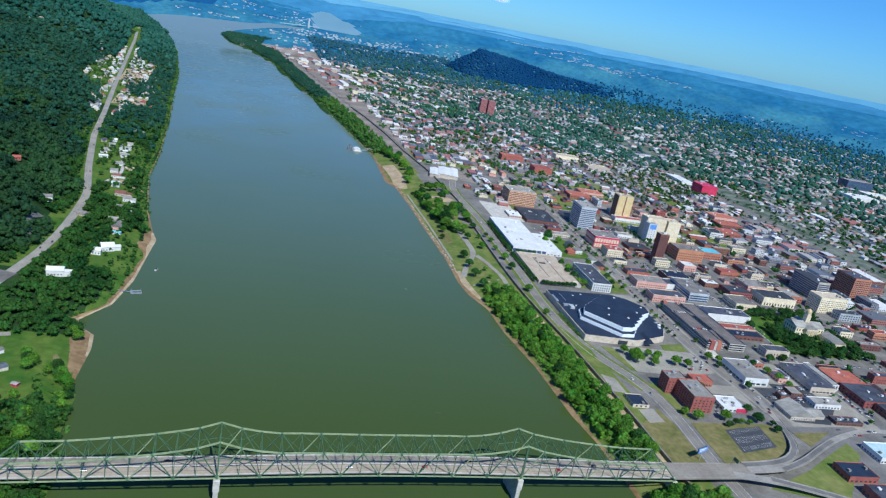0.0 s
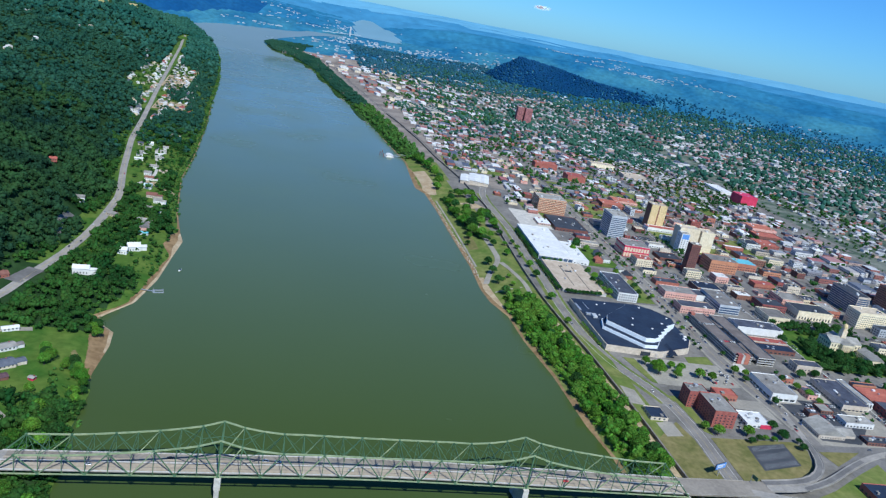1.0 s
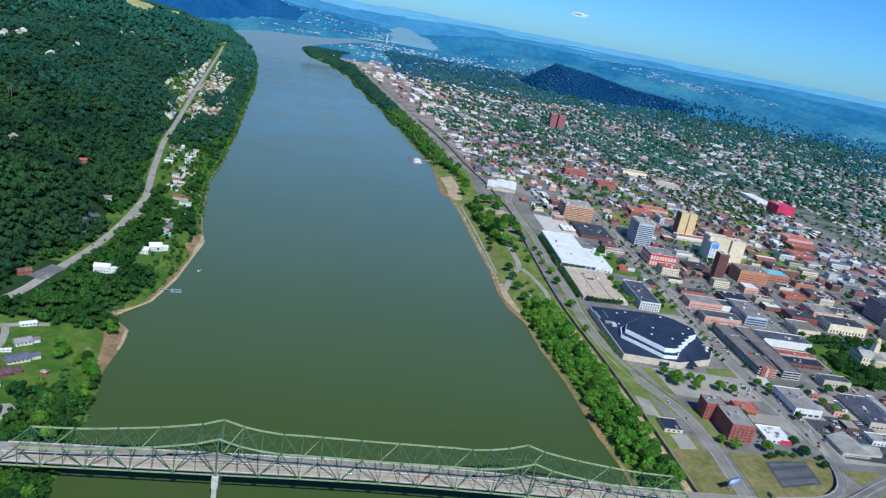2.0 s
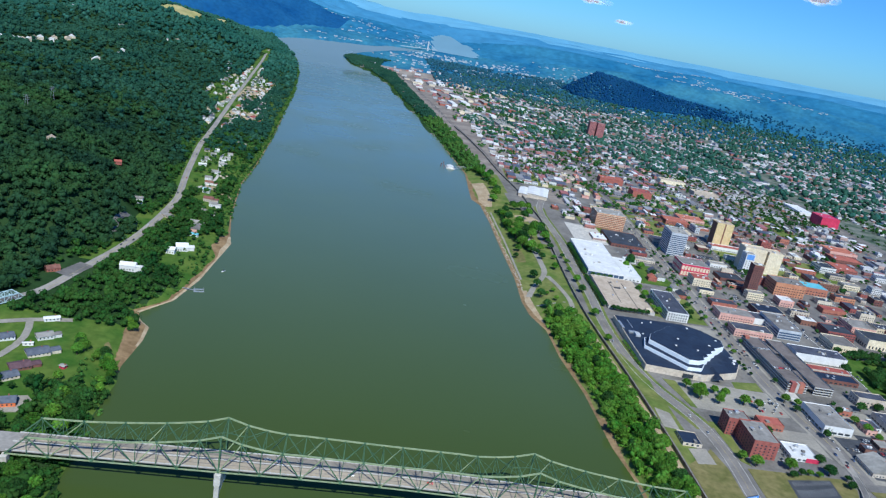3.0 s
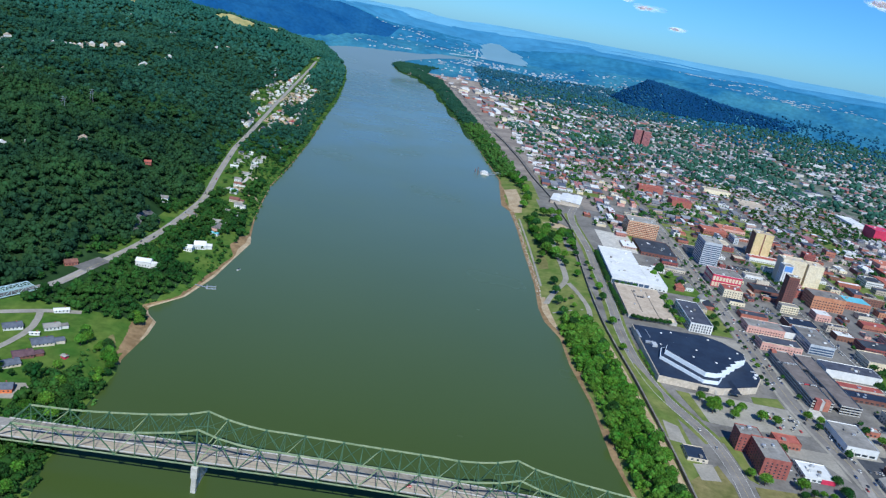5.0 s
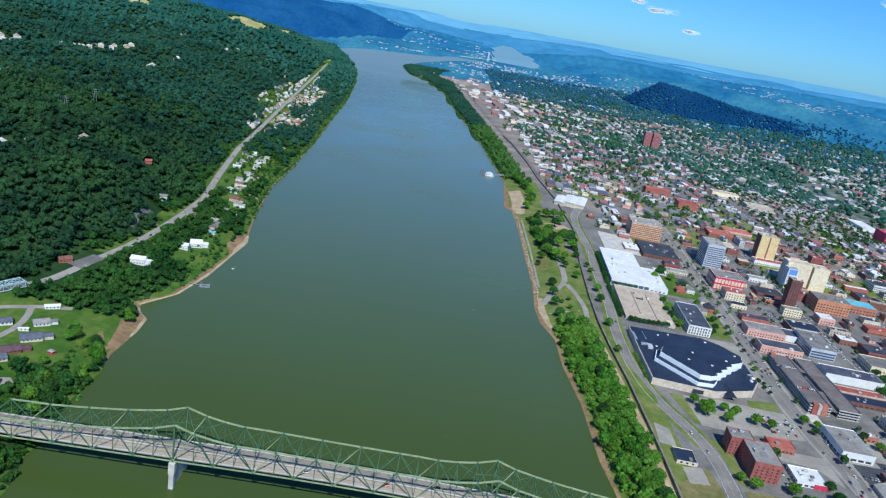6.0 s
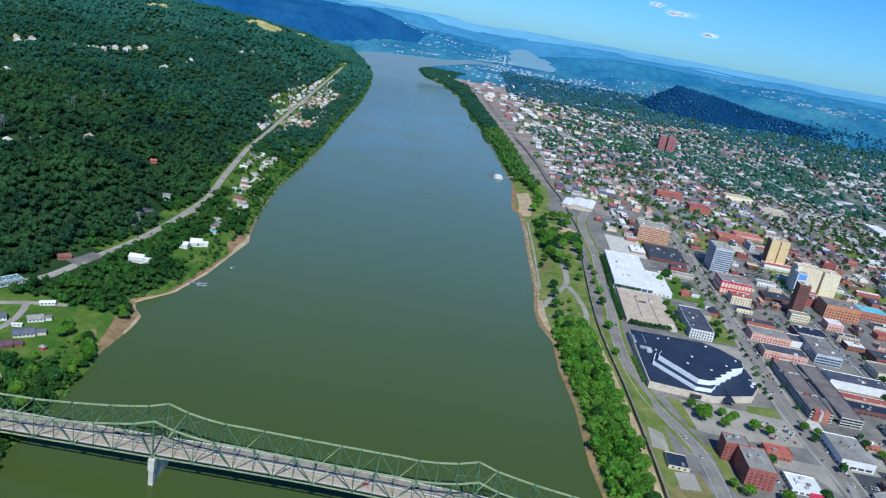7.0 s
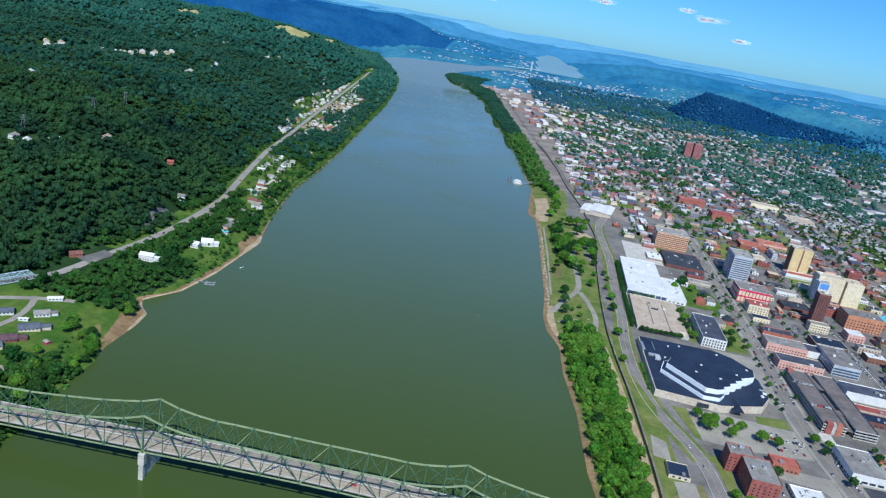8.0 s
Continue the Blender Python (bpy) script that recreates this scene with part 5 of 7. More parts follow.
bmesh.ops.create_cone(bm, segments=8, radius1=0.5, radius2=0.05, depth=6, matrix=pose(23, 13, 38))
part("spire", bm, YELLOW, court)
pad("lawn", [(688, 262), (800, 255), (815, 375), (700, 382)], GRASS, 0.2, label="courthouse lawn under old trees", category="lawn")
house("stone church with small dome beside the courthouse", 786, 284, 18, 30, 8, CREAM, GROOF, z=G, category="church")

# curved white roofed station building by the rails
hall = thing("station_hall", "white roofed curved market hall", "market hall", 380, 1000, G, -14)
TAKEN.append((380, 985, 470, 1110))
for i, (a, w, h) in enumerate(((0, 20, 7), (18, 24, 9), (40, 20, 7))):
    bm = bmesh.new()
    box(bm, a, i * 5, -1, a + w, 62 + i * 14, h)
    part("wall", bm, TAN, hall)
    bm = bmesh.new()
    prism(bm, a, i * 5, a + w, 62 + i * 14, h, h + 2.2, "y", 1.0)
    part("roof", bm, WROOF, hall)

# red twin towers in the far part of the town
for x, y, w in ((832, 2125, 24), (858, 2110, 26)):
    building("tall red brick apartment tower", x, y, w, 30, 54, FARRED, GROOF, "tower", floor=3.2, bay=4.5, ww=1.6, units=1, group="twin towers")

# floating landing stage and its gangway
land = thing("landing_stage", "small white floating landing stage with gangway", "landing stage", 244, 1200, 0, 0)
bm = bmesh.new()
box(bm, 0, 0, -0.6, 20, 30, 0.8)
part("pontoon", bm, CONCRETE, land)
bm = bmesh.new()
box(bm, 3, 6, 0.8, 17, 24, 4.2)
part("cabin", bm, WHITE, land)
bm = bmesh.new()
prism(bm, 3, 6, 17, 24, 4.2, 6.6, "y", 0.8)
part("roof", bm, WROOF, land)
for y in (10, 24):
    bm = bmesh.new()
    beam(bm, (20, y, 1.0), (66, y + 14, 9.5), 2.0, 0.5)
    part("gangway", bm, METAL, land)
for x, y in ((-6, -4), (-5, 34), (-12, 14)):
    bm = bmesh.new()
    bmesh.ops.create_cone(bm, segments=8, radius1=0.8, radius2=0.8, depth=12, cap_ends=True, matrix=pose(x, y, 3))
    part("mooring_pile", bm, DBRICK, land)

for i, (x, y, w, d, wall, roof) in enumerate(((515, 575, 13, 11, BRICK, RROOF), (532, 582, 12, 12, WHITE, GROOF), (528, 608, 14, 12, TAN, DROOF), (540, 540, 12, 14, WHITE, GROOF), (520, 500, 16, 12, TAN, GROOF), (538, 515, 14, 14, BRICK, DROOF))):
    house("gabled house between avenue and civic hall", x, y, w, d, 6, wall, roof, z=G, group="avenue houses")
building("low beige shop row by the avenue", 524, 666, 34, 16, 5, TAN, GROOF, "shop building", units=3)
building("small brick shop on the corner", 530, 700, 26, 18, 6, BRICK, DROOF, "shop building", units=2)
building("narrow shop with white roof", 500, 652, 20, 14, 5, WHITE, WROOF, "shop building", units=2)

# ---- the rest of the town ----
def palette(name, colours, rough=0.85, per="island"):
    """One of several paint or roof colours for each separate piece; the valley ones hold haze."""
    m = bpy.data.materials.new(name)
    m.use_nodes = True
    n, l = m.node_tree.nodes, m.node_tree.links
    geo, ramp = n.new("ShaderNodeNewGeometry"), n.new("ShaderNodeValToRGB")
    ramp.color_ramp.interpolation = "CONSTANT"
    e = ramp.color_ramp.elements
    e[0].color = (*colours[0], 1)
    e[1].position, e[1].color = 1 / len(colours), (*colours[1], 1)
    for i, c in enumerate(colours[2:], 2):
        e.new(i / len(colours)).color = (*c, 1)
    l.new(geo.outputs["Random Per Island"], ramp.inputs[0])
    noise_t = n.new("ShaderNodeTexNoise")
    noise_t.inputs["Scale"].default_value = 0.3
    l.new(geo.outputs["Position"], noise_t.inputs["Vector"])
    mul = n.new("ShaderNodeMix")
    mul.data_type, mul.blend_type = "RGBA", "MULTIPLY"
    mul.inputs[0].default_value = 0.5
    l.new(ramp.outputs[0], mul.inputs[6]), l.new(noise_t.outputs[0], mul.inputs[7])
    l.new(mul.outputs[2], n["Principled BSDF"].inputs["Base Color"])
    n["Principled BSDF"].inputs["Roughness"].default_value = rough
    return m


FWALL = palette("far_walls", [(0.80, 0.80, 0.80), (0.36, 0.14, 0.12), (0.48, 0.2, 0.16), (0.72, 0.67, 0.6), (0.3, 0.13, 0.12), (0.42, 0.17, 0.14), (0.5, 0.52, 0.56), (0.82, 0.82, 0.82), (0.62, 0.44, 0.38), (0.70, 0.70, 0.70), (0.28, 0.28, 0.32)])
FROOF = palette("far_roofs", [(0.36, 0.37, 0.40), (0.11, 0.13, 0.19), (0.10, 0.12, 0.17), (0.93, 0.94, 0.95), (0.46, 0.43, 0.41), (0.25, 0.25, 0.27), (0.62, 0.62, 0.63), (0.08, 0.10, 0.15), (0.42, 0.16, 0.16), (0.14, 0.15, 0.18), (0.84, 0.84, 0.85), (0.17, 0.19, 0.24), (0.46, 0.24, 0.23), (0.32, 0.32, 0.34)])
# valley walls and roofs: distance haze mixed into every colour
VWALL = palette("hazed_valley_walls", [(0.55, 0.6, 0.66), (0.36, 0.44, 0.52), (0.55, 0.6, 0.64), (0.3, 0.36, 0.42)])
VROOF = palette("hazed_valley_roofs", [(0.5, 0.55, 0.6), (0.2, 0.3, 0.38), (0.58, 0.62, 0.66), (0.3, 0.36, 0.42), (0.16, 0.25, 0.33)])
HROOF = palette("house_roofs", [(0.45, 0.45, 0.46), (0.30, 0.29, 0.29), (0.60, 0.60, 0.60), (0.36, 0.30, 0.26), (0.55, 0.53, 0.51), (0.24, 0.25, 0.28), (0.66, 0.66, 0.66)])

rng = random.Random(11)
WALLS = [BRICK, BRICK, DBRICK, DBRICK, DBRICK, TAN, CREAM, WHITE, GREYW, PINK, OBRICK, BRICK]
ROOFS = [DROOF, DROOF, DROOF, DROOF, DROOF, DROOF, DROOF, NAVY, NAVY, GROOF, GROOF, GROOF, WROOF, TROOF, RROOF]
WORD = {BRICK: "red brick", DBRICK: "dark brick", TAN: "tan rendered", CREAM: "cream stone", WHITE: "white painted", GREYW: "grey panelled", PINK: "salmon rendered", OBRICK: "orange brick"}
RWORD = {NAVY: "navy flat roof", DROOF: "dark flat roof", GROOF: "grey gravel roof", WROOF: "white membrane roof", TROOF: "tan roof", RROOF: "red roof"}
LOTS, TREE_SPOTS, far_boxes, far_houses = [], [], [], []
edges_x = [(546, 18)] + AVENUES[1:] + [(1152, 10)]
count = 0


def block(xa, xb, ya, yb, skew=True):
    """Fills one block with plots. xa, xb: at y = 0, along the leaning avenues."""
    ym = (ya + yb) / 2
    corner = lambda x, y: (x + SLOPE * y, y - SLOPE * (x + SLOPE * y - 585))
    if ya < 1300:
        pav = pad("pavement", [corner(xa, ya), corner(xb, ya), corner(xb, yb), corner(xa, yb)], rng.choice([URBAN, URBAN, LOTCON, ASPHALT] if ya < 600 else [URBAN, LOTCON, VERGE, VERGE, ASPHALT, WORKS]), 0.15,
                  label="paved town block with raised kerbs", category="pavement")
    mid = (xa + xb) / 2 + rng.uniform(-6, 6)
    town = ym < 1150 or (ym < 1900 and xa < 800)
    for c0, c1, street in ((xa + 3, mid - 2, -1), (mid + 2, xb - 3, 1)):
        y = ya + 3
        while y < yb - 7:
            w = min((rng.uniform(10, 22) if rng.random() < 0.7 else rng.uniform(22, 40)) if town else rng.uniform(9, 20), yb - 2 - y)
            if w < 6:
                break
            # a row of plots from the street to the back lane
            run, width = 0.0, c1 - c0
            while run < width - 6:
                front = run == 0
                depth = min(rng.uniform(16, 44) if front and town and ym < 800 else rng.uniform(9, 24), width - run)
                a = c0 + run if street < 0 else c1 - run - depth
                px, py = corner(a, y)
                plot(px, py, depth - 0.8, w, ym, town, front)
                run += depth
            y += w


def plot(px, py, depth, w, ym, town, front):
    """One plot: a building, a small car park, or a yard with trees."""
    global count
    if taken(px, py - depth * 0.05, px + depth, py + w, 0.6) or w < 5 or depth < 5:
        return
    kind = rng.random()
    built = (0.93 if front else 0.76) if ym < 900 else (0.86 if front else 0.62)
    if town and kind < built and (ym > 960 or count >= 150):
        far_boxes.append((px, py, depth - rng.uniform(0, 2), w - rng.uniform(1, 4), rng.choice([4, 5, 6, 7, 8, 9, 11] if ym < 900 else [4, 5, 6, 7])))
        TAKEN.append((px, py - depth * 0.06, px + depth, py + w))
    elif town and kind < built:
        wall, roof = rng.choice(WALLS), rng.choice(ROOFS)
        count += 1
        building(f"{WORD[wall]} town building with {RWORD[roof]}", px, py, depth, w - 1.2, rng.choice([6, 7, 8, 8, 9, 11, 13]) if front else rng.choice([4, 5, 6]), wall, roof, "building",
                 units=rng.choice([0, 1, 2, 3]), bay=rng.uniform(3, 5), ww=rng.uniform(1.3, 2.4), group="town buildings", trim=CREAM if front and rng.random() < 0.2 else None)
    elif town and kind < built + 0.22 and len(LOTS) < 70 and depth > 9 and w > 9:
        LOTS.append((px, py, depth, w))
        TAKEN.append((px, py - depth * 0.06, px + depth, py + w))
    elif not town and kind < 0.6:
        if front and rng.random() < 0.2:
            far_boxes.append((px, py, depth, w * 0.85, rng.uniform(4, 7)))
        else:
            far_houses.append((px + 1, py + 1, min(depth - 2, rng.uniform(7, 11)), min(w - 2, rng.uniform(8, 13)), rng.uniform(3, 5.5)))
            TREE_SPOTS.append((px + rng.uniform(0, depth), py + rng.uniform(0, w), rng.uniform(2.6, 5)))
    else:
        for i in range(rng.choice([1, 2, 3, 4])):
            TREE_SPOTS.append((px + rng.uniform(0, depth), py + rng.uniform(0, w), rng.uniform(2.6, 5.2)))


for (x0, w0), (x1, w1) in zip(edges_x, edges_x[1:]):
    for s0, s1 in zip(STREETS, STREETS[1:]):
        if s1 < 0:
            continue
        block(x0 + w0 / 2 + 1, x1 - w1 / 2 - 1, s0 + 7.5, s1 - 7.5)
for ya, yb in ((900, 985), (985, 1100), (1120, 1250), (1260, 1380), (1390, 1520), (1530, 1660), (1670, 1800), (1810, 1950), (1960, 2100)):
    block(400 - 0.055 * ya + (70 if ya < 1100 else 0) - 0.02 * ya, 465 if ya < 1150 else 470, ya, yb)
    if ya > 960:
        block(475 + (40 if ya < 1300 else 0), 540, ya, yb)
block(432, 486, 748, 840), block(432, 486, 845, 925)

# car parks between the buildings
for x, y, w, d in LOTS:
    p = pad("car_park", [(x, y), (x + w, y - w * SLOPE), (x + w + d * SLOPE, y - w * SLOPE + d - 1), (x + d * SLOPE, y + d - 1)], rng.choice([ASPHALT, DARKASPH, URBAN]), 0.2, label="small asphalt car park between buildings", category="car park")

# mixed yards and small works between the boulevard and the grid
yr = random.Random(27)
for i in range(170):
    y = yr.uniform(870, 1330)
    x, w, d = yr.uniform(398, 585), yr.uniform(9, 24), yr.uniform(10, 26)
    bx = [float(np.interp(q, [r[1] for r in BLVD], [r[0] for r in BLVD])) for q in (y, y + d)]
    fx = [float(np.interp(q, [r[1] for r in wall_pts], [r[0] for r in wall_pts])) for q in (y, y + d)]
    if taken(x, y, x + w, y + d, 3) or x < max(bx) + 14 and x + w > min(bx) - 14 or x < max(fx) + 14:
        continue
    if abs(ave_x(552, y) - x - w / 2) < w / 2 + 13 or i % 9 == 0:
        TREE_SPOTS.append((x + w / 2, y, yr.uniform(3, 5.5)))
        continue
    wall, roof = yr.choice([(BRICK, DROOF), (TAN, GROOF), (WHITE, WROOF), (PINK, RROOF), (DBRICK, RROOF), (CREAM, GROOF)])
    building(f"small {WORD[wall]} works building with {RWORD[roof]}", x, y, w, d, yr.choice([4, 5, 6, 8]), wall, roof, "building", units=1, windows=False, group="small works")

# large sheds of the works district
shed_rng = random.Random(5)
for i in range(520):
    y = shed_rng.uniform(1250, 3650)
    x = float(shore_r(y)) + shed_rng.uniform(112, 360 + (y - 1250) * 0.18)
    w, d = shed_rng.uniform(14, 46), shed_rng.uniform(24, 110)
    if taken(x, y, x + w, y + d, 2) or (x > 430 and x < 760 and y < 1700):
        continue
    wall, roof = shed_rng.choice([(WHITE, WROOF), (TAN, WROOF), (CREAM, TROOF), (BRICK, GROOF), (TAN, GROOF), (WHITE, GROOF)])
    if i > 130:
        far_boxes.append((x, y, w * 0.7, d * 0.6, shed_rng.uniform(5, 9)))
        continue
    building(f"long {WORD[wall]} works shed with {RWORD[roof]}", x, y, w, d, shed_rng.uniform(6, 11), wall, roof, "works shed", rot=8 if y > 1700 else 3, windows=False, units=0, group="works sheds", parapet=0.3)

# houses and shops too many to count: the town beyond the centre
res = random.Random(3)
for i in range(9500):
    y = res.uniform(-100, 3300)
    x = res.uniform(1260, 3400) if res.random() < 0.78 else res.uniform(600, 1400)
    if x < rail_x(y) + 30 + 45 * (y < 1300) and y < 1950 + max(0, 1385 - x) * 0.2 or abs(x - rail_x(y)) < 26:
        continue
    if taken(x, y, x + 12, y + 14, 1):
        continue
    if ground_height(x, y) > 26 or res.random() < (x - 1385) / 3800 + max(0, y - 2300) / 2000:
        continue
    gx_, gy_ = round(x / 62) * 62, y
    x = gx_ + res.choice([-16, 16]) + res.uniform(-3, 3)
    far_houses.append((x, y, res.uniform(8, 13), res.uniform(9, 15), res.uniform(3, 5.5)))
for i in range(260):
    y = res.uniform(1500, 3500)
    x = res.uniform(float(shore_r(y)) + 130, 1500)
    if not taken(x, y, x + 20, y + 20, 1):
        far_boxes.append((x, y, res.uniform(14, 40), res.uniform(14, 45), res.uniform(4, 8)))
for i in range(130):
    far_boxes.append((res.uniform(1390, 2400), res.uniform(200, 2600), res.uniform(15, 45), res.uniform(15, 60), res.uniform(4, 9)))

valley_houses = []
for cx_, cy_, n_, sp in ((-279, 5073, 20, 130), (-131, 5191, 25, 150), (4, 5245, 25, 160), (110, 8299, 40, 420), (254, 7242, 50, 420), (330, 6600, 40, 260), (19, 4497, 14, 90), (260, 5250, 30, 140), (369, 5066, 35, 170), (510, 5258, 40, 180), (695, 4967, 45, 230), (876, 4875, 50, 260),
                         (1095, 5193, 50, 260), (1209, 4840, 40, 200), (1627, 6028, 25, 260), (3608, 9004, 40, 500), (3669, 8583, 45, 420), (3175, 6736, 45, 330), (2960, 5908, 50, 300), (3651, 6878, 40, 400), (900, 4300, 90, 420), (500, 4300, 60, 260), (1150, 3900, 60, 220), (-900, 14000, 30, 1500), (3300, 2300, 70, 300), (3750, 1500, 70, 350), (2900, 3000, 60, 250), (4300, 2300, 50, 400), (4600, 3300, 40, 400)):
    for i in range(n_):
        if i % 6 == 0:
            hub = (cx_ + res.gauss(0, sp), cy_ + res.gauss(0, sp * 1.3))
        a, b = hub[0] + res.gauss(0, sp * 0.22), hub[1] + res.gauss(0, sp * 0.3)
        if float(shore_r(b)) + 60 > a and b < 5700 and a > float(shore_l(b)) - 30:
            continue
        if 400 < a < 1010 and b > 5900:
            continue
        s_ = 1 + cy_ / 9000
        valley_houses.append((a, b, res.uniform(7, 13) * s_, res.uniform(8, 18) * s_, res.uniform(3, 6)))


def far_town(name, rows, gabled, wall, roof, label, category):
    wv, wf, rv, rf, panes = [], [], [], [], []
    plant_rng = random.Random(17)
    for x, y, w, d, h in rows:
        z = max(float(ground_height(x, y)), G)
        c = [(x, y), (x + w, y - w * 0.055), (x + w + d * 0.055, y + d), (x + d * 0.055, y + d)]
        i = len(wv)
        wv += [(a, b, z - 1) for a, b in c] + [(a, b, z + h) for a, b in c]
        wf += [(i + k, i + (k + 1) % 4, i + 4 + (k + 1) % 4, i + 4 + k) for k in range(4)] + [(i + 4, i + 5, i + 6, i + 7)]
        i = len(rv)
        if gabled:
            o = 0.5
            c = [(x - o, y - o), (x + w + o, y - o), (x + w + o, y + d + o), (x - o, y + d + o)]
            rv += [(a, b, z + h) for a, b in c] + [((c[0][0] + c[1][0]) / 2, c[0][1], z + h + w * 0.3), ((c[2][0] + c[3][0]) / 2, c[2][1], z + h + w * 0.3)]
            rf += [(i, i + 1, i + 4), (i + 2, i + 3, i + 5), (i + 1, i + 2, i + 5, i + 4), (i + 3, i, i + 4, i + 5)]
            continue
        rv += [(a, b, z + h + 0.05) for a, b in c] + [(a, b, z + h + 0.5) for a, b in c]
        rf += [(i + k, i + (k + 1) % 4, i + 4 + (k + 1) % 4, i + 4 + k) for k in range(4)] + [(i + 4, i + 5, i + 6, i + 7)]
        for q in range(plant_rng.choice([0, 1, 2, 3]) if y < 1600 and w > 9 and d > 9 else 0):
            ux, uy, us = x + plant_rng.uniform(1.5, w - 4), y + plant_rng.uniform(1, d - 4), plant_rng.uniform(1.5, 3)
            i = len(rv)
            cc = [(ux, uy), (ux + us, uy), (ux + us, uy + us), (ux, uy + us)]
            rv += [(a, b, z + h + 0.5) for a, b in cc] + [(a, b, z + h + 2) for a, b in cc]
            rf += [(i + k, i + (k + 1) % 4, i + 4 + (k + 1) % 4, i + 4 + k) for k in range(4)] + [(i + 4, i + 5, i + 6, i + 7)]
        if y < 1500:
            for k in range(max(1, int(h // 3.6))):
                for q in range(int(w // 3.6)):
                    a = q * 3.6 + 1
                    panes.append(((x + a, y - a * 0.055, z + 1 + k * 3.4), (1.9, -0.1, 0), (0, 0, 1.7)))
                for q in range(int(d // 3.6)):
                    a = q * 3.6 + 1
                    panes.append(((x + (a + 1.9) * 0.055, y + a + 1.9, z + 1 + k * 3.4), (-0.1, -1.9, 0), (0, 0, 1.7)))
    ob = thing(name, label, category, kind="stuff")
    a, b = raw("wall", far(np.array(wv)), wf, wall, ob), raw("roof", far(np.array(rv)), rf, roof, ob)
    tagged(a, kind="stuff"), tagged(b, kind="stuff")
    if panes:
        v, f = quad_boxes(panes)
        tagged(raw("window_panes", v, f, WINDOW, ob), kind="stuff")


far_town("distant_houses", far_houses, True, FWALL, HROOF, "crowd of small gabled houses among trees", "houses")
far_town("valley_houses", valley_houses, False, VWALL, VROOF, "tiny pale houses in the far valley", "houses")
far_town("distant_shops", far_boxes, False, FWALL, FROOF, "crowd of low flat roofed shops and sheds", "buildings")


def parked_cars(rows):
    """The crowd of parked cars in the town, too many to count."""
    bv, bf, cv, cf = [], [], [], []
    for x, y, a in rows:
        c, s_ = math.cos(a), math.sin(a)
        for verts, faces, (hx, hy, z0, z1, k) in ((bv, bf, (0.9, 2.2, 0.3, 0.95, 0.96)), (cv, cf, (0.8, 1.25, 0.95, 1.5, 0.75))):
            i = len(verts)
            for z, q in ((z0, 1.0), (z1, k)):
                verts += [(x + (u * c - v * s_) * q, y + (u * s_ + v * c) * q, G + 0.2 + z) for u, v in ((-hx, -hy), (hx, -hy), (hx, hy), (-hx, hy))]
            faces += [(i + j, i + (j + 1) % 4, i + 4 + (j + 1) % 4, i + 4 + j) for j in range(4)] + [(i + 4, i + 5, i + 6, i + 7)]
    ob = thing("parked_cars", "many parked cars along streets and lots", "cars", kind="stuff")
    tagged(raw("body", bv, bf, CARPAINT, ob), kind="stuff"), tagged(raw("cabin", cv, cf, WINDOW, ob), kind="stuff")


CARPAINT = palette("car_paints", [(0.9, 0.9, 0.9), (0.5, 0.5, 0.52), (0.06, 0.06, 0.07), (0.95, 0.95, 0.93), (0.2, 0.21, 0.24), (0.6, 0.06, 0.06), (0.1, 0.16, 0.35), (0.75, 0.75, 0.74)], 0.35)
cr, rows_ = random.Random(8), []
for x, y, w, d in LOTS:
    for row in range(int(d // 8)):
        for i in range(int(w // 3)):
            if cr.random() < 0.5:
                px = x + 2 + i * 2.9
                rows_.append((px, y + 4 + row * 8 - (px - x) * SLOPE, -0.055))
for x0, w0 in AVENUES:
    for i in range(190):
        y = 120 + i * 6.2 + cr.uniform(-0.4, 0.4)
        if cr.random() < 0.5:
            rows_.append((ave_x(x0, y) + cr.choice([-1, 1]) * (w0 / 2 - 1.4), y, -0.055))
        if cr.random() < 0.12:
            rows_.append((ave_x(x0, y) + cr.choice([-1, 1]) * 2.2, y, -0.055))
for y0 in STREETS[1:8]:
    for i in range(110):
        x = 600 + i * 6.4
        if cr.random() < 0.4 and not any(abs(x - ave_x(a, y0)) < 14 for a, b in AVENUES):
            rows_.append((x, street_y(y0, x) + cr.choice([-1, 1]) * 4.3, math.pi / 2 - 0.055))
for (x0, x1, y0, y1) in ((505, 545, 208, 244), (596, 640, 142, 176), (482, 520, 108, 152), (505, 560, 662, 722)):
    for y in np.arange(y0 + 3, y1 - 2, 7.5):
        for x in np.arange(x0, x1, 2.9):
            if cr.random() < (0.14 if x0 == 505 else 0.42) and not taken(x - 1.5, y - 2.5, x + 1.5, y + 2.5, 0):
                rows_.append((x, y, cr.uniform(-0.06, 0.04)))
parked_cars(rows_)

# ---- trees ----
def ico(sub):
    bm = bmesh.new()
    bmesh.ops.create_icosphere(bm, subdivisions=sub, radius=1)
    bm.verts.ensure_lookup_table()
    v = np.array([q.co[:] for q in bm.verts])
    f = np.array([[q.index for q in p.verts] for p in bm.faces])
    bm.free()
    return v, f


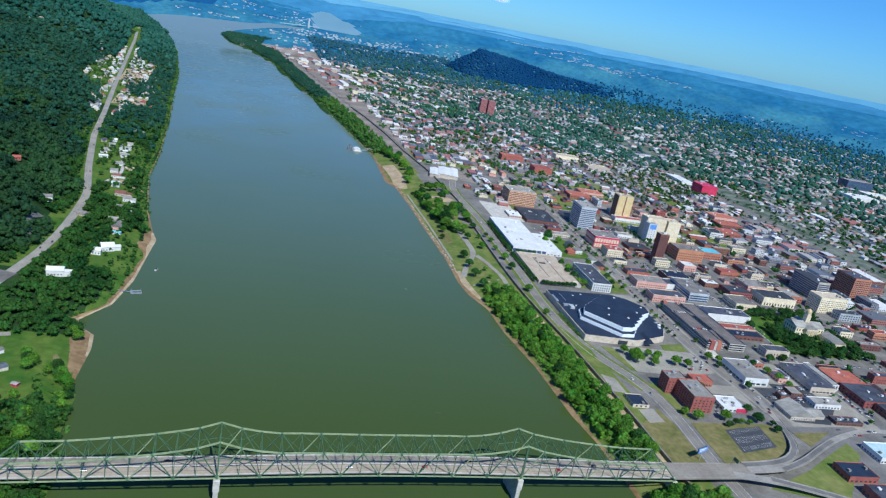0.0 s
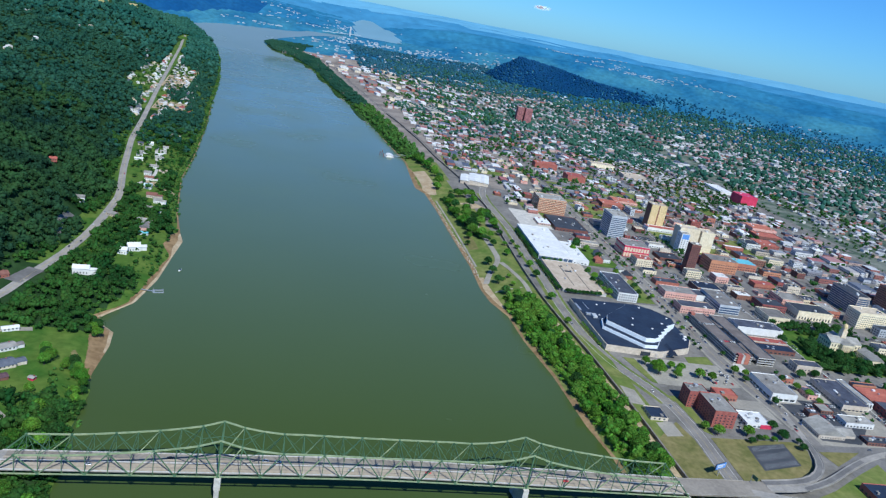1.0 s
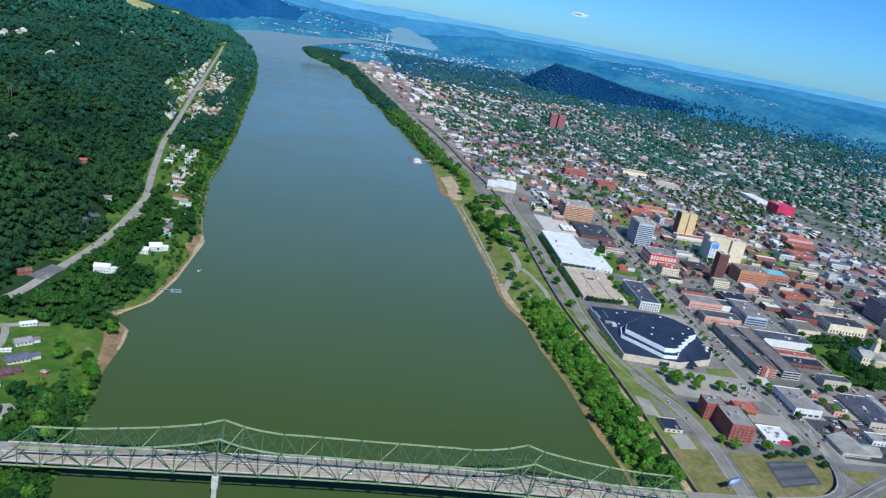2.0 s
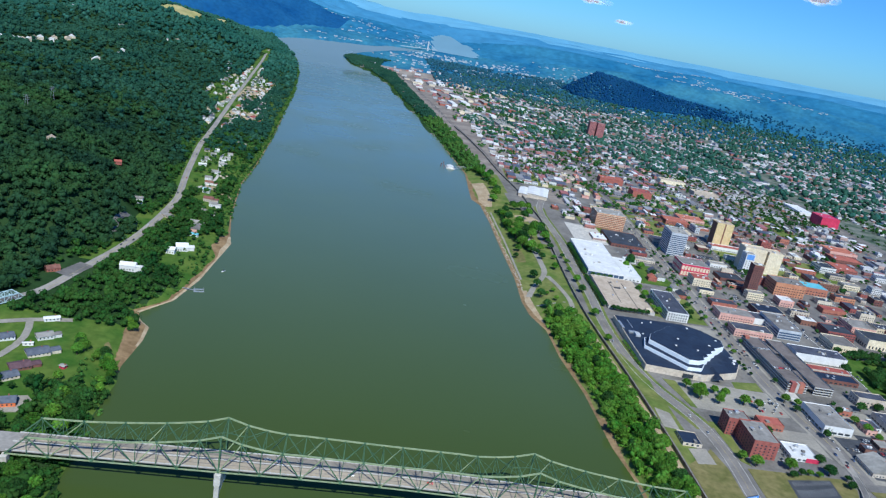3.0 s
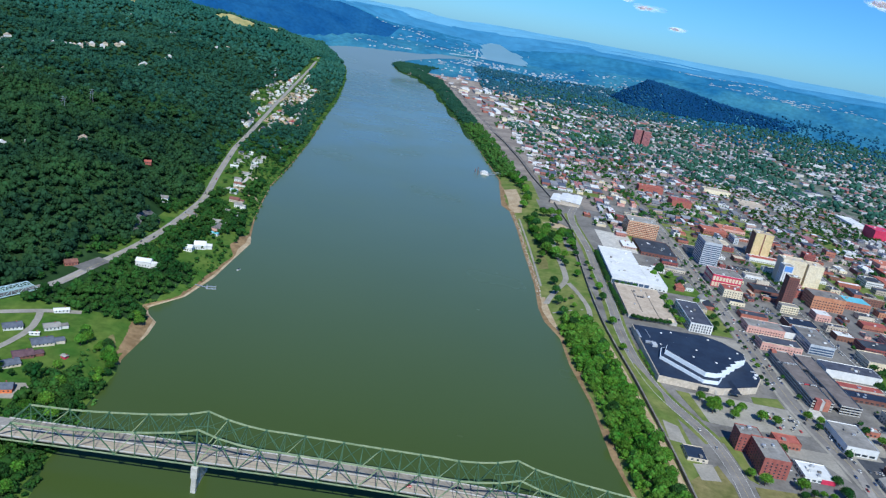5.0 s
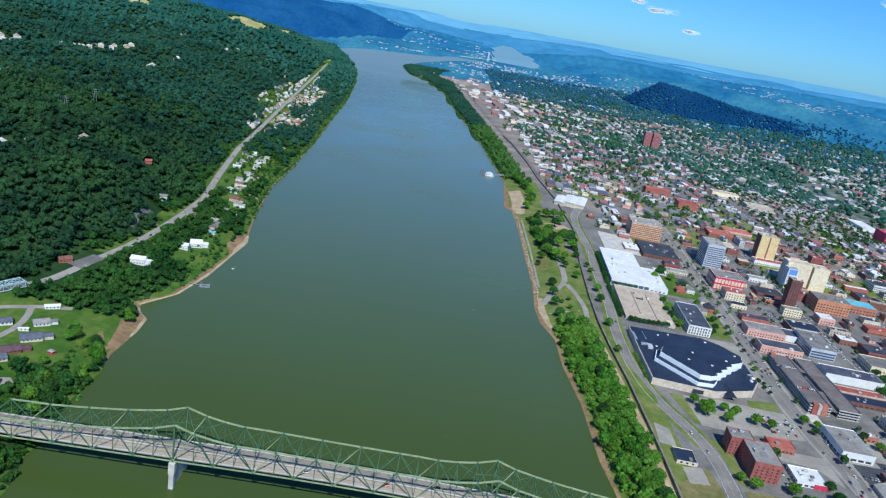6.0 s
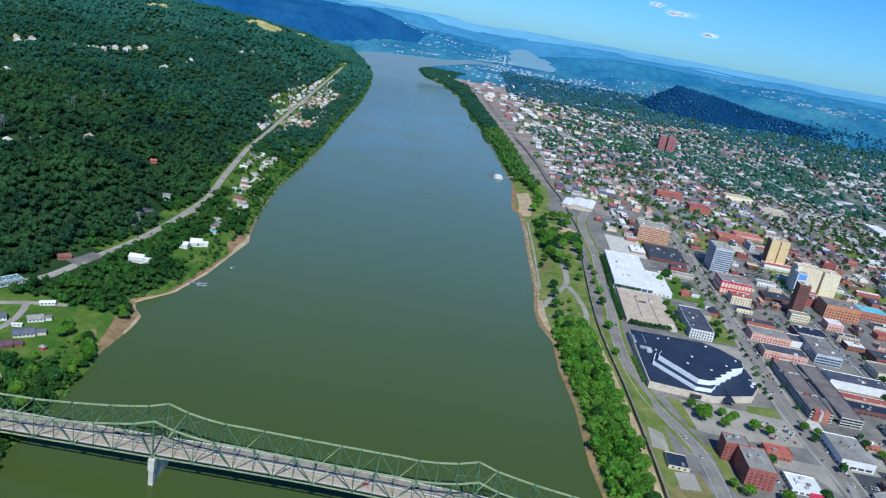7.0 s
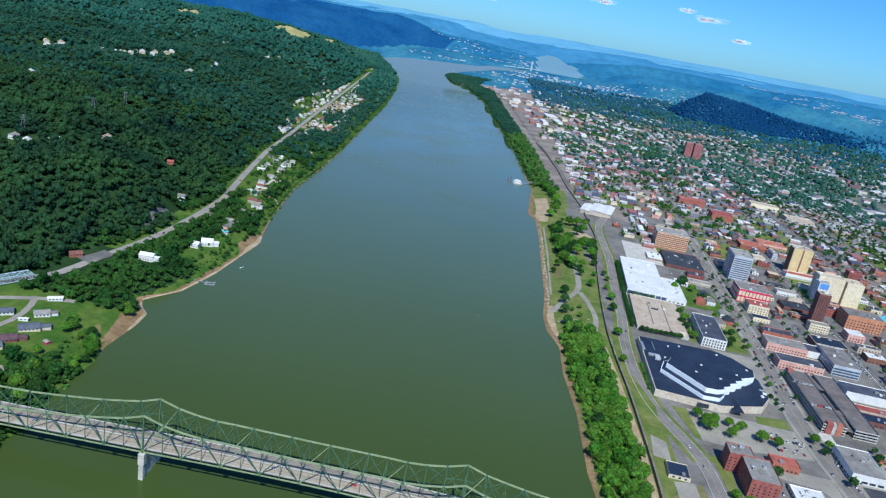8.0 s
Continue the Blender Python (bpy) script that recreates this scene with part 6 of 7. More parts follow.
def crown(seed, clumps, sub, leaves):
    """A crown of radius about 1: uneven clumps of leaves, with loose sprays round the outline."""
    r = np.random.RandomState(seed)
    iv, fi = ico(sub)
    vs, fs, n = [], [], 0
    for i in range(clumps):
        u = r.normal(size=3)
        u /= np.linalg.norm(u)
        u[2] = abs(u[2]) * 1.1 - 0.35
        k = r.uniform(0.3, 0.78) if i else 0.0
        s = (r.uniform(0.12, 0.27) if clumps > 40 else r.uniform(0.20, 0.36) if clumps > 10 else r.uniform(0.26, 0.48)) if i else (0.55 if clumps > 1 else 0.8)
        if clumps < 5:
            s *= 1.45
        jit = 1 + r.uniform(-0.38, 0.38, size=(len(iv), 1))
        vs.append(iv * jit * s * np.array([1, 1, 0.8]) + u * k * np.array([1, 1, 0.8]))
        fs.append(fi + n)
        n += len(iv)
    for i in range(leaves):
        u = r.normal(size=3)
        u /= np.linalg.norm(u)
        u[2] = abs(u[2]) * 1.05 - 0.3
        c = u * r.uniform(0.72, 1.04) * np.array([1, 1, 0.85])
        a, b = r.normal(size=3), r.normal(size=3)
        size = (0.055 if clumps > 40 else 0.075 if clumps > 10 else 0.14 if clumps > 4 else 0.2) * r.uniform(0.7, 1.4)
        a *= size / np.linalg.norm(a)
        b *= size / np.linalg.norm(b)
        vs.append(np.array([c - a, c + b, c + a, c - b]))
        fs.append(np.array([[0, 1, 2], [0, 2, 3]]) + n)
        n += 4
    return np.concatenate(vs), np.concatenate(fs)


def wood(name, pts, radii, variants, material, label, category="woodland", seed=1, lift=0.75):
    """Many trees in one mesh. pts: places on the ground."""
    r = np.random.RandomState(seed)
    vs, fs, n = [], [], 0
    pick = r.randint(len(variants), size=len(pts))
    for k, (v, f) in enumerate(variants):
        idx = np.where(pick == k)[0]
        if not len(idx):
            continue
        a = r.uniform(0, 2 * np.pi, len(idx))
        s = np.asarray(radii)[idx]
        zs = s * r.uniform(0.75, 1.45, len(idx))
        ca, sa = np.cos(a)[:, None], np.sin(a)[:, None]
        x = (v[:, 0] * ca - v[:, 1] * sa) * s[:, None] + pts[idx, 0:1]
        y = (v[:, 0] * sa + v[:, 1] * ca) * s[:, None] + pts[idx, 1:2]
        z = (v[:, 2] + lift) * zs[:, None] + pts[idx, 2:3] + 1.0
        q = np.stack([x, y, z], -1).reshape(-1, 3)
        vs.append(q)
        fs.append((f[None] + (np.arange(len(idx)) * len(v))[:, None, None] + n).reshape(-1, 3))
        n += len(q)
    ob = arrays(name, far(np.concatenate(vs)), np.concatenate(fs).ravel(), 3, material)
    return tagged(ob, label, category, kind="stuff")


V_NEAR = [crown(i, 62, 1, 950) for i in range(5)]
V_MID = [crown(20 + i, 6, 1, 40) for i in range(7)]
V_STRIP = [crown(10 + i, 30, 1, 260) for i in range(5)]
V_RICH = [crown(30 + i, 12, 1, 70) for i in range(6)]
V_LOW = [crown(40 + i, 6, 1, 16) for i in range(7)]
V_HILL = [crown(80 + i, 4, 1, 8) for i in range(5)]
V_FAR = [crown(60 + i, 1, 1, 6) for i in range(4)]


def tree(x, y, r, leaf, label, z=None, variant=0, group="trees", name="tree"):
    """One tree: tapered trunk with limbs, and a crown."""
    ob = thing(name, label, "tree", x, y, float(ground_height(x, y)) if z is None else z, random.uniform(0, 360), group)
    bm = bmesh.new()
    bmesh.ops.create_cone(bm, segments=7, radius1=r * 0.09, radius2=r * 0.045, depth=r * 1.2, cap_ends=True, matrix=pose(0, 0, r * 0.55))
    for k in range(4):
        a = k * 1.7
        beam(bm, (0, 0, r * (0.6 + 0.1 * k)), (math.cos(a) * r * 0.5, math.sin(a) * r * 0.5, r * (1.05 + 0.1 * k)), r * 0.05)
    part("trunk", bm, BARK, ob)
    v, f = V_NEAR[variant]
    q = v * np.array([r, r, r * 1.15]) + np.array([0, 0, r * 1.15])
    c = arrays("crown", q, f.ravel(), 3, leaf)
    c.parent = ob
    return ob


MODELS = [tree(-60 * i, -1200, 1.0, (LEAF, LEAFY, DARKLEAF)[i // 5], "broad green leafy tree", 0, i % 5) for i in range(15)]


def plant(x, y, r, light=False, z=None, label="", group="trees"):
    m = MODELS[random.randrange(5) + (5 if light else 10 if x > 400 or random.random() < 0.3 else 0)]
    zz = float(ground_height(x, y)) if z is None else z
    t = copy_thing(m, pose(x, y, zz, 0, 0, random.uniform(0, 360)) @ Matrix.Diagonal((r, r, r * random.uniform(0.9, 1.2), 1)))
    return tagged(t, label or ("light green leafy tree" if light else "broad dark green leafy tree"), "tree", group)


def inside(x, y, poly):
    c = np.zeros(np.shape(x), bool)
    for (x0, y0), (x1, y1) in zip(poly, poly[1:] + poly[:1]):
        c ^= ((y0 > y) != (y1 > y)) & (x < (x1 - x0) * (y - y0) / (y1 - y0 + 1e-9) + x0)
    return c


def road_gap(x, y, rows):
    """Distance to a polyline."""
    best = np.full(np.shape(x), 1e9)
    for a, b in zip(rows, rows[1:]):
        a, b = np.array(a[:2], float), np.array(b[:2], float)
        d = b - a
        t = np.clip(((x - a[0]) * d[0] + (y - a[1]) * d[1]) / (d @ d), 0, 1)
        best = np.minimum(best, np.hypot(x - a[0] - t * d[0], y - a[1] - t * d[1]))
    return best


for x, y, r in ((-118, 108, 4), (-121, 116, 5), (-116, 122, 4), (-119, 141, 4), (-123, 147, 4), (-126, 141, 5), (-130, 149, 4), (-137, 157, 4), (-119, 133, 3), (-128, 156, 3), (-150, 158, 6), (-153, 151, 5), (-158, 171, 5), (-155, 163, 5), (-132, 158, 5.5), (-127, 150, 5), (-122, 139, 5), (-118, 131, 4), (-150, 108, 4), (-137, 150, 4), (-128, 215, 5), (-134, 222, 5)):
    plant(x, y, r, random.random() < 0.4)
for x, y, r in ((-112, -14, 5), (-118, -24, 6), (-126, -12, 6), (-134, -28, 6), (-120, -40, 6), (-108, -34, 5), (-112, -52, 6), (-142, -16, 6), (-116, 34, 5), (-122, 46, 6), (-118, 60, 6), (-126, 74, 6), (-132, 58, 6), (-122, 88, 6), (-136, 84, 5), (-140, 44, 6), (-130, 32, 5)):
    plant(x, y, r, random.random() < 0.4)
# single trees and shrubs near the bridge and the arena
for x, y, r in ((436, 236, 5), (444, 228, 6), (452, 233, 5), (466, 232, 4.5), (478, 230, 5), (443, 216, 7.5), (462, 210, 5), (492, 214, 6), (505, 210, 5), (470, 222, 4), (548, 232, 5), (560, 228, 4)):
    plant(x, y, r * 1.05, True, G)
for x, y, r in ((439, 112, 5), (448, 103, 7), (480, 152, 6.5), (487, 158, 6), (481, 104, 7), (478, 138, 6), (520, 120, 6), (519, 102, 7), (488, 96, 4), (497, 98, 4), (478, 92, 4.5), (533, 96, 4), (529, 84, 5), (506, 97, 4),
                (605, 222, 5), (612, 205, 6), (617, 190, 6), (620, 176, 5), (552, 215, 5), (640, 235, 7), (665, 240, 6), (532, 310, 4), (536, 300, 3)):
    plant(x, y, r * 0.88, random.random() < 0.3, G)
for i in range(18):
    plant(408.5 + i * 0.5, 560 + i * 8, 3.8, False, G, "clipped dark green street tree")
for i in range(14):
    plant(404.5 + i * 0.2, 440 + i * 8.0, 3.6, False, G, "clipped dark green street tree")
for i in range(10):
    plant(397.6, 276 + i * 6.2, 2.1, False, G, "clipped dark green tree by the arena")
for i in range(9):
    plant(414 + i * 6, 431.5, 3.6, False, G, "trimmed dark hedge tree")
for i in range(4):
    plant(420 + i * 9, 556, 3.8, False, G, "round dark green tree")
for x, y, r in ((478, 470, 6), (474, 486, 5), (482, 500, 6), (492, 620, 6), (505, 640, 8), (512, 655, 7), (520, 628, 6), (530, 600, 6), (485, 530, 4), (480, 440, 5), (479, 455, 4), (479, 520, 5), (523, 435, 4), (530, 450, 5), (526, 470, 4), (538, 480, 5), (530, 530, 5), (543, 440, 3)):
    plant(x, y, r, random.random() < 0.4, G)
for i in range(26):                              # along the avenue
    y = 275 + i * 17 + random.uniform(-3, 3)
    plant(ave_x(552, y) + (-12.5 if i % 3 else 12.0), y, random.uniform(2.0, 3.6), random.random() < 0.3, G, "small street tree on the pavement")
for i in range(30):                              # courthouse square
    x, y = random.uniform(690, 826), random.uniform(258, 390)
    if not (744 < x < 806 and 310 < y < 360) and not (780 < x < 812 and 278 < y < 320) and not (700 < x < 740 and 335 < y < 375):
        plant(x, y, random.uniform(4.5, 8), False, G, "tall dark courthouse tree")
for x, y, r in ((338, -10, 6), (345, -16, 7), (352, -9, 7), (360, -15, 8), (366, -8, 6), (340, -22, 6), (354, -24, 7), (372, -18, 6)):
    plant(x, y, r, False)
for x, y, r in ((319, 776, 5), (322, 760, 6), (326, 700, 7), (332, 680, 8), (328, 655, 7), (340, 640, 6), (322, 720, 5), (335, 740, 7), (345, 720, 6), (352, 700, 6), (360, 735, 6), (368, 760, 6), (342, 770, 6), (328, 800, 6), (324, 830, 5),
                (330, 850, 5), (318, 930, 6), (326, 960, 7), (332, 990, 6), (330, 1030, 6), (334, 1060, 6), (326, 1110, 7), (318, 1150, 7), (312, 1180, 6), (336, 1130, 6), (350, 600, 4), (355, 640, 4), (362, 560, 4), (374, 700, 6), (372, 740, 6), (380, 770, 5), (384, 560, 3), (387, 620, 3), (380, 402, 4), (383, 480, 4), (386, 520, 4), (390, 600, 3), (377, 330, 3),
                (320, 640, 4), (312, 610, 3), (330, 460, 2), (338, 440, 2.5), (340, 470, 2.5), (372, 610, 3), (376, 660, 4), (360, 820, 6), (372, 840, 6), (350, 875, 6), (365, 880, 6), (380, 890, 5)):
    plant(x, y, r * 1.45, random.random() < 0.15)
for i in range(52):                              # wooded strip below the flood wall
    y = -60 + i * 8.6 + random.uniform(-3, 3)
    if -14 < y < 30:
        continue
    xs, xe = float(shore_r(y)) + 9, float(np.interp(y, [-60, 35, 100, 175, 256, 400], [366, 366, 365, 364, 360, 353]))
    plant(random.uniform(xs - 3, xe), y, random.uniform(4.0, 7.8), random.random() < 0.3, None, "", "riverside trees")
for i in range(20):
    y = random.uniform(34, 400)
    plant(float(shore_r(y)) + random.uniform(6, 16), y, random.uniform(2.8, 5), random.random() < 0.4, None, "", "riverside trees")

# woods
def scatter(x0, x1, y0, y1, step, seed):
    r = np.random.RandomState(seed)
    X, Y = np.meshgrid(np.arange(x0, x1, step), np.arange(y0, y1, step))
    return (X + r.uniform(-0.75, 0.75, X.shape) * step).ravel(), (Y + r.uniform(-0.75, 0.75, Y.shape) * step).ravel()


CLEAR = [[(-262, 88), (-140, 96), (-136, 108), (-116, 120), (-116, 215), (-150, 206), (-190, 210), (-262, 200)], [(-160, 372), (-112, 350), (-98, 470), (-108, 505), (-150, 470)], [(-232, 690), (-160, 680), (-165, 790), (-190, 960), (-262, 960)],
         [(-190, 790), (-155, 800), (-160, 930), (-205, 945)], [(-190, 640), (-130, 560), (-135, 640), (-165, 700)], [(-175, 1010), (-215, 1070), (-205, 1090), (-165, 1060)],
         [(-300, 1290), (-215, 1310), (-225, 1420), (-305, 1440)], [(-420, 1500), (-320, 1500), (-262, 1620), (-270, 1980), (-330, 2100), (-430, 2050)], [(-295, 600), (-270, 600), (-270, 640), (-295, 640)],
         [(-245, 520), (-215, 520), (-175, 560), (-185, 500), (-230, 480)], [(-252, 288), (-214, 278), (-203, 338), (-232, 348)], [(-190, 330), (-160, 330), (-160, 350), (-190, 350)], [(-210, 44), (-148, 48), (-148, 80), (-205, 88)]]


HILLTOP = [(-435, 471), (-413, 473), (-389, 494), (-583, 660), (-558, 695), (-561, 725), (-1611, 2703), (-1514, 2646), (-1381, 2563), (-815, 1103), (-793, 1108), (-725, 1167), (-726, 1270), (-723, 1323), (-705, 1359), (-682, 1402),
           (-756, 1921), (-692, 1982), (-663, 2070), (-578, 1426), (-593, 1312), (-1073, 1351), (-355, 560), (-720, 1230), (-1440, 2600), (-1100, 2420), (-640, 2120)]


def left_keep(x, y, lo=0.0, gap=9.5):
    keep = (x < shore_l(y) - 10 - lo) & (road_gap(x, y, LROAD) > gap + np.clip((y - 1100) / 1500, 0, 1) * 11 + 6.0 * (y < 350) + 20 * np.clip((y - 1150) / 80, 0, 1) * np.clip((2400 - y) / 100, 0, 1) * (0.6 + 0.4 * np.sin(y / 37.0)))
    keep &= ~((road_gap(x, y, [(-134, 11), (-300, 10), (-600, 6)]) < 16))
    for p in CLEAR + HILL_FIELDS:
        keep &= ~inside(x, y, p)
    for a, b in HILLTOP:
        keep &= np.hypot(x - a, y - b) > (12 if b < 800 else 19)
    return keep


tree_rng = np.random.RandomState(4)


def hill_wood(name, area, step, seed, near, reach, radii, variants, leaf, label, part_of=0):
    """Part of the hillside wood; it thins out into the next part between the given distances."""
    x, y = scatter(*area, step, seed)
    d = np.hypot(x - EYE[0], y - EYE[1])
    keep = np.clip((d - near[0]) / (near[1] - near[0]), 0, 1) * np.clip((reach[1] - d) / (reach[1] - reach[0]), 0, 1)
    k = left_keep(x, y) & (tree_rng.uniform(size=len(x)) < keep)
    foot = line(HILL_FOOT, y) - x + 14 * np.sin(y / 31.0)
    k &= (part_of == 0) | (foot * part_of > 0)
    x, y = x[k], y[k]
    p = np.stack([x, y, ground_height(x, y)], -1)
    wood(name, p, radii[0] + (radii[1] - radii[0]) * tree_rng.uniform(size=len(p)) ** 1.6, variants, leaf, label)


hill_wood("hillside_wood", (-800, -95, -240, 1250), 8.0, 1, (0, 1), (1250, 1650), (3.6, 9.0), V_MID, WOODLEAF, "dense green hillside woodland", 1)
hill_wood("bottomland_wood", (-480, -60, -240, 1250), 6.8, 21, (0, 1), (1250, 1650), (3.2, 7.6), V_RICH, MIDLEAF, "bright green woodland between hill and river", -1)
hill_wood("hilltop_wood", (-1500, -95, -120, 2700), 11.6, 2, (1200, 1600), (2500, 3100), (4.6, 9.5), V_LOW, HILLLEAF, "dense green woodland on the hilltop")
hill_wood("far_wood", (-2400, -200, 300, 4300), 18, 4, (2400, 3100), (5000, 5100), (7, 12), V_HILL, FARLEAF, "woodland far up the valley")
x, y = scatter(318, 408, -80, 400, 8.6, 29)
k = (x > shore_r(y) + 6) & (x < np.interp(y, [-90, 35, 100, 175, 256, 405], [366, 365, 364, 363, 359, 352]) + 36 * (y < -4)) & ((y < -4) | (y > 30))
x, y = x[k], y[k]
p = np.stack([x, y, ground_height(x, y)], -1)
wood("riverside_wood", p, tree_rng.uniform(3.4, 7.2, len(p)), V_STRIP, LEAF, "dense green trees below the flood wall", "woodland", 30)
x, y = scatter(316, 400, -90, 405, 5.2, 31)
k = (x > shore_r(y) + 5) & (x < np.interp(y, [-90, 35, 100, 175, 256, 405], [366, 365, 364, 363, 359, 352])) & ((y < -14) | (y > 30))
x, y = x[k], y[k]
p = np.stack([x, y, ground_height(x, y) - 1.5], -1)
wood("riverside_undergrowth", p, tree_rng.uniform(2.2, 4.4, len(p)), V_MID, LEAFY, "light green undergrowth below the flood wall", "undergrowth", 33, 0.6)
x, y = scatter(-380, -95, 30, 3000, 6.0, 41)
s_ = shore_l(y) - x
k = (s_ > np.where((y < 118) | (y > 600), -3.0, np.where(y < 190, 1.0, 4.0))) & (s_ < np.where(y > 1150, 14, 34)) & (tree_rng.uniform(size=len(x)) < np.where((y < 112) | (y > 600), 0.8, 0.45)) & ~((y > 150) & (y < 245)) & ~((y > 455) & (y < 505))
x, y = x[k], y[k]
p = np.stack([x, y, ground_height(x, y) - 1.0], -1)
wood("bank_bushes", p, tree_rng.uniform(1.2, 3.2, len(p)), V_LOW, BANKLEAF, "green bushes along the river bank", "bushes", 35, 0.5)
x, y = scatter(-170, -78, -230, 118, 4.6, 51)
k = (inside(x, y, [(-158, 70), (-146, 98), (-126, 104), (-112, 114), (-102, 100), (-100, 30), (-150, 30)]) | (y < 32) & (x > shore_l(y) - 40)) & (x < shore_l(y) + 1)
x, y = x[k], y[k]
p = np.stack([x, y, ground_height(x, y) - 0.5], -1)
wood("bank_thicket", p, tree_rng.uniform(2.2, 4.6, len(p)), V_RICH, MIDLEAF, "dense green thicket on the bank", "thicket", 37, 0.6)
x, y = scatter(-430, -100, 360, 2120, 8.2, 61)
k = np.zeros(len(x), bool)
for poly in CLEAR[1:8]:
    k |= inside(x, y, poly)
k &= (road_gap(x, y, LROAD) > 11) & (x < shore_l(y) - 4) & (tree_rng.uniform(size=len(x)) < np.where(y > 1250, 0.30, 0.34)) & ~((x > -200) & (x < -150) & (y > 600) & (y < 660) | (x > -205) & (x < -165) & (y > 1020) & (y < 1085))
x, y = x[k], y[k]
p = np.stack([x, y, ground_height(x, y)], -1)
wood("garden_trees", p, tree_rng.uniform(2.0, 4.6, len(p)), V_RICH, MIDLEAF, "green trees in gardens between river houses", "trees", 62)
x, y = scatter(690, 828, 258, 392, 9.5, 67)
k = ~((x > 744) & (x < 806) & (y > 308) & (y < 362)) & ~((x > 780) & (x < 812) & (y > 276) & (y < 322)) & ~((x < 738) & (y > 332) & (y < 376)) & (np.abs(x - 675 - 0.055 * y) > 9)
x, y = x[k], y[k]
wood("courthouse_grove", np.stack([x, y, 0 * x + G], -1), tree_rng.uniform(4.0, 7.5, len(x)), V_STRIP, DARKLEAF, "dark green grove on the courthouse square", "trees", 68)
grove = []
for row, gap_, wide in (([(317, 860), (322, 760), (325, 705)], 4.5, 3), ([(326, 692), (335, 652), (342, 622)], 4.0, 7), ([(386, 790), (384, 740), (380, 690)], 5.0, 3), ([(345, 903), (365, 914), (388, 926)], 4.5, 5), ([(350, 770), (372, 758)], 4.5, 5), ([(316, 1190), (331, 1052)], 7.0, 4)):
    for (x0, y0), (x1, y1) in zip(row, row[1:]):
        for t_ in np.arange(0, 1, gap_ / math.hypot(x1 - x0, y1 - y0)):
            grove.append((x0 + (x1 - x0) * t_ + tree_rng.uniform(-wide, wide), y0 + (y1 - y0) * t_ + tree_rng.uniform(-2, 2)))
grove = np.array(grove)
p = np.stack([grove[:, 0], grove[:, 1], ground_height(grove[:, 0], grove[:, 1])], -1)
wood("park_grove", p, tree_rng.uniform(2.8, 5.2, len(p)), V_STRIP, MIDLEAF, "dense dark green rows of park trees", "trees", 66)
# far bank and town trees
x, y = scatter(-220, 380, 1190, 3900, 9, 6)
s = x - shore_r(y)
k = (s > 6) & (s < np.interp(y, [1190, 1300, 2800, 3400, 3900], [48, 52, 75, 150, 260])) & (tree_rng.uniform(size=len(x)) < 0.92)
x, y = x[k], y[k]
p = np.stack([x, y, ground_height(x, y)], -1)
r = tree_rng.uniform(4.5, 7, len(p))
wood("riverbank_wood", p[y < 1900], r[y < 1900], V_LOW, BANKLEAF, "strip of trees along the far bank")
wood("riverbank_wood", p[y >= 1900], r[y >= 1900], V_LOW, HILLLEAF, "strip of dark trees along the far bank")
x, y = scatter(-200, 330, 1190, 3400, 7.0, 63)
s = x - shore_r(y)
k = (s > -3) & (s < 12) & (tree_rng.uniform(size=len(x)) < 0.75)
x, y = x[k], y[k]
p = np.stack([x, y, ground_height(x, y) - 0.8], -1)
wood("bank_bushes", p, tree_rng.uniform(1.6, 3.8, len(p)), V_LOW, BANKLEAF, "green bushes along the far bank", "bushes", 64, 0.5)
pts, rad = [], []
for x, y, r in TREE_SPOTS:
    pts.append((x, y, float(ground_height(x, y)))), rad.append(r)
for i in range(24000):
    y = tree_rng.uniform(-150, 3900)
    x = tree_rng.uniform(1270, 3700) if tree_rng.uniform() < 0.8 else tree_rng.uniform(500, 1400)
    if abs(x - rail_x(y)) < 22 or 0 < x - rail_x(y) < 75 and y < 1300:
        continue
    if x < rail_x(y) and (y < 1900 and (tree_rng.uniform() > 0.10 or taken(x, y, x + 1, y + 1, 4))):
        continue
    if waves(np.array(x), np.array(y), 90, 2.0) < tree_rng.uniform(-1.0, 0.5):
        continue
    z = float(ground_height(x, y))
    if z < 24:
        pts.append((x, y, z)), rad.append(tree_rng.uniform(4, 7.5))
for i in range(3600):                             # street trees in the centre
    x, y = tree_rng.uniform(560, 1330), tree_rng.uniform(100, 1900)
    if waves(np.array(x), np.array(y), 70, 1.0) < tree_rng.uniform(-0.7, 0.9) - 0.0001 * (y - 600):
        continue
    if not taken(x, y, x + 0.1, y + 0.1, 2.5):
        pts.append((x, y, G)), rad.append(tree_rng.uniform(2.5, 4.6) + 0.0012 * max(0, y - 500))
pts, rad = np.array(pts), np.array(rad)
outer = np.hypot(pts[:, 0] - 600, pts[:, 1] - 300) > 1300
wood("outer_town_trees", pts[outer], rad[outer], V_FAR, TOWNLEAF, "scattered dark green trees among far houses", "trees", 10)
wood("town_trees", pts[~outer], rad[~outer], V_LOW, DARKLEAF, "scattered dark green trees between the houses", "trees", 9)
x, y = scatter(1000, 3000, 3200, 4700, 10.5, 8)
k = (ground_height(x, y) > 24) & (np.abs(y - 3860 - 0.1 * (x - 1330)) < 480) & (x > 1100) & (tree_rng.uniform(size=len(x)) < np.clip((2250 - x) / 700, 0, 1))
x, y = x[k], y[k]
p = np.stack([x, y, ground_height(x, y)], -1)
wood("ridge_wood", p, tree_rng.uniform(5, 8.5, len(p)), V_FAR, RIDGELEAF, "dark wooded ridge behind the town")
x, y = scatter(1300, 6200, -600, 6000, 24, 12)
d = np.hypot(x - EYE[0], y - EYE[1])
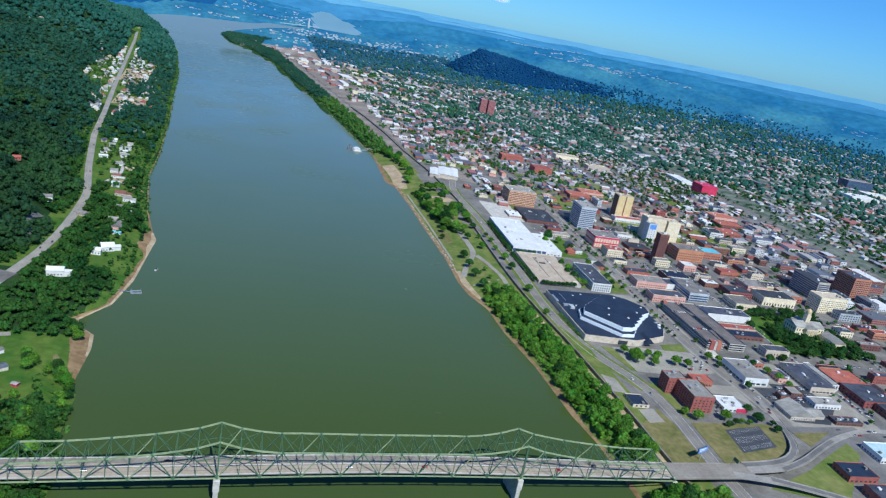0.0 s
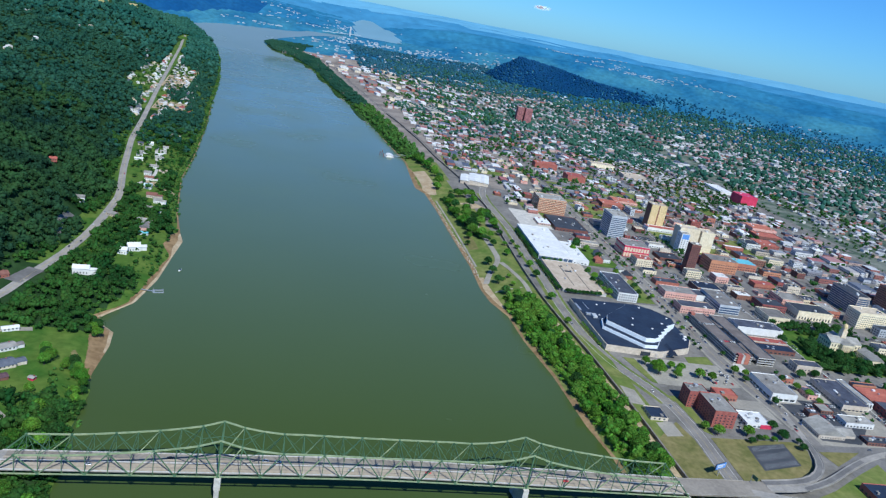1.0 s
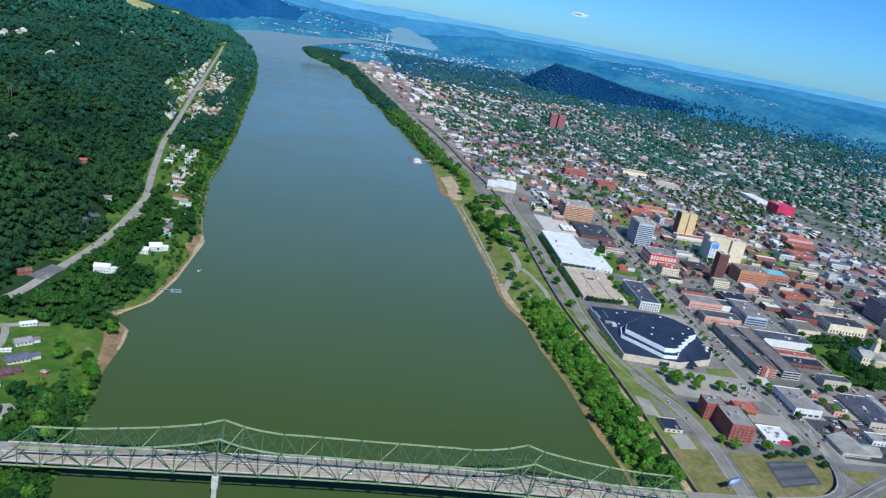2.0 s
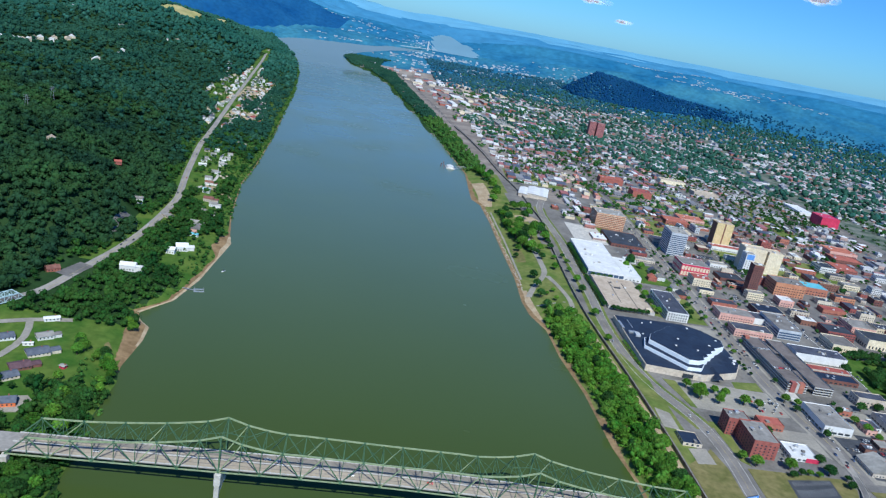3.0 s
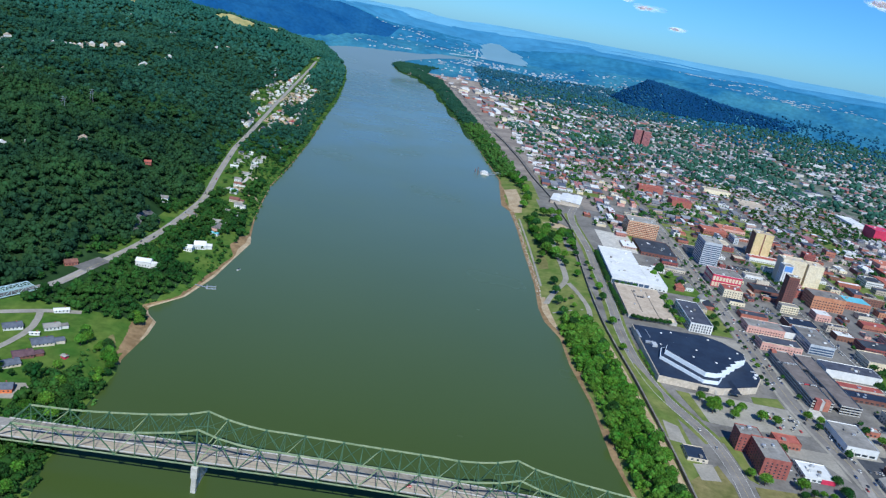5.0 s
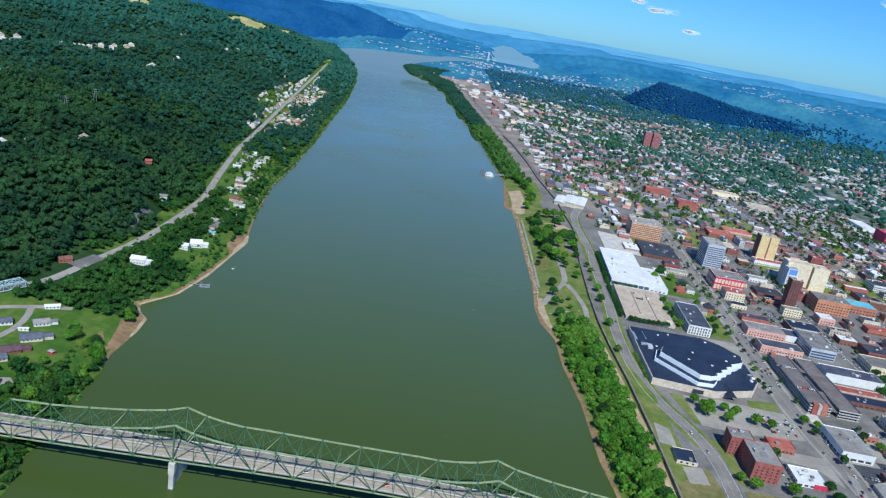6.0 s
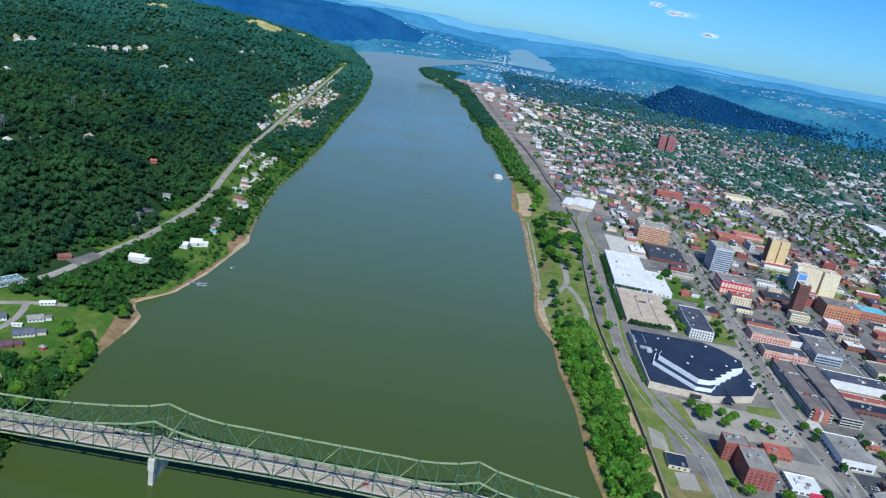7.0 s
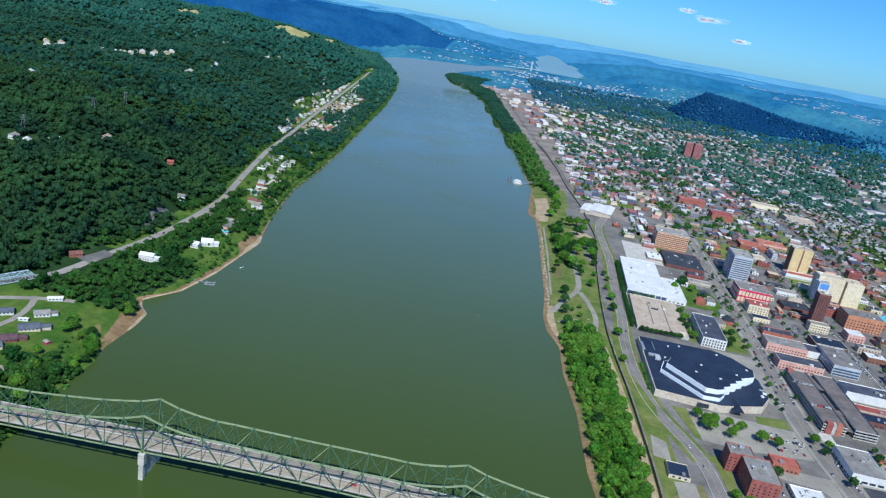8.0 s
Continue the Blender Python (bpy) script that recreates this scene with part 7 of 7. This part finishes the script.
k = (d > 3300) & (d < 5700) & (tree_rng.uniform(size=len(x)) < np.clip((5700 - d) / 2200, 0.0, 0.55) * (0.7 + 0.6 * waves(x, y, 260, 2.0))) & ((ground_height(x, y) < 30) | (d > 4600)) & (x > 900 + 0.05 * y)
x, y = x[k], y[k]
p = np.stack([x, y, ground_height(x, y)], -1)
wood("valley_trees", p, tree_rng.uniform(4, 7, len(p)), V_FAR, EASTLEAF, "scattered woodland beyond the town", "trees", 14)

x, y = scatter(330, 1300, 3000, 4700, 13, 15)
k = (x > shore_r(y) + 90) & (tree_rng.uniform(size=len(x)) < 0.24 + 0.22 * waves(x, y, 130, 1.0))
x, y = x[k], y[k]
p = np.stack([x, y, ground_height(x, y)], -1)
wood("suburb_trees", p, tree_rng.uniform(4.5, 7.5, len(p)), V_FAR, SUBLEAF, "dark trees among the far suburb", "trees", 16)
x, y = scatter(330, 760, 1000, 3000, 13, 19)
k = (x > shore_r(y) + 100) & (waves(x, y, 60, 3.0) > 0.15) & (tree_rng.uniform(size=len(x)) < 0.7)
k &= np.array([not taken(a, b, a + 0.1, b + 0.1, 2.5) for a, b in zip(x, y)])
x, y = x[k], y[k]
p = np.stack([x, y, ground_height(x, y)], -1)
wood("works_trees", p, tree_rng.uniform(4, 7, len(p)), V_LOW, DARKLEAF, "clumps of trees between works and town", "trees", 20)

# ---- houses on the wooded bank ----
LH = "houses on the wooded bank"
for label, x, y, w, d, h, wall, roof, rot, wing in (
        ("white two storey house at the forest edge", -236, 536, 12, 10, 6, WHITE, GROOF, 10, False), ("brown house with grey roof on the road", -198, 533, 15, 10, 4, TAN, GROOF, -30, False),
        ("pink gabled house with grey roof", -150, 491, 12, 16, 6, PINK, GROOF, -8, False), ("large white house with pale green roof", -184, 336, 16, 10, 6, WHITE, WROOF, 5, True),
        ("white house in the trees", -156, 408, 10, 9, 5, WHITE, WROOF, 0, False), ("white house with bright roof", -147, 420, 14, 13, 5, WHITE, WROOF, 20, True),
        ("house with grey roof among trees", -158, 520, 14, 11, 5, GREYW, GROOF, 0, True),
        ("pale roofed house complex", -158, 576, 15, 12, 4, WHITE, WROOF, 0, True),
        ("house with grey and white walls", -156, 616, 13, 11, 5, WHITE, GROOF, 0, True),
        ("large house with maroon roof", -170, 638, 17, 12, 5, TAN, DBRICK, 0, True),
        ("house with teal grey roof", -182, 680, 13, 12, 5, WHITE, TEALSTEEL, 0, False),
        ("house with maroon roof and white porch", -190, 728, 15, 10, 4, WHITE, DBRICK, 0, True),
        ("white house by the side road", -196, 752, 13, 10, 5, WHITE, WROOF, 0, False),
        ("low house with pale flat roof", -178, 780, 15, 9, 3.5, TAN, TROOF, 12, False),
        ("bungalow with grey roof", -197, 800, 14, 9, 4, WHITE, GROOF, 12, False),
        ("long white bungalow by the highway", -227, 833, 16, 9, 3.5, WHITE, WROOF, 12, False),
        ("white bungalow with pale roof", -198, 862, 15, 9, 3.5, WHITE, WROOF, 12, False),
        ("white bungalow with grey roof", -230, 862, 12, 9, 4, WHITE, GROOF, 12, False),
        ("pale bungalow with white roof", -203, 884, 14, 9, 3.5, WHITE, WROOF, 12, False),
        ("white bungalow by the lane", -229, 884, 15, 8, 3.5, WHITE, WROOF, 12, False),
        ("white cottage with white roof", -199, 908, 12, 9, 4, WHITE, WROOF, 12, False),
        ("grey cottage by the lane", -226, 915, 12, 9, 4, GREYW, GROOF, 12, False),
        ("tan cottage with dark roof", -243, 938, 11, 9, 4, TAN, DROOF, 12, False),
        ("white cottage above the lane", -229, 951, 12, 9, 4, WHITE, WROOF, 12, False),
        ("white cottage near the water", -200, 940, 11, 9, 4, WHITE, WROOF, 12, False),
        ("brown roofed cottage by the highway", -216, 976, 13, 9, 4, CREAM, DBRICK, 12, False),
        ("white house beside the highway", -250, 1010, 11, 9, 5, WHITE, WROOF, 12, False),
        ("house with grey roof on a lawn", -206, 1040, 16, 12, 6, BRICK, GROOF, 10, True), ("red cabin in a forest clearing", -292, 616, 11, 8, 4, BRICK, RROOF, 15, False),
        ("bungalow with purple brown roof", -186, 108, 15, 12, 2.3, DBRICK, PROOF, 38, True),
        ("bungalow with blue grey roof", -184, 132, 17, 13, 2.3, TAN, SLATE, 38, True),
        ("white house with pale grey roof", -190, 162, 13, 10, 3.0, WHITE, GROOF, 38, True),
        ("bungalow with slate blue roof", -186, 92, 14, 11, 2.3, TAN, SLATE, 45, False),
        ("dark roofed bungalow by the lane", -218, 148, 15, 11, 2.5, WHITE, SLATE, 38, False),
        ("long white storage shed", -200, 196, 13, 6, 2.6, WHITE, WROOF, 30, False),
        ("white caravan by the lane", -197, 150, 8, 2.6, 2.4, WHITE, WROOF, 20, False),
        ("small red garden shed", -157, 126, 4.5, 4, 2.2, CRIMSON, GROOF, -20, False),
        ("low orange roadside building with grey roof", -177, 58, 17, 10, 3.4, ORANGEW, SLATE, 20, False),
        ("dark red roofed building by a car park", -243, 298, 13, 9, 3.4, BRICK, DBRICK, 40, False),
        ("blue roofed cabin under the trees", -150, 480, 13, 6, 3, WHITE, TEAL, -8, False)):
    if 500 < y < 1100:
        w, d, h = w * 0.85, d * 0.85, h * 0.85
        roof = (GROOF if (x + y) % 3 else SLATE) if roof is WROOF and (x * 7 + y) % 5 < 3 else roof
    house(label, x, y, w, d, h, wall, roof, rot, None, "x" if w > d else "y", 0.2 if h < 3.2 else 0.32, LH, wing)
hr = random.Random(21)
for i in range(380):
    y = hr.uniform(1180, 2380)
    x = float(np.interp(y, [r[1] for r in LROAD], [r[0] for r in LROAD])) + hr.choice([-1, 1, 1]) * (hr.uniform(13, 34) if hr.random() < 0.5 or y < 1290 or y > 2150 else hr.uniform(30, 90))
    if x > float(shore_l(y)) - 34 or taken(x, y, x + 9, y + 10, 1.5) or (y < 1480 and x < -345):
        continue
    house("small pale roofed village house by the highway", x, y, hr.uniform(7, 12), hr.uniform(7, 15), hr.uniform(3, 5), hr.choice([WHITE, WHITE, GREYW, CREAM]), hr.choice([WROOF, WROOF, GROOF, GROOF, TROOF, WROOF, SLATE, RROOF]), hr.uniform(-15, 25), group="village houses")
pad("yard", [(-290, 1305), (-225, 1318), (-230, 1405), (-296, 1425)], SAND, 0.5, level=14.3, label="pale bare yards between village houses", category="yard")
pad("yard", [(-330, 1640), (-275, 1680), (-282, 1900), (-345, 1860)], SAND, 0.5, level=14.3, label="pale bare yards between village houses", category="yard")
for a, b in HILLTOP:
    for i in range(1 if b < 800 else 2):
        x, y = a + hr.uniform(-9, 4), b + (i - 0.5) * 22 + hr.uniform(-4, 4)
        house("pale house on the wooded hilltop", x, y, hr.uniform(10, 14), hr.uniform(8, 11), 5.5, hr.choice([WHITE, CREAM, TAN]), hr.choice([WROOF, GROOF, WROOF, TROOF]), hr.uniform(0, 60), group="hilltop houses")
for x, y in ((-427, 483), (-418, 629), (-442, 763)):
    py = thing("power_pylon", "grey lattice power pylon in the wood", "pylon", x, y, float(ground_height(x, y)), 20, "pylons")
    bm = bmesh.new()
    for sx, sy in ((-1, -1), (1, -1), (1, 1), (-1, 1)):
        beam(bm, (sx * 3, sy * 3, 0), (sx * 0.6, sy * 0.6, 26), 0.2)
    part("leg", bm, METAL, py)
    for z in (19, 22, 25):
        bm = bmesh.new()
        beam(bm, (-4, 0, z), (4, 0, z), 0.25)
        part("cross_arm", bm, METAL, py)

# teal truss bridge on the highway over the creek
small = thing("road_truss_bridge", "small pale teal truss bridge on the highway", "bridge", -262, 196, 15.5, 59.0)
for y in (-5, 5):
    for name, pts in (("lower_chord", [((0, y, 0), (46, y, 0))]), ("upper_chord", [((6, y, 6), (40, y, 6))]), ("end_post", [((0, y, 0), (6, y, 6))]), ("end_post", [((46, y, 0), (40, y, 6))])):
        bm = bmesh.new()
        for a, b in pts:
            beam(bm, a, b, 0.7)
        part(name, bm, TEALSTEEL, small)
    for i in range(6):
        bm = bmesh.new()
        beam(bm, (6 + i * 6.8, y, 0), (6 + i * 6.8, y, 6), 0.35)
        part("post", bm, TEALSTEEL, small)
        if i < 5:
            bm = bmesh.new()
            beam(bm, (6 + i * 6.8, y, 0 if i % 2 else 6), (12.8 + i * 6.8, y, 6 if i % 2 else 0), 0.35)
            part("diagonal", bm, TEALSTEEL, small)
for i in range(6):
    bm = bmesh.new()
    beam(bm, (6 + i * 6.8, -5, 6), (6 + i * 6.8, 5, 6), 0.4)
    part("top_strut", bm, TEALSTEEL, small)
    if i < 5:
        for s in (-5, 5):
            bm = bmesh.new()
            beam(bm, (6 + i * 6.8, s, 6), (12.8 + i * 6.8, -s, 6), 0.3)
            part("top_brace", bm, TEALSTEEL, small)
bm = bmesh.new()
box(bm, -1, -4.6, -0.9, 47, 4.6, -0.3)
part("deck", bm, ASPHALT, small)

# cable-stayed bridge far up the valley, in the hazed valley wall colours
far_span = thing("cable_stayed_bridge", "slender pale cable-stayed bridge far up the river", "bridge")
for name, x0, y0, z0, x1, y1, z1 in (("deck", 150, 5600, 20, 470, 5930, 23), ("tower", 377, 5828, 0, 382, 5835, 84)):
    v = [(x0, y0, z0), (x0 + 8, y0 - 10, z0), (x1 + 8, y1 - 10, z0), (x1, y1, z0), (x0, y0, z1), (x0 + 8, y0 - 10, z1), (x1 + 8, y1 - 10, z1), (x1, y1, z1)]
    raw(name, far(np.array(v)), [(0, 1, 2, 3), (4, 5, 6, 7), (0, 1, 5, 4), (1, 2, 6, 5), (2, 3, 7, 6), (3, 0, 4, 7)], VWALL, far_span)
for q in (-0.9, -0.6, -0.3, 0.3):
    x0, y0 = 380 + 240 * q, 5832 + 247 * q
    v = [(x0, y0, 22), (x0 + 2.5, y0 + 2.5, 22), (381, 5833, 83), (379, 5831, 80)]
    raw("stay", far(np.array(v)), [(0, 1, 2, 3)], VWALL, far_span)
# dock and boat
dock = thing("floating_dock", "grey floating boat dock with footbridge", "dock", -102, 330, 0, 14)
bm = bmesh.new()
box(bm, 0, 0, -0.3, 11, 2, 0.5), box(bm, 0, 6, -0.3, 11, 8, 0.5), box(bm, 0, 2, -0.3, 2.2, 6, 0.5)
part("pontoon", bm, METAL, dock)
bm = bmesh.new()
beam(bm, (0.5, 4, 0.5), (-12, 5, 2.6), 1.3, 0.25)
part("footbridge", bm, METAL, dock)
for x, y in ((10.5, 1), (10.5, 7), (1, 1), (1, 7)):
    bm = bmesh.new()
    bmesh.ops.create_cone(bm, segments=8, radius1=0.18, radius2=0.18, depth=4, cap_ends=True, matrix=pose(x, y, 1))
    part("pile", bm, METAL, dock)
boat = thing("motor_boat", "small white motor boat on the river", "boat", -85, 400, 0.1, -20)
bm = bmesh.new()
box(bm, -1.1, -3, -0.3, 1.1, 3, 0.8)
for v in bm.verts:
    if v.co.y > 2:
        v.co.x *= 0.25
part("hull", bm, WHITE, boat)
bm = bmesh.new()
box(bm, -0.8, -1, 0.8, 0.8, 0.8, 1.7)
part("cabin", bm, WINDOW, boat)

# billboard and road sign at the bridge head
bb = thing("billboard", "tall blue roadside billboard on a post", "billboard", 409, 40, G, 20)
bm = bmesh.new()
bmesh.ops.create_cone(bm, segments=10, radius1=0.45, radius2=0.4, depth=9, cap_ends=True, matrix=pose(0, 0, 4.5))
part("post", bm, METAL, bb)
for s in (0, 1):
    bm = bmesh.new()
    box(bm, -6.5, -0.6 + s * 0.9, 8, 6.5, -0.3 + s * 0.9, 13)
    panel = part("panel", bm, SIGNBLUE if s == 0 else DROOF, bb)
    face = panel if s == 0 else face
bm = bmesh.new()
box(bm, -5, -0.66, 9.5, 3, -0.605, 10.3), box(bm, -5, -0.66, 11, 4.5, -0.605, 12)
part("lettering_bars", bm, WHITE, face)
sg = thing("road_sign", "green overhead road sign at the bridge head", "road sign", 428, 12, BZ - 1.2, 8)
bm = bmesh.new()
beam(bm, (0, 10, 0), (0, 10, 7), 0.35)
part("post", bm, METAL, sg)
bm = bmesh.new()
box(bm, -0.15, 4, 4.5, 0.15, 9.5, 8)
part("panel", bm, STEEL, sg)


# ---- vehicles ----
def car(paint, x, y, z):
    ob = thing("car", "parked car with dark windows", "car", x, y, z, 0, "cars")
    bm = bmesh.new()
    box(bm, -0.9, -2.2, 0.3, 0.9, 2.2, 0.95)
    bmesh.ops.bevel(bm, geom=bm.edges[:], offset=0.15, segments=1, affect="EDGES")
    part("body", bm, paint, ob)
    bm = bmesh.new()
    for v in box(bm, -0.8, -1.3, 0.93, 0.8, 1.1, 1.5):
        if v.co.z > 1.2:
            v.co.x *= 0.82
            v.co.y *= 0.7
    part("cabin", bm, WINDOW, ob)
    bm = bmesh.new()
    box(bm, -0.62, -0.8, 1.48, 0.62, 0.65, 1.53)
    part("roof_panel", bm, paint, ob)
    for wx in (-0.82, 0.82):
        for wy in (-1.35, 1.35):
            bm = bmesh.new()
            bmesh.ops.create_cone(bm, segments=10, radius1=0.34, radius2=0.34, depth=0.22, cap_ends=True, matrix=pose(wx, wy, 0.34, 0, 90, 0))
            part("wheel", bm, DARKASPH, ob)
    return ob


CARS = [(car(m, -700 + 4 * i, -1250, 0), w) for i, (m, w) in enumerate(((WHITE, "white"), (METAL, "silver"), (DROOF, "black"), (CARRED, "red"), (NAVY, "dark blue"), (TAN, "beige")))]


def place_car(x, y, z, rz, pick=None):
    ob, word = CARS[random.choice([0, 0, 0, 1, 1, 2, 2, 3, 4, 5]) if pick is None else pick]
    return tagged(copy_thing(ob, pose(x, y, z, 0, 0, rz)), f"{word} car with dark windows", "car", "cars")


n = 0
for x, y, w, d in LOTS:
    if y > 700:
        continue
    for row in range(int(d // 9)):
        for i in range(int(w // 3)):
            if random.random() < 0.55 and n < 130:
                px = x + 2 + i * 2.9
                place_car(px, y + 4 + row * 8 - (px - x) * SLOPE, G + 0.22, random.choice([0, 180]) - 3)
                n += 1
for i in range(12):
    for yy, prob in ((225, 0.5), (206, 0.4)):
        if random.random() < prob:
            place_car(506 + i * 3, yy, G + 0.1, 0)
for i in range(26):
    place_car(600 + (i % 13) * 3.1, 150 + (i // 13) * 22 + random.uniform(-0.5, 0.5), G + 0.2, 0)
for i in range(14):
    place_car(570 + (i % 7) * 3.2, 300 + (i // 7) * 50, G + 9.1, 90 if i % 2 else 0)
for i in range(26):
    y = random.uniform(110, 1000)
    place_car(ave_x(552, y) + random.choice([-7.5, -3, 3, 7.5]), y, G + 0.1, -3)
for y in (150, 178, 330, 420, 610, 700):
    bx = float(np.interp(y, [r[1] for r in BLVD], [r[0] for r in BLVD]))
    place_car(bx + random.choice([-3, 3]), y, G + 0.16, 0)
for k, yy, pick in ((10.6, 8.0, 3), (2.2, 15.5, 0), (-2.4, 16.5, 2), (2.8, 14.6, 0), (6.5, 7.0, 1), (18.5, 8.0, 3), (21.0, 14.5, 2), (-6.0, 8.0, 1), (13.2, 15.5, 4)):
    place_car(k * PANEL, yy, low_z(k) + 1.62, 90, pick)
for i in range(14):
    y = random.uniform(380, 1300)
    x = float(np.interp(y, [r[1] for r in LROAD], [r[0] for r in LROAD]))
    place_car(x + random.choice([-2.4, 2.4]), y, float(ground_height(x, y)) + 0.55, 4)

# the first tree and car of each kind stand among the others
for i, m in enumerate(MODELS):
    x, y = float(shore_r(20 + 36 * i)) + 24, 20 + 36 * i
    m.matrix_world = pose(x, y, float(ground_height(x, y)), 0, 0, 40 * i) @ Matrix.Diagonal((6.5, 6.5, 7.2, 1))
    tagged(m, "light green leafy tree" if i > 4 else "broad dark green leafy tree", "tree", "riverside trees")
for i, (c, word) in enumerate(CARS):
    c.matrix_world = pose(606 + i * 3.1, 128, G + 0.2, 0, 0, 0)
    tagged(c, f"{word} car with dark windows", "car", "cars")

# small fair-weather clouds low over the horizon
CLOUD = bpy.data.materials.new("cloud")
CLOUD.use_nodes = True
cn, cl = CLOUD.node_tree.nodes, CLOUD.node_tree.links
clear, puff_mix, cnoise, cgeo = cn.new("ShaderNodeBsdfTransparent"), cn.new("ShaderNodeMixShader"), cn.new("ShaderNodeTexNoise"), cn.new("ShaderNodeNewGeometry")
cnoise.inputs["Scale"].default_value = 0.04
cl.new(cgeo.outputs["Position"], cnoise.inputs["Vector"])
cn["Principled BSDF"].inputs["Base Color"].default_value, cn["Principled BSDF"].inputs["Roughness"].default_value = (0.88, 0.80, 0.82, 1), 1.0
# vapour passes the sunlight on as well as returning it
through_lit, both_lit = cn.new("ShaderNodeBsdfTranslucent"), cn.new("ShaderNodeAddShader")
through_lit.inputs[0].default_value = (0.88, 0.80, 0.82, 1)
cl.new(cn["Principled BSDF"].outputs[0], both_lit.inputs[0]), cl.new(through_lit.outputs[0], both_lit.inputs[1])
thinned = cn.new("ShaderNodeMath")
thinned.operation, thinned.inputs[1].default_value = "MULTIPLY", 0.13
cl.new(cnoise.outputs[0], thinned.inputs[0]), cl.new(thinned.outputs[0], puff_mix.inputs[0])
cl.new(clear.outputs[0], puff_mix.inputs[1]), cl.new(both_lit.outputs[0], puff_mix.inputs[2])
cl.new(puff_mix.outputs[0], cn["Material Output"].inputs[0])
crng = random.Random(8)
for x, y, z, w in ((1109, 4059, 592, 60), (1243, 4031, 556, 85), (1440, 3970, 470, 60), (640, 4131, 563, 70), (2343, 3536, 761, 120), (-23, 4151, 470, 50)):
    bm = bmesh.new()
    for i in range(16):
        r = w * crng.uniform(0.14, 0.34)
        a, b = crng.gauss(0, 0.4) * w, crng.gauss(0, 0.4) * w * 0.4
        m = pose(a, b, crng.uniform(-0.05, 0.16) * w, 0, 0, crng.uniform(0, 180)) @ Matrix.Diagonal((1.3, 1.2, 0.55, 1))
        bmesh.ops.create_icosphere(bm, subdivisions=2, radius=r, matrix=m)
    c = part("cloud", bm, CLOUD)
    c.data.shade_smooth()
    c.matrix_world = pose(x, y, z, 0, 0, -20)
    c.visible_shadow = False
    tagged(c, "small white fair weather cloud in blue sky", "cloud", "clouds", "structure")

pad("yard", [(-182, 52), (-158, 58), (-154, 74), (-160, 80), (-180, 74)], LOTCON, 0.3, level=10.4, label="pale concrete yard round the orange building", category="yard")
